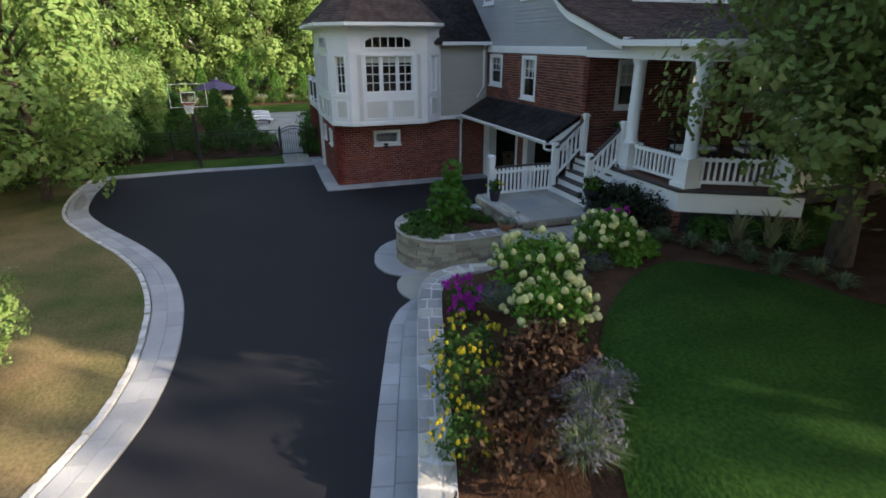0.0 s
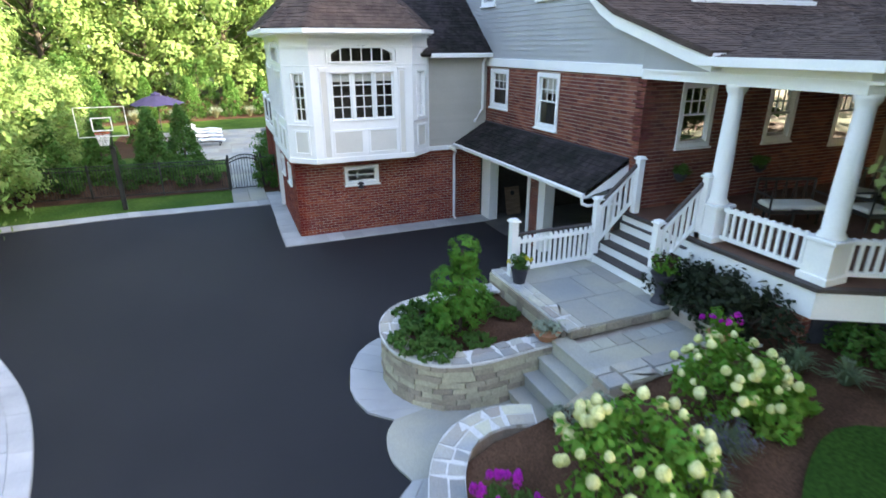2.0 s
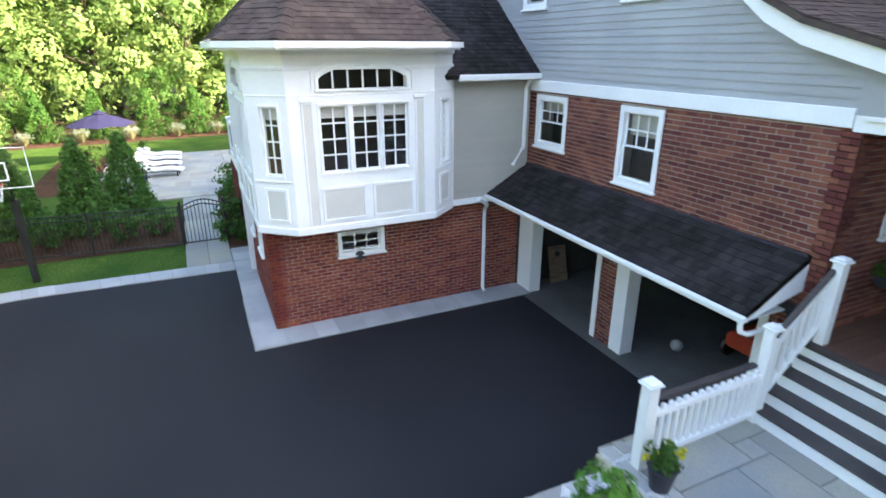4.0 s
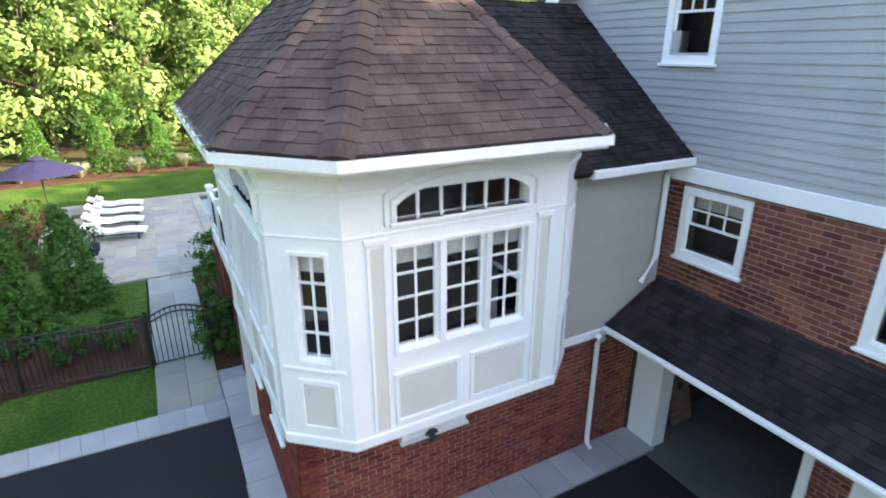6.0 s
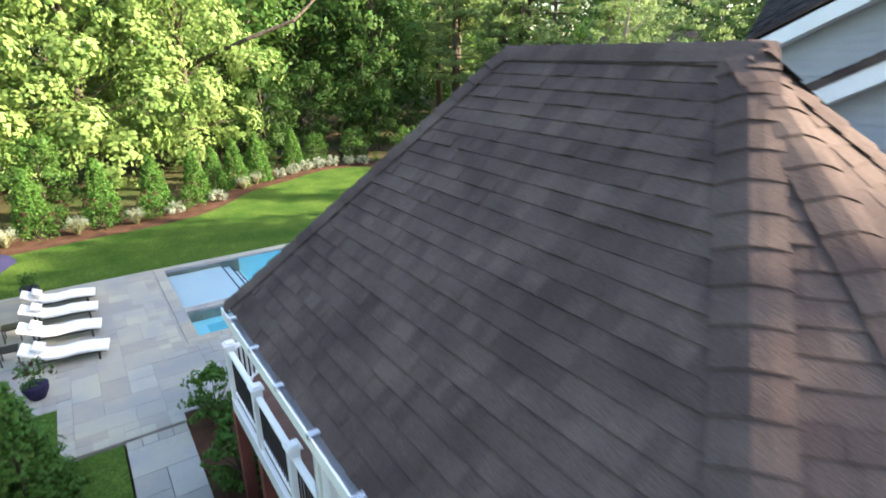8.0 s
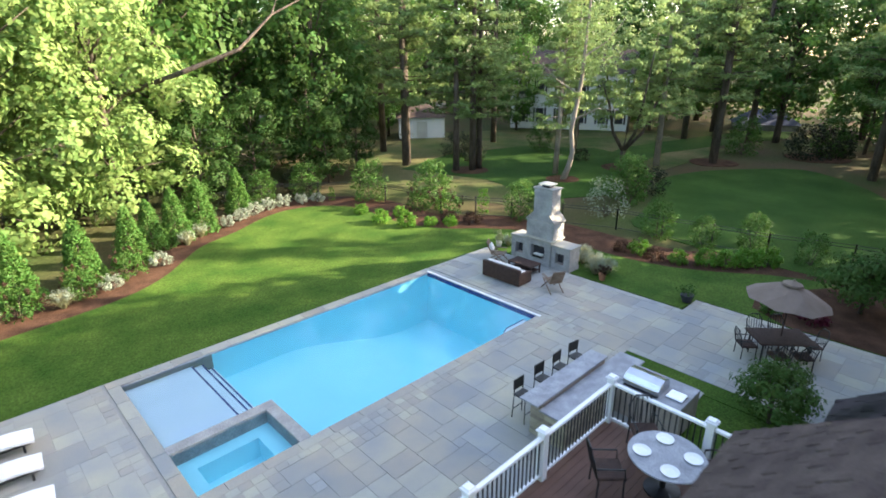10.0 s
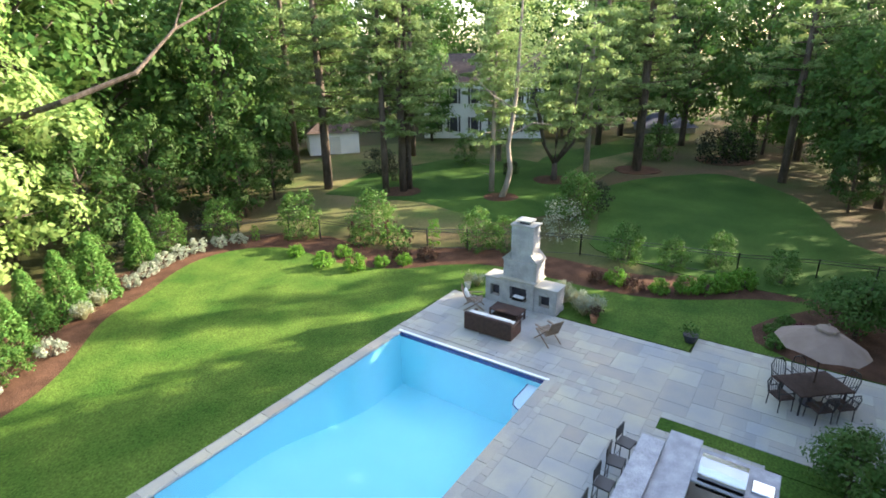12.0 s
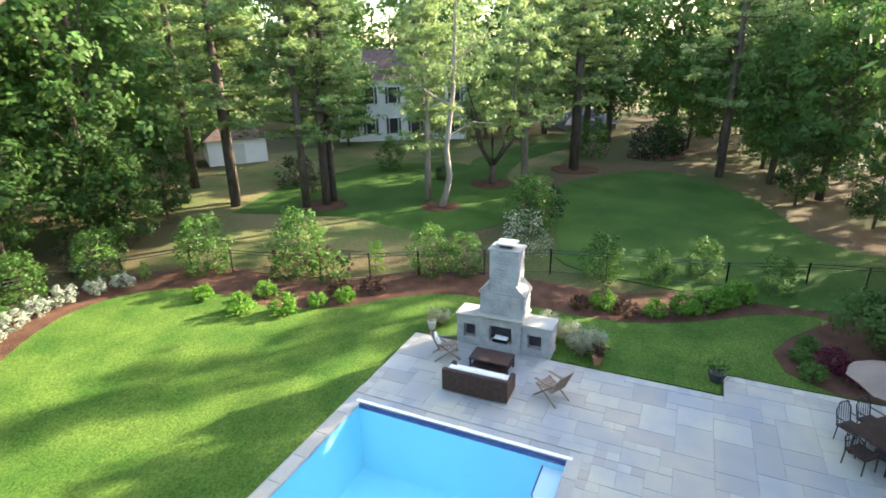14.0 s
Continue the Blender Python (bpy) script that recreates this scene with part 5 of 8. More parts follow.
for a, b, c, d in flat:
    if all(on_terrace(px, py) for px in (a + 0.02, c - 0.02) for py in (b + 0.02, d - 0.02)):
        cells.append((a, b, c, d))
    else:
        n, m = round((c - a) / 0.3), round((d - b) / 0.3)
        cells += [(a + 0.3 * i, b + 0.3 * j, a + 0.3 * i + 0.3, b + 0.3 * j + 0.3) for i in range(n) for j in range(m) if on_terrace(a + 0.3 * i + 0.15, b + 0.3 * j + 0.15)]
cells.sort(key=lambda r: -(r[2] - r[0]) * (r[3] - r[1]))
flags(cells[:300], TZ, 0.04, patio, BLUESTONE, 0.004, 42)
g = Geo()
for a, b, c, d in cells[300:]:
    g.box((a + 0.004, b + 0.004, TZ - 0.04), (c - 0.004, d - 0.004, TZ + rng.uniform(-0.003, 0.003)))
part("flagstones", g, BLUESTONE_REST, patio)["kind"] = "stuff"
# garden path from the drive through the gate
path = thing("garden_path", "Bluestone path climbing from the drive through the gate", "path", kind="structure")
for a, b, c, d in ashlar(1.18, 25.0, 2.38, 31.6, 0.3, 43, [(2, 2), (4, 2), (2, 3), (4, 3)]):
    part("flagstone", Geo().prism([(a + 0.006, b + 0.006), (c - 0.006, b + 0.006), (c - 0.006, d - 0.006), (a + 0.006, d - 0.006)], -0.1, lambda x, y: 0.13 + 0.37 * step01(25.0, 31.8, y)), BLUESTONE, path)

# pool
pool = thing("pool", "Rectangular blue swimming pool with a pale tanning shelf", "pool", kind="structure")
WZ = TZ - 0.07
g = Geo()


def floor_z(x):
    return TZ - (1.15 + 1.2 * step01(8.5, 14.5, x))


gx = [6.15 + 0.3 * i for i in range(33)]
gx[-1] = PX1
for x in gx:
    g.v += [(x, PY0, floor_z(x)), (x, PY1, floor_z(x)), (x, PY0, WZ - 0.02), (x, PY1, WZ - 0.02)]
for i in range(len(gx) - 1):
    k = 4 * i
    g.f += [(k, k + 4, k + 5, k + 1), (k, k + 2, k + 6, k + 4), (k + 1, k + 5, k + 7, k + 3)]
g.add([(PX1, PY0, floor_z(PX1)), (PX1, PY1, floor_z(PX1)), (PX1, PY1, WZ - 0.02), (PX1, PY0, WZ - 0.02)], [(0, 1, 2, 3)])
part("basin", g, PLASTER, pool, "pale blue plaster basin")
part("shelf", Geo().box((PX0, 37.6, -0.8), (5.5, PY1, WZ - 0.2)), PALEPLASTER, pool, "white tanning shelf")
for k, x in enumerate((5.5, 5.82, 6.1)):
    part("step", Geo().box((x, 37.6, -0.8), (x + 0.32 if k < 2 else 6.2, PY1, WZ - 0.28 - 0.26 * k)), PALEPLASTER, pool)
    nz_ = WZ - (0.196, 0.276, 0.536)[k]
    part("step_nosing", Geo().box((x - 0.05, 37.75, nz_ - 0.02), (x + 0.002, PY1 - 0.03, nz_)), POOLTILE, pool)
part("bench", Geo().prism([(14.35, PY0), (PX1 - 0.02, PY0), (PX1 - 0.02, PY0 + 0.62), (14.75, PY0 + 0.62), (14.5, PY0 + 0.52), (14.36, PY0 + 0.28)], -1.6, WZ - 0.3), PALEPLASTER, pool, "pale swim-out bench")
part("bench_edge", Geo().tube([(14.37, PY0 + 0.02, WZ - 0.29), (14.38, PY0 + 0.28, WZ - 0.29), (14.52, PY0 + 0.5, WZ - 0.29), (14.78, PY0 + 0.6, WZ - 0.29), (PX1 - 0.03, PY0 + 0.6, WZ - 0.29)], 0.02, 6), POOLTILE, pool)
for a, b in (((PX1 - 0.02, PY0), (PX1, PY1)), ((PX0, PY1 - 0.02), (PX1, PY1)), ((6.3, PY0), (PX1, PY0 + 0.02)), ((PX0, 37.6), (PX0 + 0.02, PY1))):
    part("waterline_tile", Geo().box((*a, WZ - (0.12 if a[0] > 15 else 0.03)), (*b, TZ - 0.04)), POOLTILE if a[0] > 15 else PAVER, pool)
part("cover_track", Geo().box((PX1 + 0.02, PY0 - 0.1, TZ - 0.02), (PX1 + 0.12, PY1 + 0.1, TZ + 0.012)), WHITE, pool)
water = bpy.data.materials.new("water")
water.use_nodes = True
N, LK = water.node_tree.nodes, water.node_tree.links.new
tr, gl, fr, mx, nz, bp = (N.new(k) for k in ("ShaderNodeBsdfTransparent", "ShaderNodeBsdfGlossy", "ShaderNodeFresnel", "ShaderNodeMixShader", "ShaderNodeTexNoise", "ShaderNodeBump"))
tr.inputs[0].default_value, gl.inputs["Roughness"].default_value, fr.inputs[0].default_value = (0.88, 0.99, 1.0, 1), 0.03, 1.33
nz.inputs["Scale"].default_value, bp.inputs["Strength"].default_value, bp.inputs["Distance"].default_value = 2.2, 0.12, 0.02
LK(nz.outputs[0], bp.inputs["Height"]), LK(bp.outputs[0], gl.inputs["Normal"]), LK(bp.outputs[0], fr.inputs["Normal"])
LK(fr.outputs[0], mx.inputs[0]), LK(tr.outputs[0], mx.inputs[1]), LK(gl.outputs[0], mx.inputs[2]), LK(mx.outputs[0], N["Material Output"].inputs[0])
part("water", Geo().add([(PX0, PY0, WZ), (PX1, PY0, WZ), (PX1, PY1, WZ), (PX0, PY1, WZ)], [(0, 1, 2, 3)]), water, pool).visible_shadow = False
coping = thing("pool_coping", "Cut bluestone coping round the pool", "coping", kind="structure")
for k in range(14):
    x0, x1 = PX0 - 0.33 + 0.93 * k, PX0 - 0.33 + 0.93 * (k + 1) - 0.008
    for y0, y1 in ((PY0 - 0.33, PY0 + 0.02), (PY1 - 0.02, PY1 + 0.33)):
        part("coping_stone", Geo().box((x0, y0, TZ - 0.05), (min(x1, PX1 + 0.33), y1, TZ + 0.008), None, 0.012), BLUESTONE, coping)
for k in range(6):
    y0, y1 = PY0 + 0.025 + 0.992 * k, PY0 + 0.025 + 0.992 * (k + 1) - 0.008
    for x0, x1 in ((PX0 - 0.33, PX0 + 0.02), (PX1 + 0.13, PX1 + 0.33)):
        part("coping_stone", Geo().box((x0, y0, TZ - 0.05), (x1, min(y1, PY1 - 0.02), TZ + 0.008), None, 0.012), BLUESTONE, coping)
spa = thing("spa", "Square spa in the pool corner with a dark stone rim", "spa", kind="structure")
part("rim", Geo().box((PX0, 37.38, -0.8), (6.32, 37.72, TZ + 0.02), None, 0.012), LEDGE, spa, "dark stone spillway rim")
part("rim", Geo().box((5.98, PY0, -0.8), (6.32, 37.38, TZ + 0.02), None, 0.012), LEDGE, spa)
part("bench", Geo().box((PX0, PY0, -0.5), (5.98, 35.95, 0.1)).box((PX0, 36.95, -0.5), (5.98, 37.38, 0.1)).box((PX0, 35.95, -0.5), (3.9, 36.95, 0.1)).box((5.5, 35.95, -0.5), (5.98, 36.95, 0.1)).box((3.9, 35.95, -0.55), (5.5, 36.95, -0.5)), PLASTER, spa)

# lawns and beds behind the house
BACK = [(-14, 46.0), (-5.4, 46.8), (-1.4, 47.0), (1.5, 47.5), (4.95, 48.15), (7.2, 49.4), (9.9, 52.2), (12.3, 53.4), (14.6, 54.8), (16.6, 55.3), (18.6, 54.6), (19.9, 52.6), (19.8, 49.8), (19.85, 47.8), (20.8, 45.6), (22.4, 44.0), (23.6, 42.0), (23.7, 39.0), (23.6, 36.6), (24.0, 34.3), (25.0, 32.4), (26.3, 30.4), (26.6, 28.4), (23.5, 27.6), (22.6, 25)]
edge = spline(BACK, 0.5)
def sheet(name, poly, z, material, label, category):
    q = poly if sum(a[0] * b[1] - b[0] * a[1] for a, b in zip(poly, poly[1:] + poly[:1])) > 0 else poly[::-1]
    return setting(name, Geo().prism(q, z - 0.3, z), material, label, category)


def outset(path, d, n):
    out = [offset(path, d)[i] for i in range(0, len(path), n)]
    return out


sheet("lawn", edge + [(21.4, 25), (21.4, 32), (20.22, 32.1), (20.22, 41.95), (-3.6, 41.95), (-14, 41.95)], 0.478, LAWN, "Sunlit mown back lawn with light and shade", "lawn")
sheet("lounge_bed", [(-4.4, 33.9), (-0.8, 33.9), (-0.8, 36), (-1.9, 36.6), (-1.9, 41.9), (-4.4, 41.9)], 0.474, MULCH, "Mulched bed beside the sun loungers", "garden bed")
sheet("side_lawn", [(-14, 33.9), (-4.4, 33.9), (-4.4, 41.9), (-14, 41.9)], 0.476, LAWN, "Mown lawn behind the lounger bed", "lawn")
sheet("grass_strip", [(15.2, 24), (16.0, 24), (16.0, 32.0), (15.2, 32.0)], 0.49, LAWN, "Narrow strip of turf in the stone terrace", "lawn")
sheet("grass_strip", [(9.8, 24), (15.2, 24), (15.2, 29.4), (9.8, 29.4)], 0.47, LAWN, "Shaded turf below the raised deck", "lawn")
sheet("far_grass", [(27, 46), (25, 58), (31, 68), (46, 74), (60, 66), (64, 54), (58, 44), (44, 44), (36, 44)], 0.465, FARGRASS, "Rough tan and green grass under the far pines", "grass")
ring = outset(edge, 2.6, 3)
sheet("back_bed", edge + ring[::-1], 0.47, MULCH, "Curved bed of red-brown bark mulch", "garden bed")
sheet("back_bed", [(21.42, 25), (21.42, 29.0), (22.2, 30.25), (23.4, 30.5), (24.6, 29.9), (26.6, 28.4), (27.5, 22), (21.42, 22)], 0.484, MULCH, "Brown mulch beside the dining terrace", "garden bed")
sheet("side_lawn", [(-14, 33.9), (-14, 29.2), (1.14, 29.2), (1.14, 31.6), (0.1, 31.6), (0.1, 33.88)], 0.475, LAWN, "Small mown lawn cut into the stone terrace", "lawn")
g = Geo()
for i in range(30):
    for j in range(4):
        x, y = -14 + 15.1 * i / 29, 27.0 + 2.3 * j / 3
        g.v.append((x, y, yard(x, y) + 0.05 + (0.18 if j == 3 else 0)))
g.f += [(i * 4 + j, i * 4 + 4 + j, i * 4 + 5 + j, i * 4 + j + 1) for i in range(29) for j in range(3)]
setting("fence_bed", g, MULCH, "Mulched bed along the inside of the fence", "garden bed", True)
g = Geo()
for i in range(3):
    for j in range(8):
        x, y = 2.38 + 1.3 * i / 2, 26.2 + 6 * j / 7
        g.v.append((x, y, yard(x, y) + 0.07))
g.f += [(i * 8 + j, i * 8 + 8 + j, i * 8 + 9 + j, i * 8 + j + 1) for i in range(2) for j in range(7)]
setting("house_bed", g, MULCH, "Mulched bed along the house wall", "garden bed", True)
# the three far lawns below share the turf with painted-in shade
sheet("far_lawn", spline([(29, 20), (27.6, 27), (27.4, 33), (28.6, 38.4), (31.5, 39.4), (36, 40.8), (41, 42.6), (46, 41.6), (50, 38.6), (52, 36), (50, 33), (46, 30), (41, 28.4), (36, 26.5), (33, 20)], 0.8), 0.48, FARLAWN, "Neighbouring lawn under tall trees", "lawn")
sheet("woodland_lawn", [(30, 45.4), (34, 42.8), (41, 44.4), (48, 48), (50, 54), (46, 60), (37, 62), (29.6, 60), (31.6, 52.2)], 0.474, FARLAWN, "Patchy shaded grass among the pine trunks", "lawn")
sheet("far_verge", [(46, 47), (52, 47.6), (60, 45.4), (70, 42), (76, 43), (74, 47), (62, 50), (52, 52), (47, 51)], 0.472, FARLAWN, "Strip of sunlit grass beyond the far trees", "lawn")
for x, y, r in ((43.0, 47.1, 1.7), (50.4, 42.4, 2.0), (58.8, 36.6, 2.6), (35.8, 48.1, 1.3), (33.3, 55.5, 1.6)):
    sheet("mulch_ring", [(x + r * math.cos(0.35 * k) * (1 + 0.08 * math.sin(5 * k)), y + r * math.sin(0.35 * k)) for k in range(18)], 0.486, MULCH, "Ring of dark bark mulch round a trunk", "garden bed")


# ---- fences ----
def bar_fence(a, b, h, parent, spacing=0.105, posts=2.4, finial=True):
    """Black flat-topped metal fence along a straight line, standing on the ground."""
    a, b = Vector((*a, 0)), Vector((*b, 0))
    run = (b - a).length
    za, zb = yard(a.x, a.y), yard(b.x, b.y)
    u = (b - a) / run
    n = max(1, round(run / posts))
    for k in range(n + 1):
        p = a + u * run * k / n
        z = yard(p.x, p.y)
        part("post", Geo().box((p.x - 0.03, p.y - 0.03, z - 0.1), (p.x + 0.03, p.y + 0.03, z + h + 0.06), None, 0.006), BLACK, parent)
    for z in (0.12, h - 0.14, h):
        part("rail", Geo().tube([(a.x, a.y, za + z), (b.x, b.y, zb + z)], 0.016, 6), BLACK, parent)
    for k in range(int(run / spacing) if spacing else 0):
        p = a + u * (spacing * (k + 0.5))
        z = za + (zb - za) * (k + 0.5) * spacing / run
        part("bar", Geo().box((p.x - 0.008, p.y - 0.008, z + 0.06), (p.x + 0.008, p.y + 0.008, z + h)), BLACK, parent)


fence = thing("metal_fence", "Black metal picket fence round the pool garden", "fence")
bar_fence((1.16, 26.95), (-13, 28.2), 1.25, fence)
bar_fence((2.42, 26.95), (2.9, 26.95), 1.25, fence, posts=1)
gate = thing("metal_gate", "Closed black metal gate with an arched top", "gate")
gz = yard(1.8, 26.95)
for x in (1.2, 2.4):
    part("post", Geo().box((x - 0.035, 26.91, gz - 0.1), (x + 0.035, 26.99, gz + 1.42), None, 0.008), BLACK, gate)
arcs = [(1.24 + 1.12 * i / 12, 1.25 + 0.17 * math.sin(math.pi * i / 12)) for i in range(13)]
for dz in (0.0, -0.13):
    part("arch_rail", Geo().tube([(x, 26.95, gz + z + dz) for x, z in arcs], 0.02, 6), BLACK, gate)
part("bottom_rail", Geo().tube([(1.24, 26.95, gz + 0.12), (2.36, 26.95, gz + 0.12)], 0.02, 6), BLACK, gate)
for k in range(11):
    x = 1.28 + 1.04 * k / 10
    part("bar", Geo().box((x - 0.009, 26.942, gz + 0.1), (x + 0.009, 26.958, gz + float(np.interp(x, [p[0] for p in arcs], [p[1] for p in arcs])))), BLACK, gate)
rear = thing("metal_fence", "Low black wire fence on posts behind the planted bed", "fence")
pts = [(12, 58.5), (17, 57.8), (21.5, 54.5), (22.8, 48), (24.9, 44.2), (27.3, 38.8), (28.6, 31.7), (30.2, 28.6), (32, 22)]
for a, b in zip(pts, pts[1:]):
    bar_fence(a, b, 1.15, rear, 0)

# ---- basketball hoop ----
hoop = thing("basketball_hoop", "Pole-mounted basketball hoop with a clear backboard", "basketball hoop")
part("pole", Geo().box((-2.4, 25.62, 0), (-2.26, 25.76, 2.3), None, 0.01), BLACK, hoop)
for dx in (-0.28, 0.28):
    part("arm", Geo().tube([(-2.33, 25.7, 2.2), (-2.33 + dx * 0.6, 25.0, 3.0)], 0.025), BLACK, hoop)
BB = basis((-3.02, 24.7, 2.78), X, -Y)
part("backboard", Geo().add([(0, 0, 0), (1.4, 0, 0), (1.4, 0, 0.92), (0, 0, 0.92)], [(0, 1, 2, 3)], BB), GLASS, hoop, "clear acrylic backboard")
g = Geo()
for a, b, c, d in ((0, 1.4, 0, 0.02), (0, 1.4, 0.9, 0.92), (0, 0.02, 0.02, 0.9), (1.38, 1.4, 0.02, 0.9), (0.42, 0.98, 0.18, 0.21), (0.42, 0.98, 0.57, 0.6), (0.42, 0.45, 0.21, 0.57), (0.95, 0.98, 0.21, 0.57)):
    g.box((a, 0.002, c), (b, 0.02, d), BB)
part("frame", g, WHITE, hoop, "white border and target square")
RIM = mat("orange_rim", (0.5, 0.06, 0.03), (0.55, 0.08, 0.04), 0.5)
part("rim", Geo().tube([(-2.32 + 0.21 * math.cos(t), 24.42 + 0.21 * math.sin(t), 2.93) for t in [2 * math.pi * i / 16 for i in range(17)]], 0.014, 6), RIM, hoop, "orange-red metal rim")
g = Geo()
for i in range(12):
    t, s = 2 * math.pi * i / 12, 2 * math.pi * (i + 1) / 12
    for a, b in ((t, s), (s, t)):
        g.tube([(-2.32 + 0.2 * math.cos(a), 24.42 + 0.2 * math.sin(a), 2.92), (-2.32 + 0.12 * math.cos(b), 24.42 + 0.12 * math.sin(b), 2.55)], 0.008, 4)
part("net", g, WHITE, hoop)

# ---- loungers and sunshade ----
def lounger():
    t = thing("sun_lounger", "White sling sun lounger with a raised back on dark legs", "sun lounger", "loungers by the pool")
    prof = [(-0.95, 0.62), (-0.7, 0.5), (-0.4, 0.36), (-0.1, 0.32), (0.3, 0.36), (0.6, 0.34), (0.98, 0.28)]
    n = len(prof)
    vs = [(x, y, z + w) for x, z in prof for y, w in ((-0.31, -0.06), (0.31, -0.06), (0.31, 0), (-0.31, 0))]
    fs = [(4 * i + j, 4 * i + 4 + j, 4 * i + 4 + (j + 1) % 4, 4 * i + (j + 1) % 4) for i in range(n - 1) for j in range(4)] + [(0, 1, 2, 3), (4 * n - 1, 4 * n - 2, 4 * n - 3, 4 * n - 4)]
    part("seat", Geo().add(vs, fs), LOUNGEWHITE, t)
    part("pillow", Geo().box((-0.9, -0.26, 0.60), (-0.62, 0.26, 0.66), pose(0, 0, 0.02, 0, 26, 0) @ Matrix.Translation((0.02, 0, -0.38)), 0.02), CUSHION, t)
    for x, z in ((-0.6, 0.4), (0.75, 0.26)):
        for y in (-0.27, 0.27):
            part("leg", Geo().box((x - 0.025, y - 0.025, 0), (x + 0.025, y + 0.025, z)), BLACK, t)
    part("frame", Geo().box((-0.65, -0.29, 0.2), (0.9, -0.26, 0.24)).box((-0.65, 0.26, 0.2), (0.9, 0.29, 0.24)), BLACK, t)
    return t


first = lounger()
first.matrix_basis = pose(0.3, 36.15, TZ, 0, 0, -8)
for y, a in ((37.65, -6), (39.05, -5), (40.3, -4)):
    copy_thing(first, pose(0.22, y, TZ, 0, 0, a))


def parasol(name, x, y, z, r, h, material, label, tilt=0):
    t = thing(name, label, "parasol", m=pose(x, y, z))
    part("pole", Geo().tube([(0, 0, 0), (0, 0, h)], 0.025), BLACK if material is NAVY else WICKER, t)
    part("base", Geo().lathe([(0.26, 0), (0.26, 0.05), (0.06, 0.1), (0.06, 0.25)], 16), DARKPOT, t)
    m = Matrix.Translation((0, 0, h)) @ pose(0, 0, 0, tilt, tilt * 0.6, 0)
    n, g = 8, Geo()
    for i in range(n):
        a, b = 2 * math.pi * i / n, 2 * math.pi * (i + 1) / n
        c = (a + b) / 2
        vs = [(0, 0, 0.02), (r * 0.5 * math.cos(a), r * 0.5 * math.sin(a), -0.2), (r * 0.5 * math.cos(b), r * 0.5 * math.sin(b), -0.2), (r * math.cos(a), r * math.sin(a), -0.55), (r * math.cos(b), r * math.sin(b), -0.55), (r * 0.96 * math.cos(c), r * 0.96 * math.sin(c), -0.5)]
        g.add(vs, [(0, 1, 2), (1, 3, 5, 2), (2, 5, 4)], m)
        part("rib", Geo().tube([(0, 0, -0.02), (r * 0.5 * math.cos(a), r * 0.5 * math.sin(a), -0.23), (r * math.cos(a), r * math.sin(a), -0.57)], 0.01, 5, m), WICKER, t)
    part("canopy", g, material, t)
    part("vent_cap", Geo().lathe([(0.3, -0.03), (0.28, 0.02), (0.05, 0.1), (0.02, 0.16)], 8, m), material, t)
    return t


parasol("parasol", -1.95, 39.6, TZ, 1.45, 2.45, NAVY, "Open navy blue garden parasol beside the loungers")
for y in (36.9, 38.4):
    st = thing("side_table", "Small dark side table between the loungers", "side table", "lounger tables", pose(-0.95, y, TZ))
    part("top", Geo().box((-0.22, -0.22, 0.38), (0.22, 0.22, 0.41)), BLACK, st)
    for x, yy in ((-0.19, -0.19), (0.19, -0.19), (-0.19, 0.19), (0.19, 0.19)):
        part("leg", Geo().box((x - 0.015, yy - 0.015, 0), (x + 0.015, yy + 0.015, 0.38)), BLACK, st)

# ---- outdoor fireplace ----
HEARTH = Matrix.Translation((20.1, 37.05, TZ)) @ Matrix.Diagonal((0.9, 0.85, 0.95, 1)) @ Matrix.Translation((-18.66, -36.6, -TZ))
fp = thing("outdoor_fireplace", "Stone outdoor fireplace with a tall stepped chimney", "fireplace", m=HEARTH)
FX = 18.66


def veneer(a, b, z0, z1, x0, x1, course=0.11):
    """A block faced with ledge stone on its front and two sides."""
    part("core", Geo().box((x0 + 0.05, a + 0.05, z0), (x1, b - 0.05, z1)), MORTAR, fp)
    stone_courses([(x0, b), (x0, a)], z0, z1, 0.06, fp, LEDGE, course, 0.34, int(a * 10))
    stone_courses([(x0, a), (x1, a)], z0, z1, 0.06, fp, LEDGE, course, 0.34, int(a * 10) + 1)
    stone_courses([(x1, b), (x0, b)], z0, z1, 0.06, fp, LEDGE, course, 0.34, int(a * 10) + 2)


def niche_block(a, b, z0, z1, n0, n1, h0, h1, x0, x1):
    """A block with a recess in its front."""
    veneer(a, n0, z0, z1, x0, x1)
    veneer(n1, b, z0, z1, x0, x1)
    veneer(n0, n1, z0, h0, x0, x1)
    veneer(n0, n1, h1, z1, x0, x1)
    # dark block fills the niche, its colour stands for the shade inside
    part("recess", Geo().box((x0 + 0.28, n0 + 0.004, h0 + 0.004), (x1 - 0.05, n1 - 0.004, h1 - 0.004)), DARKPOT, fp, "dark block with the recess shade put into its colour")


niche_block(39.4, 40.4, TZ, 1.6, 39.62, 40.12, 0.78, 1.3, FX, 19.5)
niche_block(36.6, 37.75, TZ, 1.6, 36.95, 37.5, 0.78, 1.3, FX, 19.5)
niche_block(37.75, 39.4, TZ, 1.75, 38.1, 39.02, 0.85, 1.45, FX - 0.1, 19.6)
for a, b, z, x0, x1 in ((39.36, 40.46, 1.6, FX - 0.05, 19.56), (36.54, 37.8, 1.6, FX - 0.05, 19.56), (37.66, 39.5, 1.75, FX - 0.2, 19.66)):
    part("slab", Geo().box((x0, a, z), (x1, b, z + 0.07), None, 0.012), BLUESTONE, fp, "bluestone slab")
veneer(37.72, 39.42, 1.82, 2.6, FX + 0.02, 19.6)
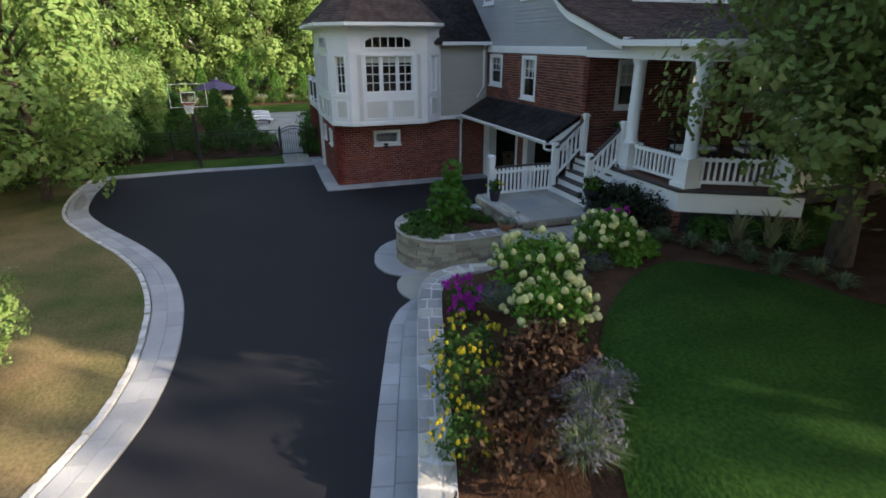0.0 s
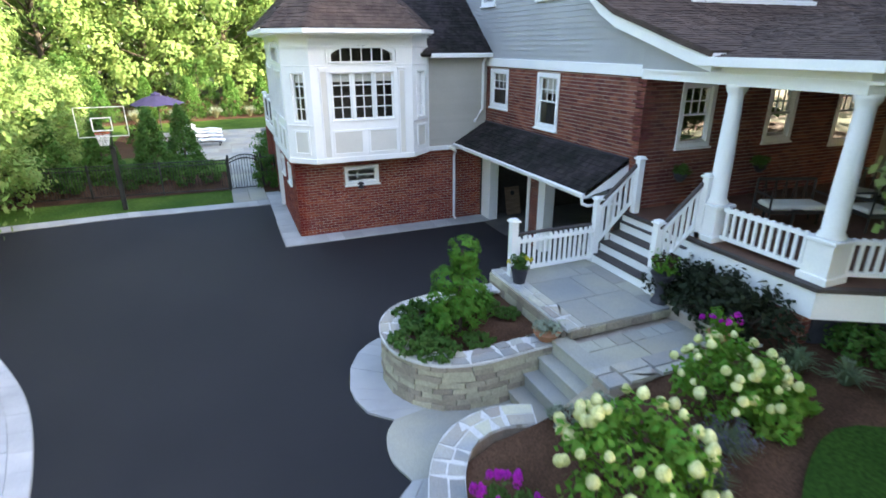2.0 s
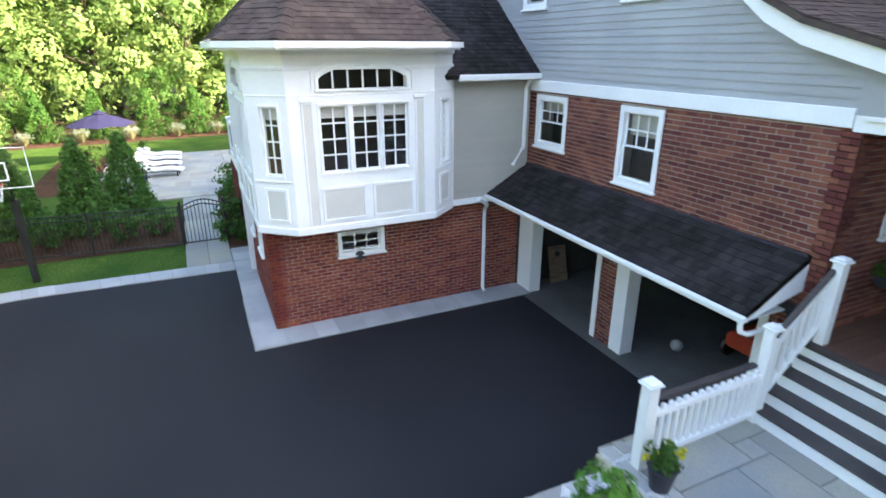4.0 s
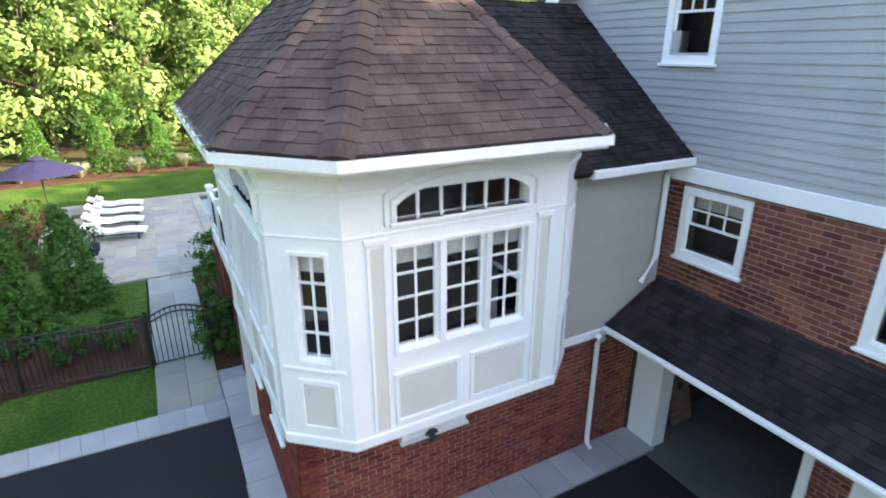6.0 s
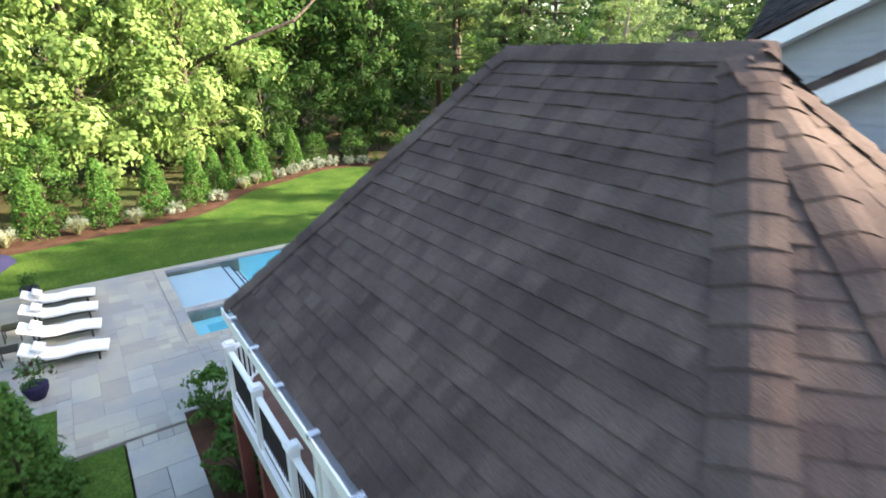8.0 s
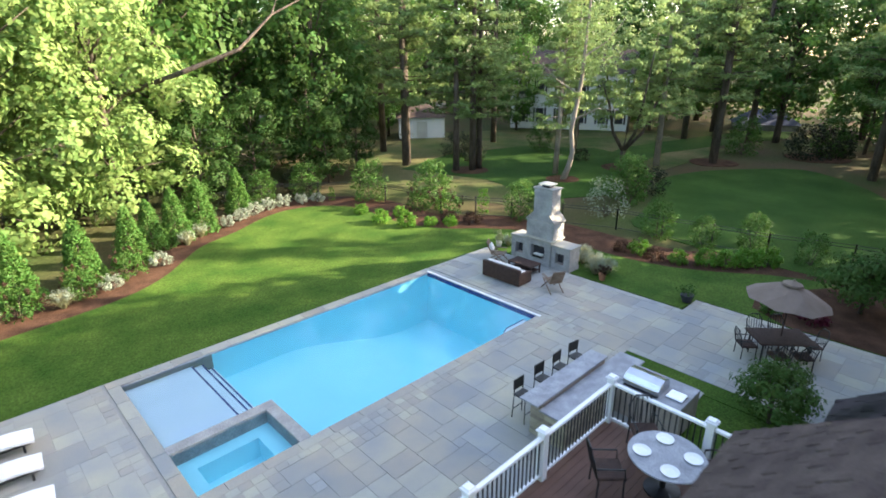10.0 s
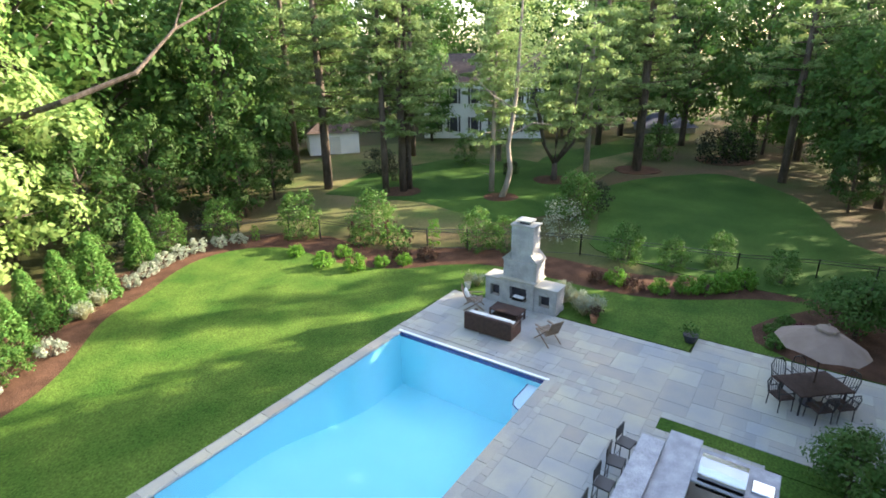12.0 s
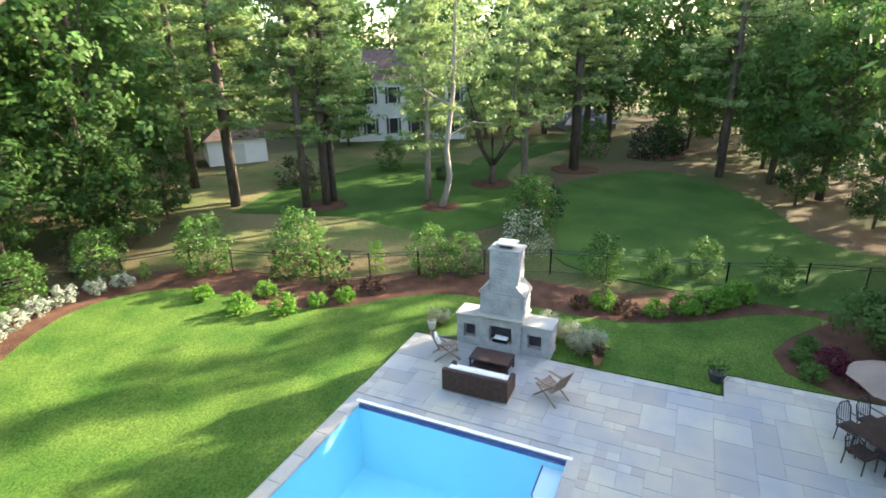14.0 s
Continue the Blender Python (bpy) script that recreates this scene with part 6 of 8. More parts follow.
veneer(37.98, 39.1, 2.6, 4.15, FX + 0.12, 19.5)
for a, b, s in ((37.66, 38.02, 1), (39.08, 39.48, -1)):
    lo, hi = (2.6, 2.95) if s > 0 else (2.95, 2.6)
    vs = [(x, y, z) for x in (FX - 0.02, 19.65) for y, z in ((a, lo), (b, hi), (b, hi + 0.06), (a, lo + 0.06))]
    part("shoulder_slab", Geo().add(vs, [(0, 1, 2, 3)[::-1], (4, 5, 6, 7), (0, 1, 5, 4), (1, 2, 6, 5), (2, 3, 7, 6), (3, 0, 4, 7)]), BLUESTONE, fp)
    part("shoulder", Geo().add([(x, y, z) for x in (FX + 0.06, 19.55) for y, z in ((a + 0.02, 2.55), (b, 2.55), (b, hi - 0.01), (a + 0.02, lo - 0.01))], [(0, 1, 2, 3)[::-1], (4, 5, 6, 7), (0, 1, 5, 4), (1, 2, 6, 5), (2, 3, 7, 6), (3, 0, 4, 7)]), LEDGE, fp)
part("chimney_cap", Geo().box((FX + 0.06, 37.92, 4.15), (19.56, 39.16, 4.22), None, 0.012), BLUESTONE, fp)
part("flue", Geo().box((18.95, 38.3, 4.22), (19.3, 38.78, 4.34)), DARKPOT, fp)
part("cowl", Geo().box((18.82, 38.16, 4.34), (19.42, 38.92, 4.41), None, 0.02), CAPSTONE, fp, "pale stone cowl on the flue")
lg = thing("log_grate", "Black iron grate with pale split logs in the fireplace", "log grate", m=HEARTH @ pose(FX + 0.0, 38.55, 0.85))
part("grate", Geo().box((-0.15, -0.3, 0.03), (0.15, 0.3, 0.06)).box((-0.15, -0.3, 0), (-0.12, 0.3, 0.12)), BLACK, lg)
for k in range(3):
    part("log", Geo().tube([(-0.08 + 0.08 * k, -0.26, 0.11), (-0.06 + 0.08 * k, 0.26, 0.12)], 0.05, 8), CUSHION, lg)
# furniture round it
sofa = thing("outdoor_sofa", "Dark wicker outdoor sofa with pale cushions, seen from behind", "sofa", m=pose(17.68, 38.58, TZ, 0, 0, 1) @ Matrix.Diagonal((0.95, 0.86, 0.95, 1)))
part("base", Geo().box((-0.4, -1.1, 0.05), (0.45, 1.1, 0.34), None, 0.02), WICKER, sofa)
part("backrest", Geo().box((-0.45, -1.15, 0.05), (-0.3, 1.15, 0.8), None, 0.03), WICKER, sofa)
for y in (-1.15, 1.0):
    part("arm", Geo().box((-0.42, y, 0.05), (0.45, y + 0.15, 0.6), None, 0.03), WICKER, sofa)
for y in (-0.98, 0.01):
    part("seat_cushion", Geo().box((-0.28, y, 0.34), (0.45, y + 0.97, 0.48), None, 0.03), CUSHION, sofa)
    part("back_cushion", Geo().box((-0.32, y, 0.48), (-0.12, y + 0.97, 0.83), None, 0.04), CUSHION, sofa)
table = thing("coffee_table", "Low dark wicker coffee table before the fireplace", "coffee table", m=pose(18.95, 38.62, TZ, 0, 0, 0))
part("top", Geo().box((-0.36, -0.65, 0.38), (0.36, 0.65, 0.44), None, 0.012), WICKER, table)
part("shelf", Geo().box((-0.3, -0.58, 0.12), (0.3, 0.58, 0.15)), WICKER, table)
for x in (-0.32, 0.32):
    for y in (-0.6, 0.6):
        part("leg", Geo().box((x - 0.03, y - 0.03, 0), (x + 0.03, y + 0.03, 0.38)), WICKER, table)


def slat_chair(m, cushion):
    t = thing("garden_chair", "Weathered teak folding garden chair" + (" with a pale cushion" if cushion else " with a slatted back"), "chair", "chairs at the fireplace", m)
    for y in (-0.28, 0.28):
        part("front_leg", Geo().tube([(0.4, y, 0), (-0.3, y, 0.62)], 0.025, 6), TEAK, t)
        part("back_leg", Geo().tube([(-0.45, y, 0), (0.32, y, 0.46)], 0.025, 6), TEAK, t)
        part("arm", Geo().box((-0.32, y - 0.04, 0.58), (0.36, y + 0.04, 0.61), None, 0.008), TEAK, t)
    for k in range(6):
        part("seat_slat", Geo().box((-0.25 + 0.1 * k, -0.26, 0.36 + 0.012 * k), (-0.17 + 0.1 * k, 0.26, 0.38 + 0.012 * k)), TEAK, t)
    for k in range(7):
        y = -0.24 + 0.08 * k
        part("back_slat", Geo().box((-0.012, y - 0.03, 0), (0.012, y + 0.03, 0.66), Matrix.Translation((-0.27, 0, 0.38)) @ pose(0, 0, 0, 0, -24, 0)), TEAK, t)
    if cushion:
        part("cushion", Geo().box((0.0, -0.2, 0.1), (0.1, 0.2, 0.46), Matrix.Translation((-0.25, 0, 0.4)) @ pose(0, 0, 0, 0, -24, 0), 0.03), CUSHION, t)
    return t


slat_chair(pose(19.05, 40.2, TZ, 0, 0, -60), True)
slat_chair(pose(18.15, 36.55, TZ, 0, 0, 62), False)


# ---- bar, grill and stools ----
bar = thing("stone_bar", "Stone outdoor bar with two grey stone tops", "outdoor bar")
part("base", Geo().box((10.45, 31.46, TZ), (13.4, 31.75, 1.5)), MORTAR, bar)
stone_courses([(13.42, 31.78), (10.42, 31.78)], TZ, 1.5, 0.05, bar, LEDGE, 0.12, 0.4, 51)
stone_courses([(10.42, 31.78), (10.42, 30.72)], TZ, 1.34, 0.05, bar, FIELDSTONE, 0.12, 0.4, 52)
part("base", Geo().box((10.45, 30.75, TZ), (14.2, 31.2, 1.34)).box((12.75, 29.0, TZ), (13.9, 30.75, 1.34)), MORTAR, bar)
stone_courses([(10.42, 30.72), (12.75, 30.72)], TZ, 1.34, 0.05, bar, FIELDSTONE, 0.12, 0.4, 53)
SLATE = hue_vary(mat("grey_granite", (0.22, 0.23, 0.25), (0.36, 0.37, 0.39), 0.35, 3, 40, 0.1, grain=0.3), 0.02)
part("bar_top", Geo().box((10.2, 31.42, 1.5), (13.5, 31.98, 1.56), None, 0.012), SLATE, bar, "polished grey granite top")
part("worktop", Geo().box((10.3, 30.68, 1.34), (14.25, 31.44, 1.4), None, 0.012), SLATE, bar)
part("worktop", Geo().box((12.7, 29.0, 1.34), (13.95, 30.68, 1.4), None, 0.012), SLATE, bar)
grill = thing("gas_grill", "Stainless steel gas grill with a closed hood on the stone counter", "grill", m=pose(13.15, 30.1, 1.4))
g = Geo()
prof = [(-0.33, 0.0), (-0.33, 0.16), (-0.24, 0.3), (0.0, 0.36), (0.25, 0.3), (0.33, 0.12), (0.33, 0.0)]
vs = [(x, y, z) for y in (-0.48, 0.48) for x, z in prof]
g.add(vs, [tuple(range(7)), tuple(range(13, 6, -1))] + [(i, 7 + i, 8 + i, i + 1) for i in range(6)])
part("hood", g, STEEL, grill)
part("handle", Geo().tube([(-0.37, -0.4, 0.17), (-0.37, 0.4, 0.17)], 0.018), STEEL, grill)
part("control_panel", Geo().box((-0.4, -0.48, -0.18), (-0.3, 0.48, 0.0), None, 0.01), STEEL, grill)
for k in range(4):
    part("knob", Geo().lathe([(0.03, 0), (0.03, 0.03), (0.02, 0.04)], 10, Matrix.Translation((-0.4, -0.36 + 0.24 * k, -0.09)) @ pose(0, 0, 0, 0, -90, 0)), BLACK, grill)
side = thing("side_burner", "Square stainless steel side burner lid on the counter", "burner", m=pose(13.2, 29.3, 1.4))
part("lid", Geo().box((-0.2, -0.22, 0), (0.2, 0.22, 0.06), None, 0.015), STEEL, side)


def stool():
    t = thing("bar_stool", "Black metal bar stool with a low back", "bar stool", "stools at the bar")
    part("seat", Geo().box((-0.2, -0.2, 0.7), (0.2, 0.2, 0.75), None, 0.012), BLACK, t)
    part("backrest", Geo().box((-0.2, 0.17, 0.85), (0.2, 0.2, 1.16), None, 0.008), BLACK, t)
    for x in (-0.18, 0.18):
        for y in (-0.18, 0.18):
            part("leg", Geo().tube([(x * 1.15, y * 1.15, 0), (x, y, 0.72)], 0.014, 6), BLACK, t)
        part("upright", Geo().box((x - 0.012, 0.17, 0.74), (x + 0.012, 0.19, 1.0)), BLACK, t)
    part("foot_ring", Geo().box((-0.2, -0.21, 0.26), (0.2, -0.19, 0.28)).box((-0.2, 0.19, 0.26), (0.2, 0.21, 0.28)), BLACK, t)
    return t


s = stool()
s.matrix_basis = pose(10.75, 32.25, TZ)
for x in (11.7, 12.55, 13.35):
    copy_thing(s, pose(x, 32.3, TZ, 0, 0, random.uniform(-8, 8)))

# ---- dining set ----
dt = thing("dining_table", "Dark rectangular outdoor dining table under a tan parasol", "table", m=pose(18.9, 28.5, TZ, 0, 0, -48))
part("top", Geo().box((-0.85, -0.55, 0.68), (0.85, 0.55, 0.73), None, 0.015), WICKER, dt)
for x in (-0.7, 0.7):
    for y in (-0.42, 0.42):
        part("leg", Geo().tube([(x, y, 0), (x, y, 0.68)], 0.03), BLACK, dt)
parasol("parasol", 18.95, 28.5, TZ, 1.2, 2.5, TAN, "Open tan parasol over the dining table", 4)


def dining_chair():
    t = thing("dining_chair", "Dark metal outdoor armchair with a brown seat", "chair", "chairs at the dining table")
    part("seat", Geo().box((-0.25, -0.25, 0.4), (0.25, 0.25, 0.46), None, 0.02), WICKER, t)
    g = Geo()
    g.tube([(-0.22, 0.24, 0.44), (-0.24, 0.32, 0.8), (-0.12, 0.36, 0.98), (0.12, 0.36, 0.98), (0.24, 0.32, 0.8), (0.22, 0.24, 0.44)], 0.018, 6)
    part("back_frame", g, BLACK, t)
    for k in range(5):
        x = -0.16 + 0.08 * k
        part("back_bar", Geo().tube([(x, 0.26, 0.46), (x, 0.35, 0.97)], 0.009, 5), BLACK, t)
    for x in (-0.24, 0.24):
        part("arm", Geo().tube([(x, 0.28, 0.64), (x, -0.2, 0.63), (x, -0.22, 0.4)], 0.016, 6), BLACK, t)
        for y in (-0.22, 0.22):
            part("leg", Geo().tube([(x, y, 0), (x * 0.95, y * 0.95, 0.42)], 0.016, 6), BLACK, t)
    return t


c = dining_chair()
spots = [(-0.98, 0, 90), (0.98, 0, -90), (-0.34, -0.7, 180), (0.34, -0.7, 180), (-0.34, 0.7, 0), (0.34, 0.7, 0)]
for k, (x, y, a) in enumerate(spots):
    m = pose(18.9, 28.5, TZ, 0, 0, -48) @ pose(x, y, 0, 0, 0, a)
    if k == 0:
        c.matrix_basis = m
    else:
        copy_thing(c, m)

# ---- raised deck ----
DZ = 2.65
DK = [(2.9, 24.42), (2.9, 28.75), (3.7, 29.4), (9.66, 29.4), (9.66, 24.42)]
deck = thing("deck", "Raised brown deck with white rails and black balusters", "deck")
part("frame", Geo().prism(DK[::-1], DZ - 0.3, DZ - 0.03), WHITE, deck)
for k in range(36):
    y = 24.44 + 0.14 * k
    x0 = 2.97 if y < 28.7 else 2.97 + (y - 28.7) * 1.15
    part("board", Geo().box((x0, y, DZ - 0.03), (9.64, min(y + 0.134, 29.38), DZ)), DECKING, deck)
for x, y in ((2.98, 24.6), (2.98, 25.7), (2.98, 27.2), (2.98, 28.7), (5.5, 29.3), (7.35, 29.3), (9.6, 29.3), (9.6, 27.4), (9.6, 25.98)):
    newel(x, y, DZ - 0.3, DZ + 1.0, deck, 0.07)
    part("stilt", Geo().box((x - 0.1, y - 0.1, 0.3), (x + 0.1, y + 0.1, DZ - 0.3)), OLDBRICK, deck)
rails = [((2.98, 24.6), (2.98, 25.7)), ((2.98, 25.7), (2.98, 27.2)), ((2.98, 27.2), (2.98, 28.7)), ((2.98, 28.7), (3.72, 29.3)), ((3.72, 29.3), (5.5, 29.3)), ((5.5, 29.3), (7.35, 29.3)), ((7.35, 29.3), (9.6, 29.3)), ((9.6, 29.3), (9.6, 27.4)), ((9.6, 27.4), (9.6, 25.98))]
for a, b in rails:
    va, vb = Vector((*a, 0)), Vector((*b, 0))
    m = basis((a[0], a[1], DZ), vb - va, Vector(((vb - va).y, -(vb - va).x, 0)))
    run = (vb - va).length
    part("top_rail", Geo().box((0.07, -0.045, 0.86), (run - 0.07, 0.045, 0.92), m, 0.012), WHITE, deck)
    part("bottom_rail", Geo().box((0.07, -0.03, 0.08), (run - 0.07, 0.03, 0.13), m, 0.008), WHITE, deck)
    for k in range(int(run / 0.11)):
        u = 0.1 + 0.11 * k
        part("baluster", Geo().box((u - 0.01, -0.01, 0.13), (u + 0.01, 0.01, 0.86), m), BLACK, deck, "")
gt = thing("patio_table", "Round glass-topped patio table laid with white plates", "table", m=pose(8.6, 27.7, DZ))
part("top", Geo().lathe([(0.62, 0.70), (0.63, 0.715), (0.62, 0.73)], 32), SLATE, gt)
part("leg", Geo().lathe([(0.3, 0), (0.3, 0.03), (0.05, 0.08), (0.05, 0.7)], 16), BLACK, gt)
for a in (30, 120, 210, 300):
    pl = thing("plate", "White round dinner plate on the patio table", "plate", "plates on the table", pose(8.6 + 0.4 * math.cos(radians(a)), 27.7 + 0.4 * math.sin(radians(a)), DZ + 0.73))
    part("dish", Geo().lathe([(0.09, 0), (0.15, 0.02), (0.15, 0.026), (0.08, 0.01)], 20), WHITE, pl)
for a in (45, 135, 225, 315):
    copy_thing(c, pose(8.6 + 0.95 * math.cos(radians(a)), 27.7 + 0.95 * math.sin(radians(a)), DZ, 0, 0, a - 90))

# ---- porch and garage things ----
def porch_seat(m, wide, name, label, cat):
    t = thing(name, label, cat, "porch seats", m)
    h = wide / 2
    part("seat_frame", Geo().box((-h, -0.3, 0.3), (h, 0.3, 0.36)), BLACK, t)
    part("cushion", Geo().box((-h + 0.05, -0.28, 0.36), (h - 0.05, 0.24, 0.46), None, 0.03), CUSHION, t)
    part("lower_rail", Geo().box((-h, 0.27, 0.36), (h, 0.31, 0.42)), BLACK, t)
    part("top_rail", Geo().box((-h, 0.27, 0.82), (h, 0.31, 0.88), None, 0.01), BLACK, t)
    n = int(wide / 0.1)
    for k in range(n + 1):
        x = -h + 0.02 + (wide - 0.04) * k / n
        part("back_bar", Geo().tube([(x, 0.29, 0.4), (x + (0.05 if k % 2 else -0.05) * (k not in (0, n)), 0.29, 0.84)], 0.012, 5), BLACK, t)
    for x in (-h, h):
        part("arm", Geo().tube([(x, 0.28, 0.62), (x, -0.26, 0.62), (x, -0.28, 0.0)], 0.022, 6), BLACK, t)
        part("back_leg", Geo().tube([(x, 0.28, 0.0), (x, 0.29, 0.85)], 0.022, 6), BLACK, t)
    return t


porch_seat(pose(11.15, 11.52, PZ, 0, 0, -22), 1.15, "loveseat", "Black metal loveseat with a white cushion on the porch", "loveseat")
porch_seat(pose(12.3, 10.75, PZ, 0, 0, -110), 0.62, "armchair", "Black slatted porch armchair with a pale cushion", "armchair")
porch_seat(pose(13.4, 11.6, PZ, 0, 0, -80), 0.62, "armchair", "Black slatted porch armchair with a pale cushion", "armchair")
pt = thing("porch_table", "Low black slatted porch table", "table", m=pose(11.3, 11.6, PZ))
for k in range(7):
    part("slat", Geo().box((-0.4, -0.35 + 0.1 * k, 0.36), (0.4, -0.27 + 0.1 * k, 0.39)), BLACK, pt)
for x in (-0.36, 0.36):
    for y in (-0.3, 0.3):
        part("leg", Geo().box((x - 0.02, y - 0.02, 0), (x + 0.02, y + 0.02, 0.36)), BLACK, pt)
corn = thing("cornhole_board", "Pale wooden cornhole board leaning in the garage", "game board", m=pose(10.05, 20.3, 0.01, 0, 0, 90) @ pose(0, 0, 0, 0, 14, 0))
part("board", Geo().box((-0.04, -0.27, 0), (0.0, 0.27, 0.95), None, 0.005), TEAK, corn)
part("hole", Geo().lathe([(0.08, 0), (0.08, 0.003)], 16, Matrix.Translation((-0.042, 0, 0.74)) @ pose(0, 0, 0, 0, -90, 0)), BLACK, corn)
mow = thing("ride_on_mower", "Dark red lawn machine parked in the garage shade", "mower", m=pose(11.3, 15.6, 0.01))
part("body", Geo().box((-0.5, -0.3, 0.25), (0.4, 0.3, 0.6), None, 0.06), RIM, mow)
for x in (-0.35, 0.3):
    for y in (-0.34, 0.34):
        part("wheel", Geo().lathe([(0.2, -0.06), (0.22, 0), (0.2, 0.06)], 16, Matrix.Translation((x, y, 0.21)) @ pose(0, 0, 0, 90)), BLACK, mow)
bin_ = thing("storage_bag", "Pale crumpled bag on the garage floor", "bag", m=pose(10.2, 16.5, 0.01))
part("sack", Geo().lathe([(0.1, 0), (0.13, 0.08), (0.1, 0.16), (0.03, 0.2)], 10), SIDING, bin_)


# ---- plants ----
def leaf_mesh(name, centres, radii, per, size, material, seed, aspect=1.7, flat=1.0, up=0.35, shell=0.55, lean=None):
    """Many small pointed leaves in clumps: arrays of clump centres and radii, leaves per clump, leaf length."""
    r = np.random.RandomState(seed)
    c = np.repeat(np.asarray(centres, float), per, axis=0)
    rad = np.repeat(np.asarray(radii, float), per)
    n = len(c)
    d = r.normal(size=(n, 3))
    d /= np.linalg.norm(d, axis=1)[:, None]
    p = c + d * (rad * (shell + (1 - shell) * r.rand(n)))[:, None] * np.array([1, 1, flat])
    nrm = d * 0.8 + r.normal(size=(n, 3)) * 0.3 + np.array([0, 0, up])
    if lean is not None:
        nrm = np.repeat(np.asarray(lean, float), per, axis=0) * 1.1 + d * 0.4 + r.normal(size=(n, 3)) * 0.28 + np.array([0, 0, up])
    nrm /= np.linalg.norm(nrm, axis=1)[:, None]
    t = np.cross(nrm, r.normal(size=(n, 3)))
    t /= np.linalg.norm(t, axis=1)[:, None]
    b = np.cross(nrm, t)
    s = size * (0.65 + 0.7 * r.rand(n))[:, None]
    half, wide = t * s * 0.5, b * s * 0.5 / aspect
    v = np.stack([p - half, p + wide - half * 0.1, p + half, p - wide - half * 0.1], 1).reshape(-1, 3)
    me = bpy.data.meshes.new(name)
    me.vertices.add(4 * n)
    me.vertices.foreach_set("co", v.ravel())
    me.loops.add(4 * n)
    me.loops.foreach_set("vertex_index", np.arange(4 * n, dtype=np.int32))
    me.polygons.add(n)
    me.polygons.foreach_set("loop_start", np.arange(0, 4 * n, 4, dtype=np.int32))
    me.update(calc_edges=True)
    me.materials.append(material)
    return me


def lobes(rng, n, rx, ry, z0, z1, r0, r1):
    """Big lumps of a crown, spread over an egg."""
    out = []
    for i in range(n):
        a, q = 2.4 * i + rng.uniform(-0.4, 0.4), (i + 0.5) / n
        k = math.sin(math.pi * min(0.97, 0.12 + 0.86 * q)) ** 0.7
        w = rng.uniform(0.45, 0.95)
        out.append((rx * k * w * math.cos(a), ry * k * w * math.sin(a), z0 + (z1 - z0) * q, rng.uniform(r0, r1)))
    return out


def crown_clumps(rng, ls, per, clump):
    cs, rs, ns = [], [], []
    for x, y, z, r in ls:
        for _ in range(per):
            d = Vector((rng.gauss(0, 1), rng.gauss(0, 1), rng.gauss(0.15, 0.8))).normalized()
            q = rng.uniform(0.55, 1.0)
            cs.append((x + d.x * r * q, y + d.y * r * q, z + d.z * r * q * 0.8))
            rs.append(clump * rng.uniform(0.6, 1.4))
            ns.append(tuple(d))
    return cs, rs, ns


def broadleaf(name, label, height, spread, low, seed, material, nl=22, per=26, leaves=16, leaf=0.2, clump=0.4, trunk=0.2, bark=None, lean=(0, 0)):
    rng = random.Random(seed)
    t = thing(name, label, "tree")
    ls = [(x + lean[0], y + lean[1], z, r) for x, y, z, r in lobes(rng, nl, spread, spread, low, height - 0.6, spread * 0.28, spread * 0.5)]
    g = Geo()
    bend = [(0, 0, -0.15), (rng.uniform(-0.1, 0.1), rng.uniform(-0.1, 0.1), height * 0.25), (rng.uniform(-0.3, 0.3), rng.uniform(-0.3, 0.3), height * 0.55), (rng.uniform(-0.3, 0.3), rng.uniform(-0.3, 0.3), height * 0.9)]
    g.tube(bend, [trunk * 1.25, trunk, trunk * 0.65, trunk * 0.15], 10)
    for x, y, z, r in ls:
        z1 = max(0.3, min(z * 0.75, height * 0.7))
        s = Vector((0, 0, z1))
        e = Vector((x, y, z))
        m = s.lerp(e, 0.5) + Vector((rng.uniform(-0.2, 0.2), rng.uniform(-0.2, 0.2), rng.uniform(0, 0.4)))
        g.tube([s, m, e], [trunk * 0.35, trunk * 0.22, trunk * 0.06], 6)
    part("trunk", g, bark or BARK, t, smooth=True)
    cs, rs, ns = crown_clumps(rng, ls, per, clump)
    part("crown", leaf_mesh("crown", cs, rs, leaves, leaf, material, seed, lean=ns), None, t)
    return t


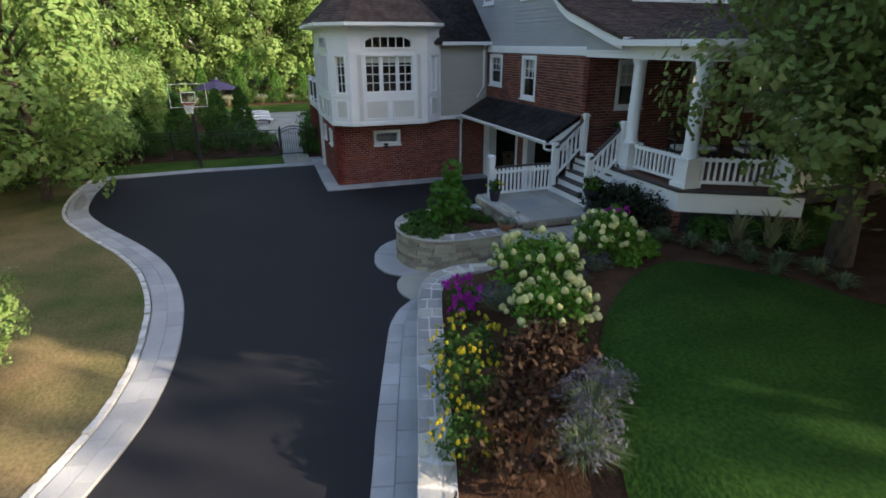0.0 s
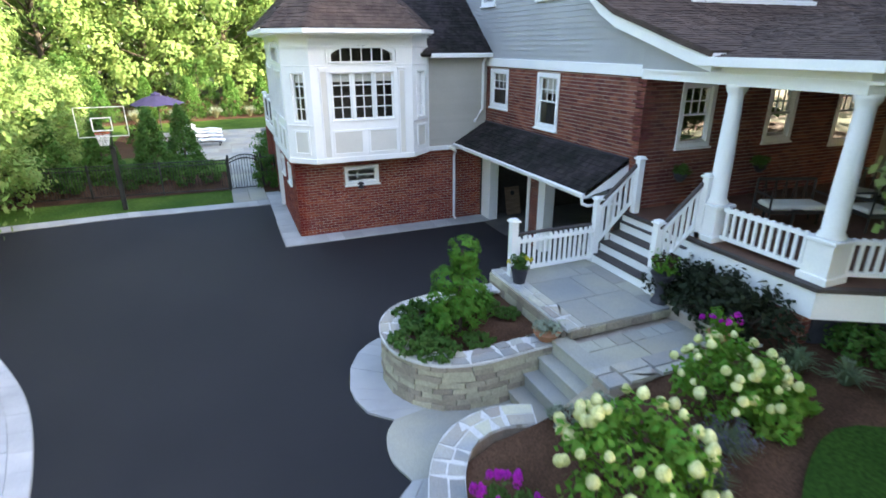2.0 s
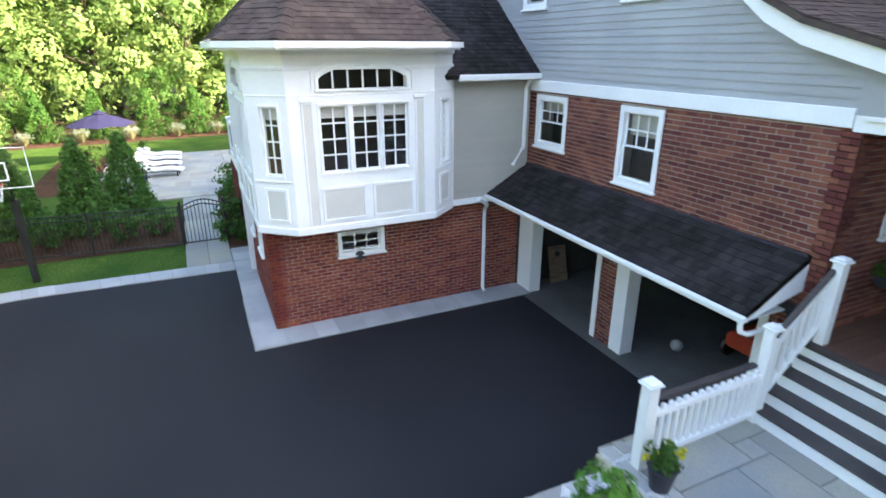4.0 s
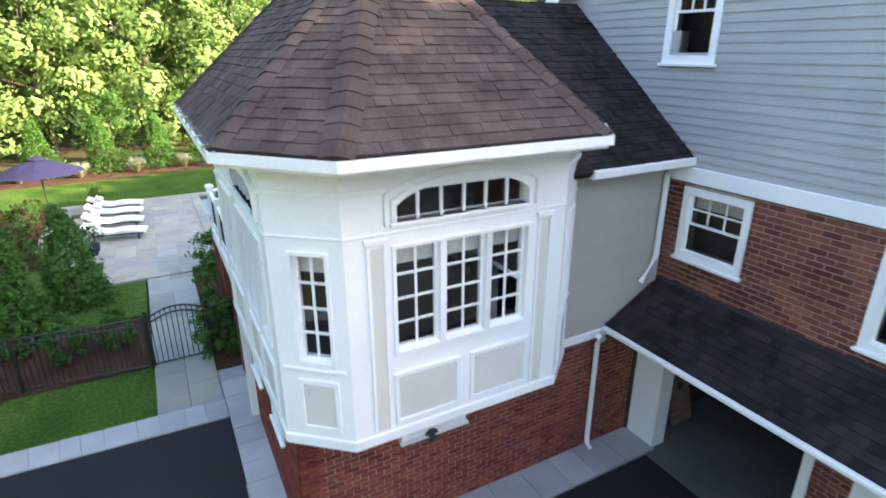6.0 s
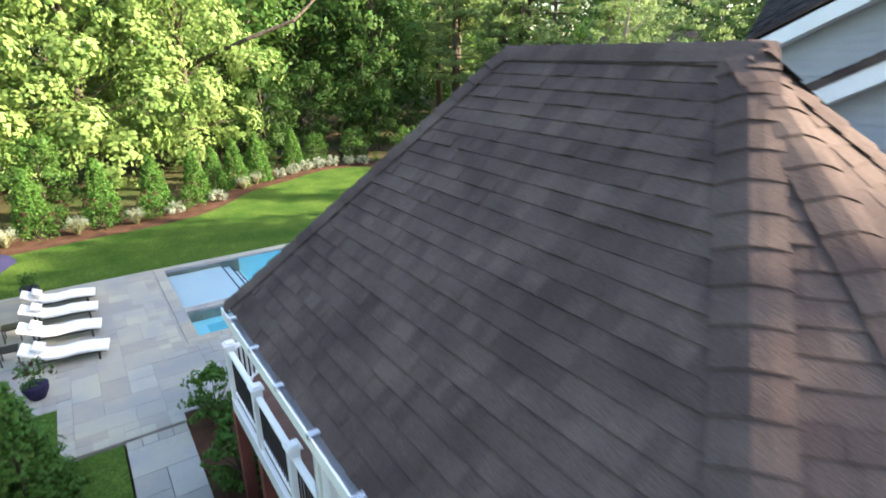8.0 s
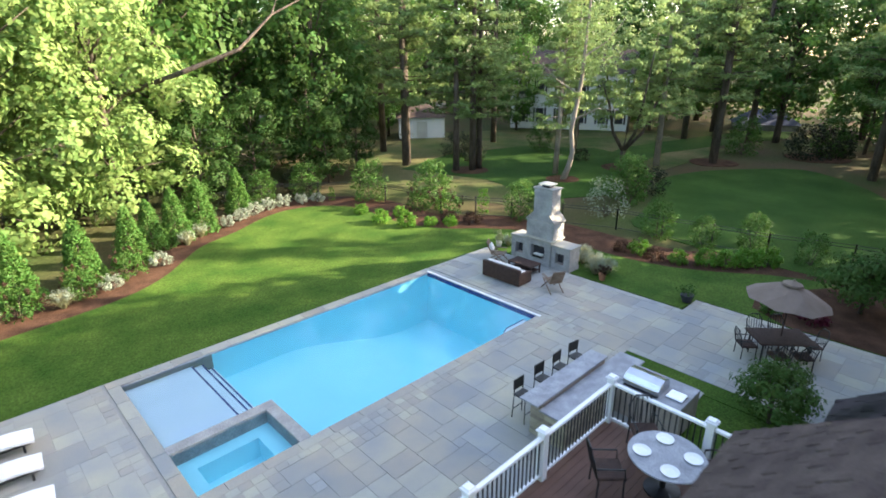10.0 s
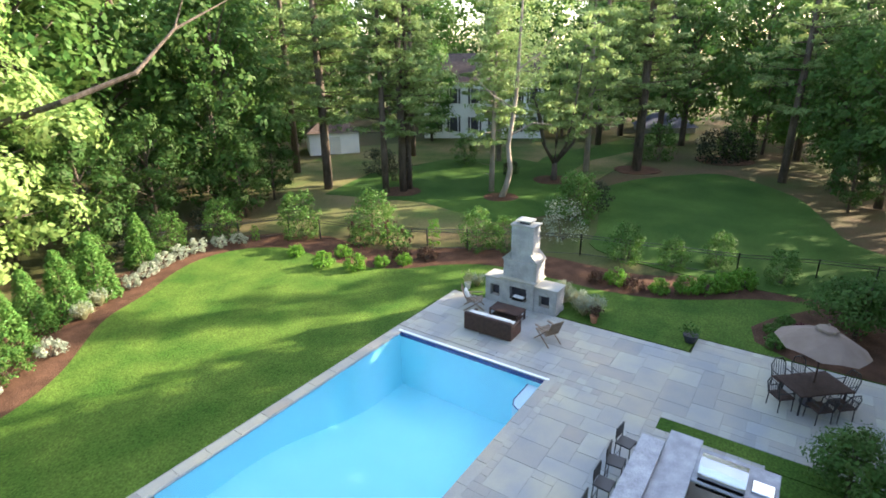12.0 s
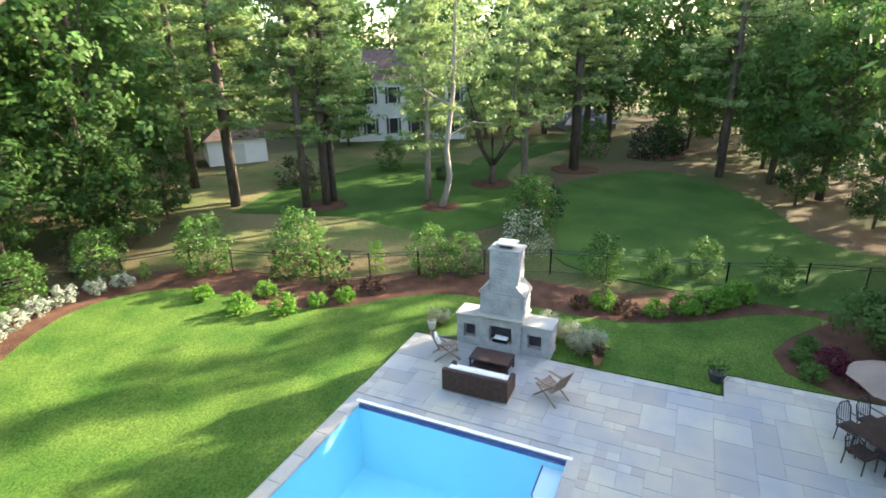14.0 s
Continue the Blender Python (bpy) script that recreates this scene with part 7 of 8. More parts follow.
def pine(name, label, height, bare, reach, seed, material=None, trunk=0.28, whorls=12, leaf=0.34, bark=None):
    rng = random.Random(seed)
    t = thing(name, label, "tree")
    g = Geo()
    lean = rng.uniform(-0.4, 0.4)
    g.tube([(0, 0, -0.2), (lean * 0.3, 0, height * 0.35), (lean * 0.6, lean * 0.2, height * 0.7), (lean, lean * 0.3, height)], [trunk * 1.15, trunk * 0.9, trunk * 0.55, 0.03], 10)
    cs, rs = [], []
    for w in range(whorls):
        z = bare + (height - bare) * (w + 0.5) / whorls
        k = 1 - ((z - bare) / (height - bare)) ** 1.4 * 0.75
        for b in range(rng.randint(3, 6)):
            a, ln = rng.uniform(0, 6.283), reach * k * rng.uniform(0.5, 1.1)
            s = Vector((lean * z / height, 0, z))
            e = s + Vector((ln * math.cos(a), ln * math.sin(a), rng.uniform(-0.1, 0.7)))
            g.tube([s, s.lerp(e, 0.5) + Vector((0, 0, -0.1)), e], [0.06, 0.04, 0.01], 5)
            for q in range(int(5 + ln * 3)):
                u = rng.uniform(0.3, 1.05)
                p = s.lerp(e, u)
                cs.append((p.x + rng.gauss(0, 0.35), p.y + rng.gauss(0, 0.35), p.z + rng.uniform(-0.05, 0.25)))
                rs.append(rng.uniform(0.3, 0.6))
    for k in range(int(bare * 1.5)):
        a, z, ln = rng.uniform(0, 6.283), rng.uniform(bare * 0.35, bare), rng.uniform(0.5, 1.6)
        g.tube([(0, 0, z), (ln * math.cos(a), ln * math.sin(a), z + rng.uniform(-0.1, 0.4))], [0.035, 0.008], 5)
    part("trunk", g, bark or BARK, t, smooth=True)
    part("crown", leaf_mesh("crown", cs, rs, 11, leaf * 1.15, material or L_PINE, seed, 3.6, 0.45, 0.5, 0.2), None, t)
    return t


def cone_tree(label, height, radius, seed, material):
    rng = random.Random(seed)
    t = thing("arborvitae", label, "tree", "clipped evergreens")
    cs, rs = [], []
    for k in range(int(420 * height / 3)):
        q = rng.random() ** 1.4
        r = radius * (1 - q) ** 0.8 * rng.uniform(0.75, 1.05) + 0.04
        a = rng.uniform(0, 6.283)
        cs.append((r * math.cos(a), r * math.sin(a), 0.12 + q * (height - 0.15)))
        rs.append(rng.uniform(0.1, 0.22))
    part("trunk", Geo().tube([(0, 0, -0.1), (0, 0, height * 0.7)], [0.06, 0.02], 6), BARK, t)
    part("crown", leaf_mesh("crown", cs, rs, 14, 0.13, material, seed, 2.0, 1.3, 0.6), None, t)
    return t


def shrub(name, label, r, h, seed, material, clumps=60, leaves=18, leaf=0.09, bloom=None, blooms=0, bsize=0.1, category="shrub", group=""):
    rng = random.Random(seed)
    t = thing(name, label, category, group)
    cs, rs = [], []
    for k in range(clumps):
        a, q, w = rng.uniform(0, 6.283), rng.random(), rng.uniform(0.5, 1.0)
        k2 = math.sin(math.pi * (0.2 + 0.72 * q)) ** 0.6
        cs.append((r * w * k2 * math.cos(a), r * w * k2 * math.sin(a), 0.08 + q * (h - 0.15)))
        rs.append(rng.uniform(0.5, 1.1) * min(r, h) * 0.3)
    g = Geo()
    for k in range(7):
        c = cs[k * len(cs) // 7]
        g.tube([(rng.uniform(-0.05, 0.05), rng.uniform(-0.05, 0.05), -0.06), (c[0] * 0.5, c[1] * 0.5, c[2] * 0.6), c], [0.018, 0.012, 0.004], 5)
    part("stem", g, BARK, t)["kind"] = "stuff"
    part("leaves", leaf_mesh("leaves", cs, rs, leaves, leaf, material, seed), None, t)
    if bloom:
        for k in range(blooms):
            a, q = rng.uniform(0, 6.283), rng.uniform(0.35, 1.0)
            k2 = math.sin(math.pi * (0.2 + 0.72 * q)) ** 0.6
            rr = r * k2 * rng.uniform(0.9, 1.15)
            p = (rr * math.cos(a), rr * math.sin(a), 0.1 + q * h)
            s = bsize * rng.uniform(0.75, 1.2)
            if bloom is L_CREAM:
                lean = pose(*p, rng.uniform(-25, 25), rng.uniform(-25, 25), 0)
                part("bloom", Geo().lathe([(s * 0.35, -s * 0.5), (s * 0.82, -s * 0.1), (s * 0.85, s * 0.3), (s * 0.6, s * 0.9), (s * 0.15, s * 1.3)], 9, lean), BLOOM, t, smooth=True)
                continue
            part("bloom", leaf_mesh("bloom", [(p[0], p[1], p[2]), (p[0], p[1], p[2] + s * 0.7)], [s * 0.8, s * 0.55], 44, s * 0.42, bloom, seed * 7 + k, 1.3, 1.0, 0.2, 0.8), None, t)
    return t


def blades(name, label, r, h, seed, material, n=220, width=0.016, plume=None, category="grass", droop=0.6, group=""):
    """A tuft of arching blades."""
    rng = random.Random(seed)
    t = thing(name, label, category, group)
    g, top = Geo(), []
    for k in range(n):
        a, s = rng.uniform(0, 6.283), rng.uniform(0.5, 1.0)
        out = r * rng.uniform(0.25, 1.0)
        hh = h * s * (1 - 0.35 * (out / r))
        w = width * rng.uniform(0.7, 1.3)
        u = Vector((math.cos(a), math.sin(a), 0))
        v = Vector((-u.y, u.x, 0)) * w
        b = u * r * 0.12 * rng.random()
        m, e = b + u * out * 0.45 + Z * hh * 0.75, b + u * out + Z * hh * (1 - droop * (out / r) * 0.5)
        g.add([b - v, b + v, m + v * 0.8, m - v * 0.8, e], [(0, 1, 2, 3), (3, 2, 4)])
        top.append(tuple(e))
    part("foliage", g, material, t)["kind"] = "stuff"
    if plume:
        part("plume", leaf_mesh("plume", [p for p in top if p[2] > h * 0.55][:60], [0.09] * len([p for p in top if p[2] > h * 0.55][:60]), 9, 0.07, plume, seed, 3, 1.8), None, t)["kind"] = "stuff"
    return t


def put(ob, spots):
    """Sets a thing at the first spot and copies it to the others: x, y, z, turn, size."""
    for k, (x, y, z, a, s) in enumerate(spots):
        m = pose(x, y, z, 0, 0, a) @ Matrix.Scale(s, 4)
        if k == 0:
            ob.matrix_basis = m
        else:
            copy_thing(ob, m)


# tall trees behind the lawn
maple = broadleaf("maple_tree", "Full maple with bright yellow-green summer leaves", 14, 4.6, 1.6, 61, L_MAPLE, 30, 44, 18, 0.27, 0.46, 0.22)
put(maple, [(-17, 53, 0.4, 0, 1.0), (-10.5, 55.5, 0.4, 80, 1.05), (-3.6, 56.2, 0.4, 200, 1.1), (2.6, 57.5, 0.4, 300, 1.12), (8.3, 59.5, 0.4, 130, 1.05), (-15, 38, 0.4, 250, 0.8), (-9.5, 36.5, 0.4, 10, 0.62)])
low = broadleaf("ornamental_tree", "Low-branched olive-green tree beside the drive", 7.5, 3.3, 0.8, 62, L_MAPLE, 26, 44, 12, 0.2, 0.33, 0.13)
put(low, [(-9.4, 27.6, 0.2, 120, 1.0), (-6.8, 20.9, 0.45, 0, 1.08), (-8.6, 24.2, 0.1, 200, 0.8), (-6.9, 27.4, 0.1, 260, 0.78), (-4.75, 9.2, 0.25, 150, 0.3), (-7.9, 30.2, 0.3, 220, 0.72), (-12.8, 17.5, 0.3, 70, 1.1), (-13.5, 25.5, 0.3, 310, 1.3), (-5.6, 32.6, 0.4, 30, 0.6)])
oak = broadleaf("oak_tree", "Tall shade tree with dense dark green leaves", 19, 5.6, 4.5, 63, L_OAK, 34, 34, 8, 0.46, 0.62, 0.34)
put(oak, [(13.5, 66, 0.3, 0, 1.0), (19.5, 70, 0.3, 60, 1.05), (24.5, 64, 0.3, 140, 0.8), (6, 70, 0.3, 220, 1.1), (-4, 68, 0.3, 20, 1.1), (-15, 66, 0.3, 190, 1.1), (33, 76, 0.3, 40, 1.0), (46, 84, 0.3, 90, 1.0), (60, 90, 0.3, 150, 1.0), (72, 66, 0.3, 250, 1.0), (80, 56, 0.3, 10, 1.0), (74, 36, 0.3, 100, 0.95), (60, 22, 0.3, 200, 0.9), (82, 24, 0.3, 300, 1.0), (66, 42, 0.3, 30, 0.85), (70, 50, 0.3, 80, 0.85), (63, 31, 0.3, 150, 0.8), (68, 78, 0.3, 30, 1.0), (-32, 24, 0.3, 30, 1.0), (47, 25.5, 0.3, 20, 0.62), (51, 28, 0.3, 110, 0.6)])
bush_tree = broadleaf("understory_tree", "Slender understory tree with mid-green leaves", 8, 2.6, 1.2, 64, L_SHRUB, 18, 28, 13, 0.22, 0.36, 0.1)
# like bush_tree, with shade painted into its leaves
bush_dark = broadleaf("understory_tree", "Slender wood-edge tree with shade put into its dark leaves", 8, 2.6, 1.2, 74, L_UNDER, 18, 28, 13, 0.22, 0.36, 0.1)
put(bush_dark, [(13.2, 60.2, 0.4, 0, 0.9), (21.8, 61.3, 0.4, 30, 1.2), (17.5, 61.5, 0.4, 90, 1.0), (22.5, 60, 0.4, 180, 0.8), (10.5, 62.5, 0.4, 45, 1.0), (26.5, 62, 0.4, 10, 0.8), (40.5, 24.0, 0.4, 70, 0.75), (44.5, 27.2, 0.4, 160, 0.8), (38.0, 20.5, 0.4, 250, 0.75)])
put(bush_tree, [(26, 70, 0.4, 10, 1.2), (41, 76, 0.4, 60, 1.1), (55, 68, 0.4, 200, 1.2), (66, 56, 0.4, 120, 1.2), (64, 34, 0.4, 300, 1.1), (57, 28, 0.4, 20, 1.2), (-8, 50.8, 0.4, 60, 0.5), (0, 51.8, 0.4, 160, 0.45)])
p1 = pine("pine_tree", "Tall white pine with a bare lower trunk", 22, 5.0, 4.0, 65, None, 0.28, 17)
put(p1, [(31.0, 61.0, 0.35, 0, 1.0), (31.8, 61.7, 0.35, 90, 0.95), (33.5, 55.4, 0.35, 170, 0.95), (32.5, 56.3, 0.35, 230, 0.85), (34.4, 55.5, 0.35, 40, 0.8), (34, 68, 0.35, 20, 1.05), (23, 73, 0.35, 60, 1.0), (46, 64, 0.35, 120, 1.0), (50.1, 42.3, 0.35, 200, 1.0), (50.9, 42.7, 0.35, 280, 0.95), (51.8, 31.4, 0.35, 30, 1.0), (62, 50, 0.35, 330, 1.1), (64, 44, 0.35, 80, 1.05), (48, 21, 0.35, 170, 1.0), (66, 28, 0.35, 30, 1.1), (56, 60, 0.35, 310, 1.0), (18, 76, 0.35, 140, 1.1)])
# this pine looks sunlit through its brightened needle colour
p2 = pine("pine_tree", "Soft-needled pine with sunlight painted into needles, drooping pale limbs", 15, 4.2, 3.4, 66, L_PALEPINE, 0.24, 13, 0.34, PALEBARK)
put(p2, [(48, 55, 0.35, 300, 1.0), (37.0, 49.6, 0.35, 120, 0.85), (45.8, 45.4, 0.35, 220, 1.0), (25.2, 68.5, 0.35, 70, 0.9)])
bent = thing("bent_tree", "Sinuous pale-barked tree with a bare curving trunk", "tree", m=pose(35.8, 48.1, 0.35))
part("trunk", Geo().tube([(0, 0, -0.1), (0.22, -0.34, 1.1), (0.34, -0.52, 2.2), (0.22, -0.36, 3.8), (0.44, -0.76, 7.2), (0.56, -0.9, 11.2), (0.7, -1.0, 15.5)], [0.26, 0.21, 0.19, 0.17, 0.14, 0.1, 0.04], 9), PALEBARK, bent, smooth=True)
for q in (((0.3, -0.5, 4.6), (1.4, -1.7, 5.4), (2.6, -2.6, 5.2)), ((0.4, -0.7, 6.4), (-0.7, 0.5, 7.4), (-1.5, 1.4, 8.6)), ((0.5, -0.85, 9.0), (1.6, -1.9, 10.0), (2.3, -2.8, 11.5))):
    part("limb", Geo().tube(q, [0.07, 0.05, 0.015], 6), PALEBARK, bent)
rg = random.Random(7)
cs = [(rg.gauss(0.9, 1.3), rg.gauss(-1.1, 1.3), rg.uniform(8.0, 15.5)) for k in range(170)]
part("crown", leaf_mesh("crown", cs, [0.45] * 170, 18, 0.2, L_PALEPINE, 8), None, bent)
# the forked tree in its mulch ring
fork = thing("forked_tree", "Low-forked tree with pale feathery sprays of needles", "tree", m=pose(43.0, 47.1, 0.4))
part("trunk", Geo().tube([(0, 0, -0.1), (0.05, 0.0, 0.9), (0.1, 0.05, 1.7)], [0.3, 0.24, 0.22], 9), BARK, fork, smooth=True)
rg = random.Random(19)
tips = []
for a, ln, hh in ((20, 2.6, 8.5), (105, 2.2, 9.5), (165, 3.0, 7.0), (250, 2.4, 10.5), (310, 3.2, 8.0)):
    u = Vector((math.cos(radians(a)), math.sin(radians(a)), 0))
    q = [Vector((0.08, 0.04, 1.4)), u * ln * 0.45 + Z * 3.0, u * ln * 0.7 + Z * 5.4, u * ln + Z * hh]
    part("limb", Geo().tube(q, [0.16, 0.12, 0.09, 0.03], 7), BARK, fork, smooth=True)
    tips += [q[1].lerp(q[2], 0.7), q[2], q[2].lerp(q[3], 0.5), q[3], q[3] + Z * 1.6]
cs = [(p.x + rg.gauss(0, 1.35), p.y + rg.gauss(0, 1.35), max(3.6, p.z + rg.gauss(0.3, 0.7))) for p in tips for _ in range(15)]
part("crown", leaf_mesh("crown", cs, [rg.uniform(0.4, 0.75) for _ in cs], 22, 0.36, L_PALEPINE, 20, 3.4, 0.45, 0.5, 0.2), None, fork)
# a bare pale limb reaches from the maples
limb = thing("bare_branch", "Long bare grey-brown limb of a shade tree", "branch")
part("limb", Geo().tube([(8.3, 59.5, 7.2), (11.2, 54.2, 8.9), (13.6, 53.0, 9.9), (15.6, 53.0, 11.6), (18.4, 53.0, 12.9)], [0.14, 0.12, 0.09, 0.06, 0.02], 8), BARK, limb)
part("fork", Geo().tube([(15.6, 53.0, 11.6), (16.4, 53.2, 13.0), (16.6, 53.0, 14.6)], [0.06, 0.04, 0.015], 6), BARK, limb)
# unseen trees added to the south-east, behind the camera, to cast shade
shade = broadleaf("shade_tree", "Large dense unseen tree added to cast shade", 17, 5.2, 3.6, 67, L_OAK, 34, 26, 7, 0.66, 0.8, 0.36)
put(shade, [(24.5, 3.0, 1.0, 70, 1.0), (17.5, -0.8, 1.0, 0, 0.9), (27, -6, 1.0, 130, 1.05), (31, 9, 1.0, 200, 1.05), (36, 17, 0.8, 250, 1.05), (33, 0, 1.0, 310, 1.1), (41, 8, 0.8, 20, 1.1), (29, 16.5, 0.8, 40, 0.9), (27.5, 20.2, 0.7, 90, 0.85), (34.5, 21.5, 0.6, 10, 0.95)])
# the dark tree before the porch
dark = broadleaf("front_tree", "Dark spreading ornamental tree before the porch", 6.4, 3.1, 2.3, 68, L_OLIVE, 34, 46, 18, 0.145, 0.34, 0.2, None, (-0.45, -0.8))
put(dark, [(10.65, 6.75, 1.05, 0, 1.06), (13.6, 7.2, 1.05, 140, 0.85)])
drape = broadleaf("front_tree", "Slender dark tree with spreading twigs beside the lawn", 5.2, 1.9, 3.0, 69, L_OAK, 14, 26, 18, 0.13, 0.28, 0.08)
put(drape, [(10.2, 4.4, 1.05, 0, 1.0)])

# far woods that close the view
rng = random.Random(70)
cs, rs = [], []
ringpts = [(-45, -10), (-42, 25), (-34, 58), (-22, 82), (5, 92), (30, 98), (60, 104), (88, 90), (100, 60), (98, 20), (80, -10), (50, -30), (10, -45), (-30, -35), (-45, -10)]
at, cuts, run = along(ringpts, 1.0)
for k in range(8500):
    p = at(rng.uniform(0, run))
    q = rng.random()
    cs.append((p.x + rng.gauss(0, 3.2), p.y + rng.gauss(0, 3.2), 0.5 + 25 * q ** 0.9))
    rs.append(rng.uniform(0.9, 2.0))
tagged(new("far_woods", leaf_mesh("far_woods", cs, rs, 10, 0.95, L_OAK, 71)), "Dense dark green woods closing the view", "woods", "", "stuff")
cs, rs = [], []
at2, cuts2, run2 = along([(-36, 62), (-12, 76), (12, 78), (30, 84), (48, 96), (86, 96), (88, 70), (78, 62), (84, 44), (76, 28), (64, 12), (56, 4)], 1.0)
for k in range(4200):
    p = at2(rng.uniform(0, run2))
    q = rng.random()
    cs.append((p.x + rng.gauss(0, 2.2), p.y + rng.gauss(0, 2.2), 1.2 + 20 * q))
    rs.append(rng.uniform(0.7, 1.6))
tagged(new("wood_edge", leaf_mesh("wood_edge", cs, rs, 14, 0.6, L_SHRUB, 73)), "Lighter green edge of the surrounding woods", "woods", "", "stuff")
g = Geo()
for k in range(160):
    p = at(rng.uniform(0, run))
    g.tube([(p.x, p.y, 0), (p.x + rng.uniform(-1, 1), p.y, rng.uniform(12, 20))], [rng.uniform(0.15, 0.35), 0.06], 6)
tagged(new("far_trunks", g.mesh("far_trunks", BARK)), "Bare trunks among the far woods", "woods", "", "stuff")

# evergreens along the beds
arb = cone_tree("Upright cone-shaped evergreen in the mulched bed", 2.9, 0.85, 72, L_CEDAR)
put(arb, [(-0.45, 30.8, 0.4, 0, 0.92), (-1.55, 29.3, 0.3, 70, 1.05), (-3.4, 29.6, 0.3, 140, 1.0), (-5.2, 29.3, 0.3, 200, 1.1), (9.4, 54.0, 0.45, 30, 1.05), (11.0, 54.8, 0.45, 90, 1.1), (6.8, 52.2, 0.45, 160, 1.0), (4.6, 51.0, 0.45, 250, 1.05), (2.2, 50.6, 0.45, 10, 1.1), (-0.6, 50.2, 0.45, 100, 1.05), (-3.5, 50.0, 0.45, 190, 1.1), (-6.5, 49.8, 0.45, 280, 1.1), (8.1, 53.6, 0.45, 320, 0.95), (14.2, 57.2, 0.45, 60, 1.0)])
sv = shrub("variegated_shrub", "Rounded shrub with silvery variegated leaves", 0.5, 0.7, 73, L_SILVER, 46, 18, 0.08, group="silver shrubs in the bed")
put(sv, [(x, y, 0.47, 40 * k, s) for k, (x, y, s) in enumerate(((12.4, 54.6, 1.0), (13.5, 55.3, 1.05), (14.6, 55.9, 1.1), (15.7, 56.3, 1.1), (16.8, 56.4, 1.15), (17.9, 56.1, 1.0), (18.8, 55.6, 1.0), (7.6, 50.9, 1.0), (5.2, 49.5, 1.0)))] + [(5.25, 9.45, 0.72, 30, 0.6), (4.85, 9.75, 0.55, 200, 0.5)])
gr = blades("ornamental_grass", "Arching pale ornamental grass tuft", 0.6, 0.9, 74, L_GRASS, 260, 0.014, L_SILVER, group="grasses in the beds")
put(gr, [(x, y, 0.47, 50 * k, s) for k, (x, y, s) in enumerate(((9.6, 53.1, 1.0), (10.6, 53.9, 1.0), (3.4, 48.9, 1.0), (1.0, 48.6, 1.1), (-1.6, 48.3, 1.1), (-4.2, 48.2, 1.1), (-7.0, 48.0, 1.0), (21.1, 41.3, 0.8), (20.9, 36.2, 1.0), (21.3, 35.9, 1.0), (21.5, 36.7, 1.0), (22.2, 37.6, 0.9), (21.6, 37.3, 0.8)))])
rb = shrub("flowering_shrub", "Loose shrub with dull pink seed heads", 0.7, 1.0, 75, L_SHRUB, 60, 18, 0.09, L_RUST, 16, 0.09, group="loose shrubs in the bed")
put(rb, [(x, y, 0.47, 50 * k, s) for k, (x, y, s) in enumerate(((6.2, 50.5, 1.1), (4.2, 49.6, 1.0), (2.0, 49.2, 1.1), (-0.4, 48.9, 1.0), (-2.8, 48.8, 1.1), (-5.6, 48.6, 1.0), (-8.4, 48.2, 1.1), (0.3, 50.0, 1.0), (23.0, 47.6, 1.2), (22.4, 49.6, 1.1), (-2.6, 36.4, 0.8), (-3.0, 37.9, 0.9), (-2.7, 39.6, 0.8), (-2.2, 35.0, 0.7), (-1.6, 34.4, 0.6)))])
big = shrub("tall_shrub", "Tall leafy light green shrub before the fence", 1.25, 2.7, 76, L_SHRUB, 110, 22, 0.13, group="tall shrubs at the fence")
put(big, [(21.6, 53.6, 0.45, 0, 1.0), (23.6, 49.7, 0.45, 80, 1.05), (19.0, 57.2, 0.45, 20, 0.9), (16.2, 58.0, 0.45, 100, 0.8), (26.0, 42.4, 0.45, 280, 0.7), (12.0, 57.6, 0.45, 300, 0.8), (33.0, 41.2, 0.4, 60, 1.15), (34.5, 42.0, 0.4, 130, 1.0), (27.6, 36.6, 0.42, 60, 0.75), (28.6, 29.9, 0.42, 90, 0.6), (45.0, 57.0, 0.4, 50, 1.0), (56.0, 42.0, 0.4, 90, 1.3), (60, 36, 0.4, 10, 1.3), (27.9, 34.4, 0.42, 10, 0.6), (29.4, 32.6, 0.42, 160, 0.65), (25.3, 43.8, 0.45, 40, 0.85)])
loose = shrub("tall_shrub", "Narrow airy shrub with pale yellow-green leaves", 0.8, 3.1, 178, L_BRIGHT, 70, 16, 0.14, group="tall shrubs at the fence")
put(loose, [(24.6, 46.2, 0.45, 150, 0.5), (23.4, 48.6, 0.45, 220, 0.8), (19.8, 55.4, 0.45, 110, 0.6)])
rho = shrub("rhododendron", "Broad dark evergreen shrub among the trees", 1.6, 2.2, 177, L_DARK, 90, 20, 0.16, group="dark shrubs among the trees")
put(rho, [(37.4, 61.0, 0.45, 0, 1.0), (36.4, 58.0, 0.45, 70, 0.7), (58.0, 37.1, 0.45, 140, 1.3), (60.5, 35.5, 0.45, 200, 1.1), (35.9, 41.4, 0.45, 20, 0.85), (19.5, 58.9, 0.45, 100, 0.8), (15.0, 59.4, 0.45, 60, 0.8), (43.2, 51.2, 0.45, 50, 0.5)])
pale = shrub("pale_shrub", "Airy pale grey-green shrub behind the chimney", 1.2, 2.0, 77, L_SILVER, 70, 14, 0.09)
put(pale, [(29.2, 40.6, 0.42, 0, 1.1)])
lime = shrub("lime_shrub", "Low bright lime-green rounded shrub", 0.55, 0.75, 78, L_BRIGHT, 60, 20, 0.1, group="lime shrubs along the lawn")
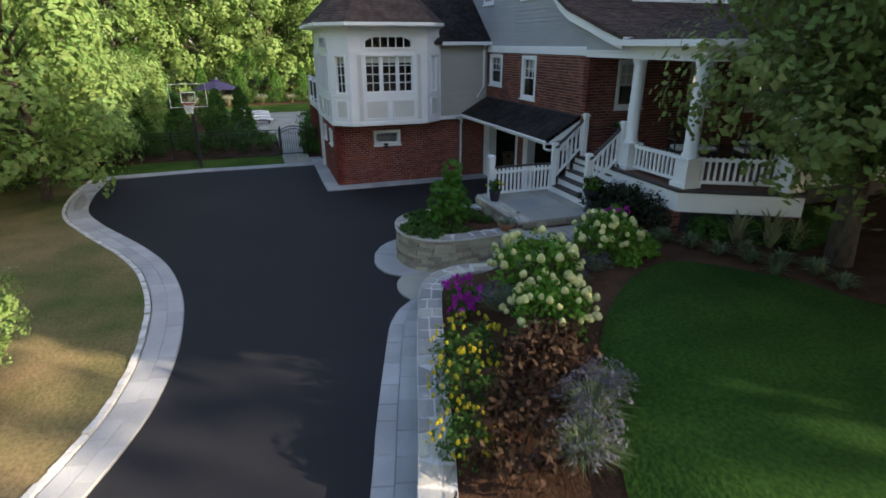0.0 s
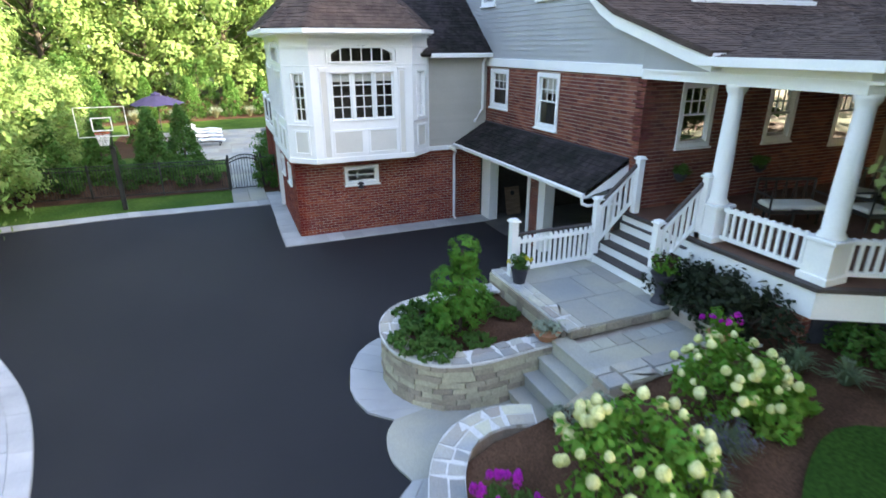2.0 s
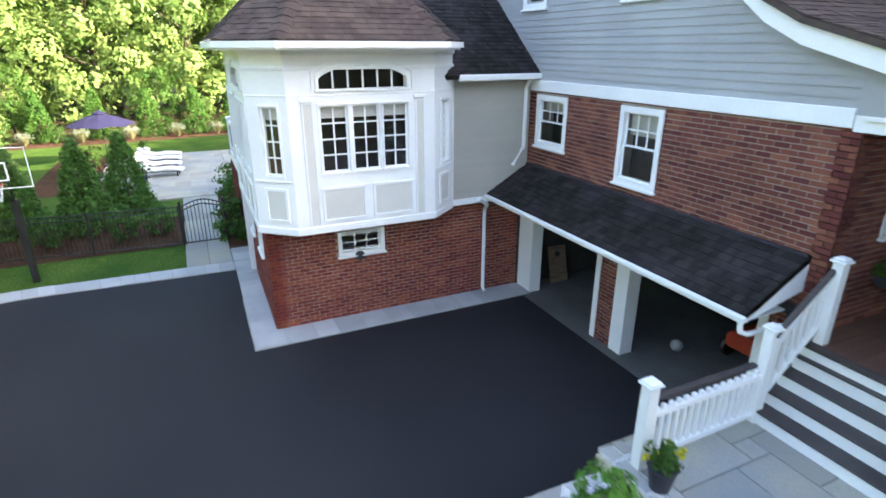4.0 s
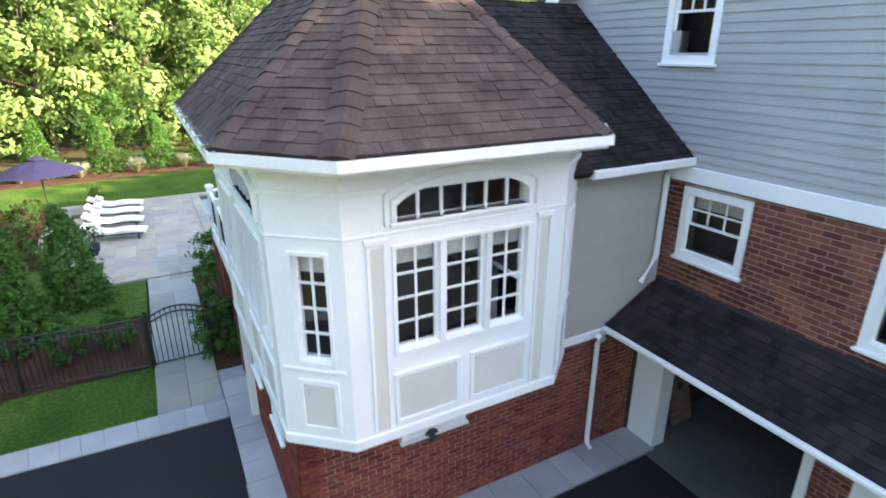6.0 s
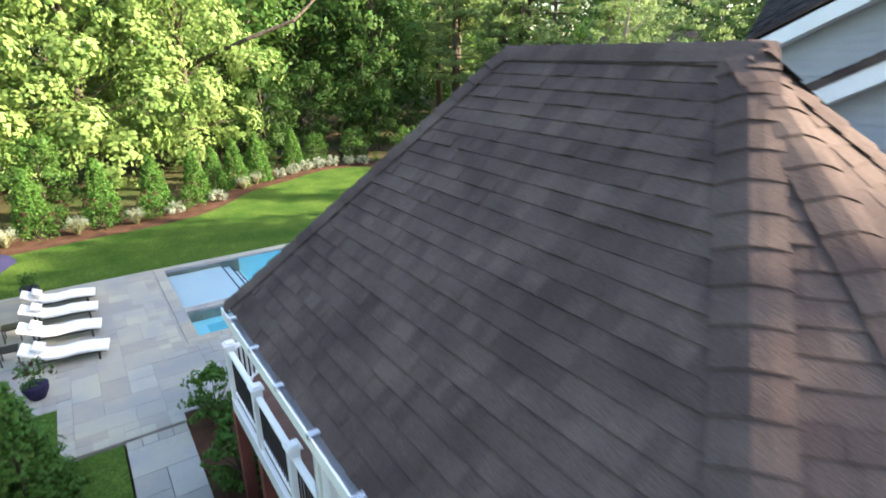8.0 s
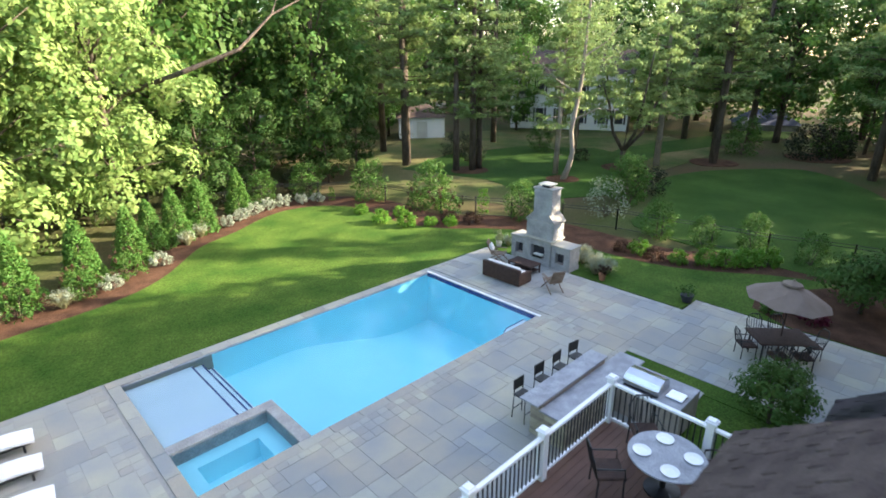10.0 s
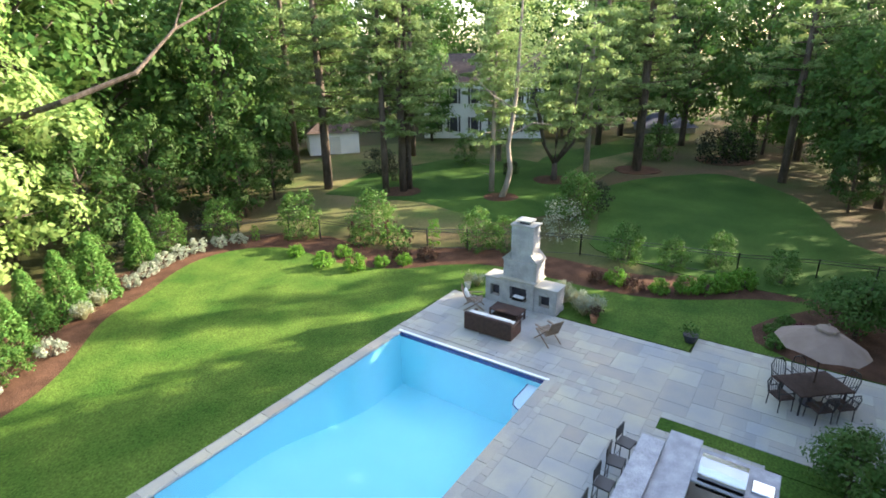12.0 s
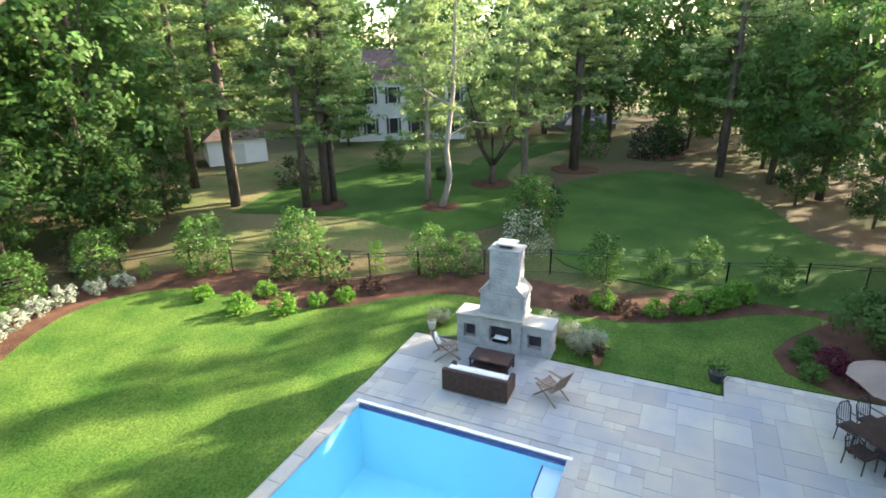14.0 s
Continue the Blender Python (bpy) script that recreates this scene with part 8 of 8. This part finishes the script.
put(lime, [(x, y, 0.47, 60 * k, s) for k, (x, y, s) in enumerate(((24.7, 36.1, 0.95), (24.7, 34.2, 0.9), (25.3, 33.2, 1.1), (25.9, 32.5, 1.1), (26.6, 31.9, 1.2), (27.3, 31.3, 1.2), (21.4, 45.8, 0.8), (19.6, 47.4, 1.1), (19.0, 49.0, 1.1), (20.6, 49.2, 0.9), (20.6, 46.6, 0.8), (19.3, 51.4, 0.9)))])
rusty = shrub("rusty_shrub", "Low rusty brown-green shrub in mulch", 0.5, 0.6, 79, L_RUST, 46, 18, 0.08, group="rusty shrubs")
put(rusty, [(24.4, 35.2, 0.47, 0, 1.0), (24.4, 36.9, 0.47, 60, 0.9), (21.9, 46.4, 0.47, 60, 1.1), (22.6, 45.2, 0.47, 10, 1.1)])
ball = shrub("clipped_ball", "Small clipped dark green ball in mulch", 0.36, 0.5, 179, L_CEDAR, 70, 20, 0.06, group="clipped balls by the terrace")
put(ball, [(23.1, 29.75, 0.48, 0, 1.0), (22.1, 29.6, 0.48, 80, 1.1), (24.05, 29.45, 0.48, 160, 1.0)])
maroon = shrub("barberry", "Mounded maroon barberry beside the dining terrace", 0.5, 0.6, 180, L_MAROON, 60, 20, 0.07, group="maroon shrubs by the terrace")
put(maroon, [(23.05, 28.9, 0.48, 0, 1.1), (22.3, 28.3, 0.48, 90, 0.9)])
weep = broadleaf("weeping_tree", "Small dark weeping tree beside the terrace", 2.4, 1.3, 0.7, 80, L_OAK, 14, 26, 16, 0.11, 0.24, 0.06)
put(weep, [(24.4, 27.3, 0.47, 0, 1.1), (15.2, 27.6, 0.47, 120, 0.75)])
hs = shrub("house_shrub", "Dark needled evergreen shrub at the house corner", 0.55, 1.2, 81, L_CEDAR, 60, 22, 0.1, group="evergreens at the house")
put(hs, [(3.0, 31.5, 0.42, 0, 1.1), (3.05, 29.4, 0.3, 90, 1.1), (2.75, 27.6, 0.15, 30, 0.8), (2.62, 27.0, 0.1, 30, 1.0), (0.5, 28.2, 0.25, 70, 0.7), (-0.5, 28.1, 0.25, 130, 0.8), (-2.5, 28.2, 0.25, 200, 0.8), (-4.3, 28.2, 0.25, 20, 0.8)])

# front garden
hyd = shrub("hydrangea", "Hydrangea covered in creamy cone-shaped blooms", 0.95, 1.25, 82, L_BRIGHT, 90, 20, 0.13, L_CREAM, 50, 0.095, "hydrangea", "hydrangeas in the front bed")
put(hyd, [(4.7, 8.2, front(4.7, 8.2) - 0.03, 0, 0.86), (6.6, 8.7, front(6.6, 8.7) - 0.03, 100, 0.82), (4.2, 6.75, front(4.2, 6.75) - 0.03, 220, 0.84)])
phl = shrub("phlox", "Low mound of magenta phlox flowers", 0.42, 0.5, 83, L_SHRUB, 40, 16, 0.07, L_MAGENTA, 30, 0.07, "flowers", "magenta flowers in the front bed")
put(phl, [(3.4, 8.65, 0.5, 0, 0.9), (3.22, 8.2, 0.48, 100, 0.6)])
cor = shrub("coreopsis", "Mound of fine green foliage dotted with yellow flowers", 0.5, 0.6, 84, L_SHRUB, 50, 18, 0.07, L_YELLOW, 46, 0.035, "flowers", "yellow flowers in the front bed")
put(cor, [(2.8, 6.8, 0.46, 0, 1.1), (2.35, 5.8, 0.45, 90, 1.0), (2.0, 4.9, 0.43, 200, 0.8)])
lav = blades("russian_sage", "Hazy lavender-blue perennial with silvery stems", 0.6, 0.65, 85, L_SAGE, 240, 0.008, L_LAV, "flowers", 0.5, "lavender perennials in the front bed")
put(lav, [(3.6, 4.65, 0.8, 0, 1.0), (4.0, 4.95, 0.85, 90, 0.8), (3.1, 4.1, 0.75, 200, 1.0), (5.4, 7.9, 0.95, 30, 0.7), (6.0, 8.2, 1.0, 140, 0.7), (3.7, 7.7, 0.8, 300, 0.8)])
rus = shrub("barberry", "Dark reddish-brown leafy shrub", 0.55, 0.55, 86, L_RUST, 50, 18, 0.08, group="dark shrubs in the front bed")
put(rus, [(3.55, 5.75, 0.78, 0, 1.25), (3.0, 5.2, 0.65, 90, 1.0), (2.5, 4.4, 0.6, 200, 0.9), (3.9, 6.1, 0.85, 60, 0.8)])
lil = blades("lily_clump", "Clump of strappy pale green lily leaves", 0.5, 0.6, 87, L_SAGE, 70, 0.024, None, "plant", 0.8, "strappy clumps in the front bed")
put(lil, [(x, y, 1.08, 37 * k, s) for k, (x, y, s) in enumerate(((8.2, 8.95, 0.9), (8.54, 8.46, 1.0), (8.8, 7.96, 0.9), (9.4, 7.9, 0.9), (9.05, 7.4, 0.9), (9.48, 7.05, 1.0), (9.0, 6.75, 0.8), (9.75, 6.55, 1.0), (9.6, 5.9, 0.9)))])
tall = blades("iris_clump", "Tall upright variegated iris leaves", 0.45, 1.0, 88, L_GRASS, 60, 0.03, None, "plant", 0.2, "iris clumps")
put(tall, [(9.65, 8.3, 1.08, 0, 1.0), (10.2, 7.95, 1.08, 90, 1.1), (10.65, 7.7, 1.08, 40, 0.9)])
hosta = shrub("hosta", "Low mound of yellow-green broad leaves", 0.42, 0.42, 89, L_BRIGHT, 36, 14, 0.13, group="hostas in the front bed")
put(hosta, [(7.2, 8.5, 1.08, 0, 1.1), (6.75, 8.2, 1.05, 80, 0.8)])
box = shrub("dark_hedge", "Dense very dark shrub against the porch", 0.7, 0.75, 90, L_DARK, 90, 22, 0.09, group="dark hedge at the porch")
put(box, [(8.5, 10.8, 1.08, 0, 1.1), (8.5, 10.1, 1.08, 70, 1.1), (8.5, 11.3, 1.1, 140, 0.9)])
hedge = shrub("low_hedge", "Low clipped green hedge at the porch foot", 0.55, 0.55, 91, L_CEDAR, 80, 20, 0.08, group="low hedge at the porch")
put(hedge, [(9.45, 8.85, 1.08, 0, 0.9), (10.1, 8.4, 1.08, 70, 0.95), (10.85, 7.9, 1.08, 140, 1.0), (11.6, 8.0, 1.08, 200, 1.0), (12.4, 8.6, 1.08, 20, 1.0)])
# planter: clipped evergreen in balls above spreading juniper
top = thing("topiary", "Evergreen clipped into stacked rounded tufts", "topiary", m=pose(4.45, 12.35, 0.78) @ Matrix.Diagonal((1.25, 1.25, 1.08, 1)))
part("trunk", Geo().tube([(0, 0, -0.05), (0.03, 0, 0.8), (0.05, 0, 1.4)], [0.05, 0.035, 0.02], 6), BARK, top)
for k, (x, y, z, r) in enumerate(((0.0, 0.0, 0.3, 0.32), (-0.26, -0.05, 0.3, 0.22), (0.28, 0.05, 0.3, 0.24), (-0.2, 0.04, 0.62, 0.22), (0.2, -0.1, 0.58, 0.23), (0.0, -0.2, 0.6, 0.2), (-0.17, 0.0, 0.95, 0.2), (0.1, -0.12, 0.9, 0.21), (0.14, 0.12, 0.98, 0.17), (0.1, 0.03, 1.18, 0.17), (0.07, 0.0, 1.42, 0.2))):
    rg = random.Random(k)
    dd = [Vector((rg.gauss(0, 1), rg.gauss(0, 1), rg.gauss(0, 1))).normalized() for _ in range(60)]
    part("tuft", leaf_mesh("tuft", [(x + d.x * r, y + d.y * r, z + d.z * r * 0.95) for d in dd], [0.05] * 60, 18, 0.06, L_TOPIARY, 92 + k, 3.0, 1.0, 0.25, lean=dd), None, top)
jun = shrub("juniper", "Spreading feathery green juniper spilling over the stones", 0.56, 0.3, 93, L_SHRUB, 90, 24, 0.075, group="junipers in the planter")
put(jun, [(3.6, 12.1, 0.84, 0, 0.95), (3.95, 12.95, 0.84, 60, 0.9), (3.78, 11.68, 0.86, 120, 0.75), (5.15, 12.95, 0.82, 200, 0.75), (4.55, 11.75, 0.84, 250, 0.55), (5.5, 12.5, 0.8, 300, 0.5)])


def potted(m, pot, prof, label, plant, seed, r, h, bloom=None, nb=0):
    t = thing("potted_plant", label, "potted plant", m=m)
    part("pot", Geo().lathe(prof, 16), pot, t)
    rg = random.Random(seed)
    zt = prof[-1][1]
    cc = [(rg.gauss(0, r * 0.4), rg.gauss(0, r * 0.4), zt + rg.random() * h) for _ in range(24)]
    part("foliage", leaf_mesh("foliage", cc, [r * 0.4] * 24, 14, 0.09, plant, seed, 2.4), None, t)
    if bloom:
        for k in range(nb):
            part("flower", leaf_mesh("flower", [(rg.gauss(0, r * 0.5), rg.gauss(0, r * 0.5), zt + h * rg.uniform(0.5, 1.1))], [0.05], 14, 0.06, bloom, seed + 1 + k, 1.3), None, t)


SQ = [(0.11, 0), (0.16, 0.28), (0.175, 0.3), (0.15, 0.3)]
potted(pose(6.05, 13.05, UP), DARKPOT, SQ, "Dark square pot of mixed flowers by the fence post", L_SHRUB, 101, 0.2, 0.25, L_YELLOW, 5)
potted(pose(7.95, 11.35, UP), DARKPOT, [(0.16, 0), (0.1, 0.12), (0.09, 0.3), (0.2, 0.52), (0.22, 0.56), (0.18, 0.56)], "Black urn with trailing lime leaves and dark red foliage", L_BRIGHT, 103, 0.24, 0.3, L_RUST, 16)
potted(pose(5.6, 11.35, 0.9), TERRACOTTA, [(0.12, 0), (0.2, 0.1), (0.23, 0.16), (0.21, 0.16)], "Wide terracotta bowl of grey-green succulents", L_SILVER, 105, 0.24, 0.14)
potted(pose(7.55, 9.75, LOW + 0.16), TERRACOTTA, SQ, "Small pot of pink flowers on the stone cap", L_BRIGHT, 107, 0.22, 0.3, L_MAGENTA, 8)
potted(pose(-0.35, 34.6, TZ), NAVY, [(0.16, 0), (0.26, 0.2), (0.28, 0.36), (0.25, 0.36)], "Blue glazed pot with a leafy flowering plant", L_SHRUB, 109, 0.38, 0.55, L_RUST, 10)
potted(pose(-0.6, 41.6, TZ), NAVY, [(0.16, 0), (0.26, 0.2), (0.28, 0.36), (0.25, 0.36)], "Blue glazed pot of green leaves near the lawn", L_SHRUB, 111, 0.34, 0.4)
potted(pose(20.9, 32.2, TZ), DARKPOT, [(0.16, 0), (0.24, 0.2), (0.26, 0.3), (0.22, 0.3)], "Round dark pot with a green plant at the terrace step", L_SHRUB, 113, 0.34, 0.35)
potted(pose(20.45, 35.62, TZ), TERRACOTTA, SQ, "Terracotta pot with rusty leaves by the fireplace", L_RUST, 115, 0.26, 0.3)
potted(pose(20.6, 41.5, TZ - 0.02), CAPSTONE, SQ, "Pale stone pot of feathery grass by the fireplace", L_GRASS, 117, 0.3, 0.5)
for x in (10.1, 12.5):
    potted(pose(x, 13.36, PZ + 0.55), DARKPOT, [(0.05, 0), (0.12, 0.08), (0.15, 0.18), (0.13, 0.18)], "Planter basket of trailing leaves below the porch window", L_SHRUB, int(x * 10), 0.22, 0.15)

# ---- neighbours through the trees ----
shed = thing("shed", "Small white shed with a brown hipped roof", "shed", m=pose(44.0, 73.6, 0.3, 0, 0, -38))
part("wall", Geo().box((-2.6, -2.2, 0), (2.6, 2.2, 2.5)), WHITE, shed)
part("roof", Geo().add([(-2.9, -2.5, 2.45), (2.9, -2.5, 2.45), (2.9, 2.5, 2.45), (-2.9, 2.5, 2.45), (-0.6, 0, 3.9), (0.6, 0, 3.9)], [(0, 1, 5, 4), (1, 2, 5), (2, 3, 4, 5), (3, 0, 4), (3, 2, 1, 0)]), SHINGLE, shed)
part("door", Geo().box((-0.6, -2.24, 0), (0.6, -2.2, 2.0)), PANEL, shed)
nh = thing("neighbour_house", "White two-storey neighbouring house with dark shutters", "house", m=pose(64, 66, 0.3, 0, 0, -62) @ Matrix.Scale(1.12, 4))
part("wall", Geo().box((-6.5, -4, 0), (6.5, 4, 6.2)), WHITE, nh)
part("roof", Geo().add([(-6.9, -4.5, 6.1), (6.9, -4.5, 6.1), (6.9, 4.5, 6.1), (-6.9, 4.5, 6.1), (-6.9, 0, 9), (6.9, 0, 9)], [(0, 1, 5, 4), (1, 2, 5), (2, 3, 4, 5), (3, 0, 4), (3, 2, 1, 0)]), SHINGLE, nh)
for z in (0.9, 3.9):
    for x in (-5.2, -3.2, -0.9, 1.3, 3.6, 5.4):
        w = part("window", Geo().box((x - 0.5, -4.06, z - 0.08), (x + 0.5, -4.0, z + 1.58)), WHITE, nh)
        part("pane", Geo().box((x - 0.42, -4.08, z), (x + 0.42, -4.06, z + 1.5)), DARKPOT, w)
        for s in (-0.72, 0.52):
            part("shutter", Geo().box((x + s, -4.07, z - 0.05), (x + s + 0.2, -4.0, z + 1.55)), DARKPOT, nh)
low_roof = thing("outbuilding", "Low outbuilding with a slate-blue hipped roof", "shed", m=pose(77, 46.5, 0.3, 0, 0, -60))
part("wall", Geo().box((-3.2, -2.4, 0), (3.2, 2.4, 0.9)), LEDGE, low_roof)
part("roof", Geo().add([(-3.5, -2.7, 0.85), (3.5, -2.7, 0.85), (3.5, 2.7, 0.85), (-3.5, 2.7, 0.85), (-1.4, 0, 2.5), (1.4, 0, 2.5)], [(0, 1, 5, 4), (1, 2, 5), (2, 3, 4, 5), (3, 0, 4), (3, 2, 1, 0)]), SLATEBLUE, low_roof)
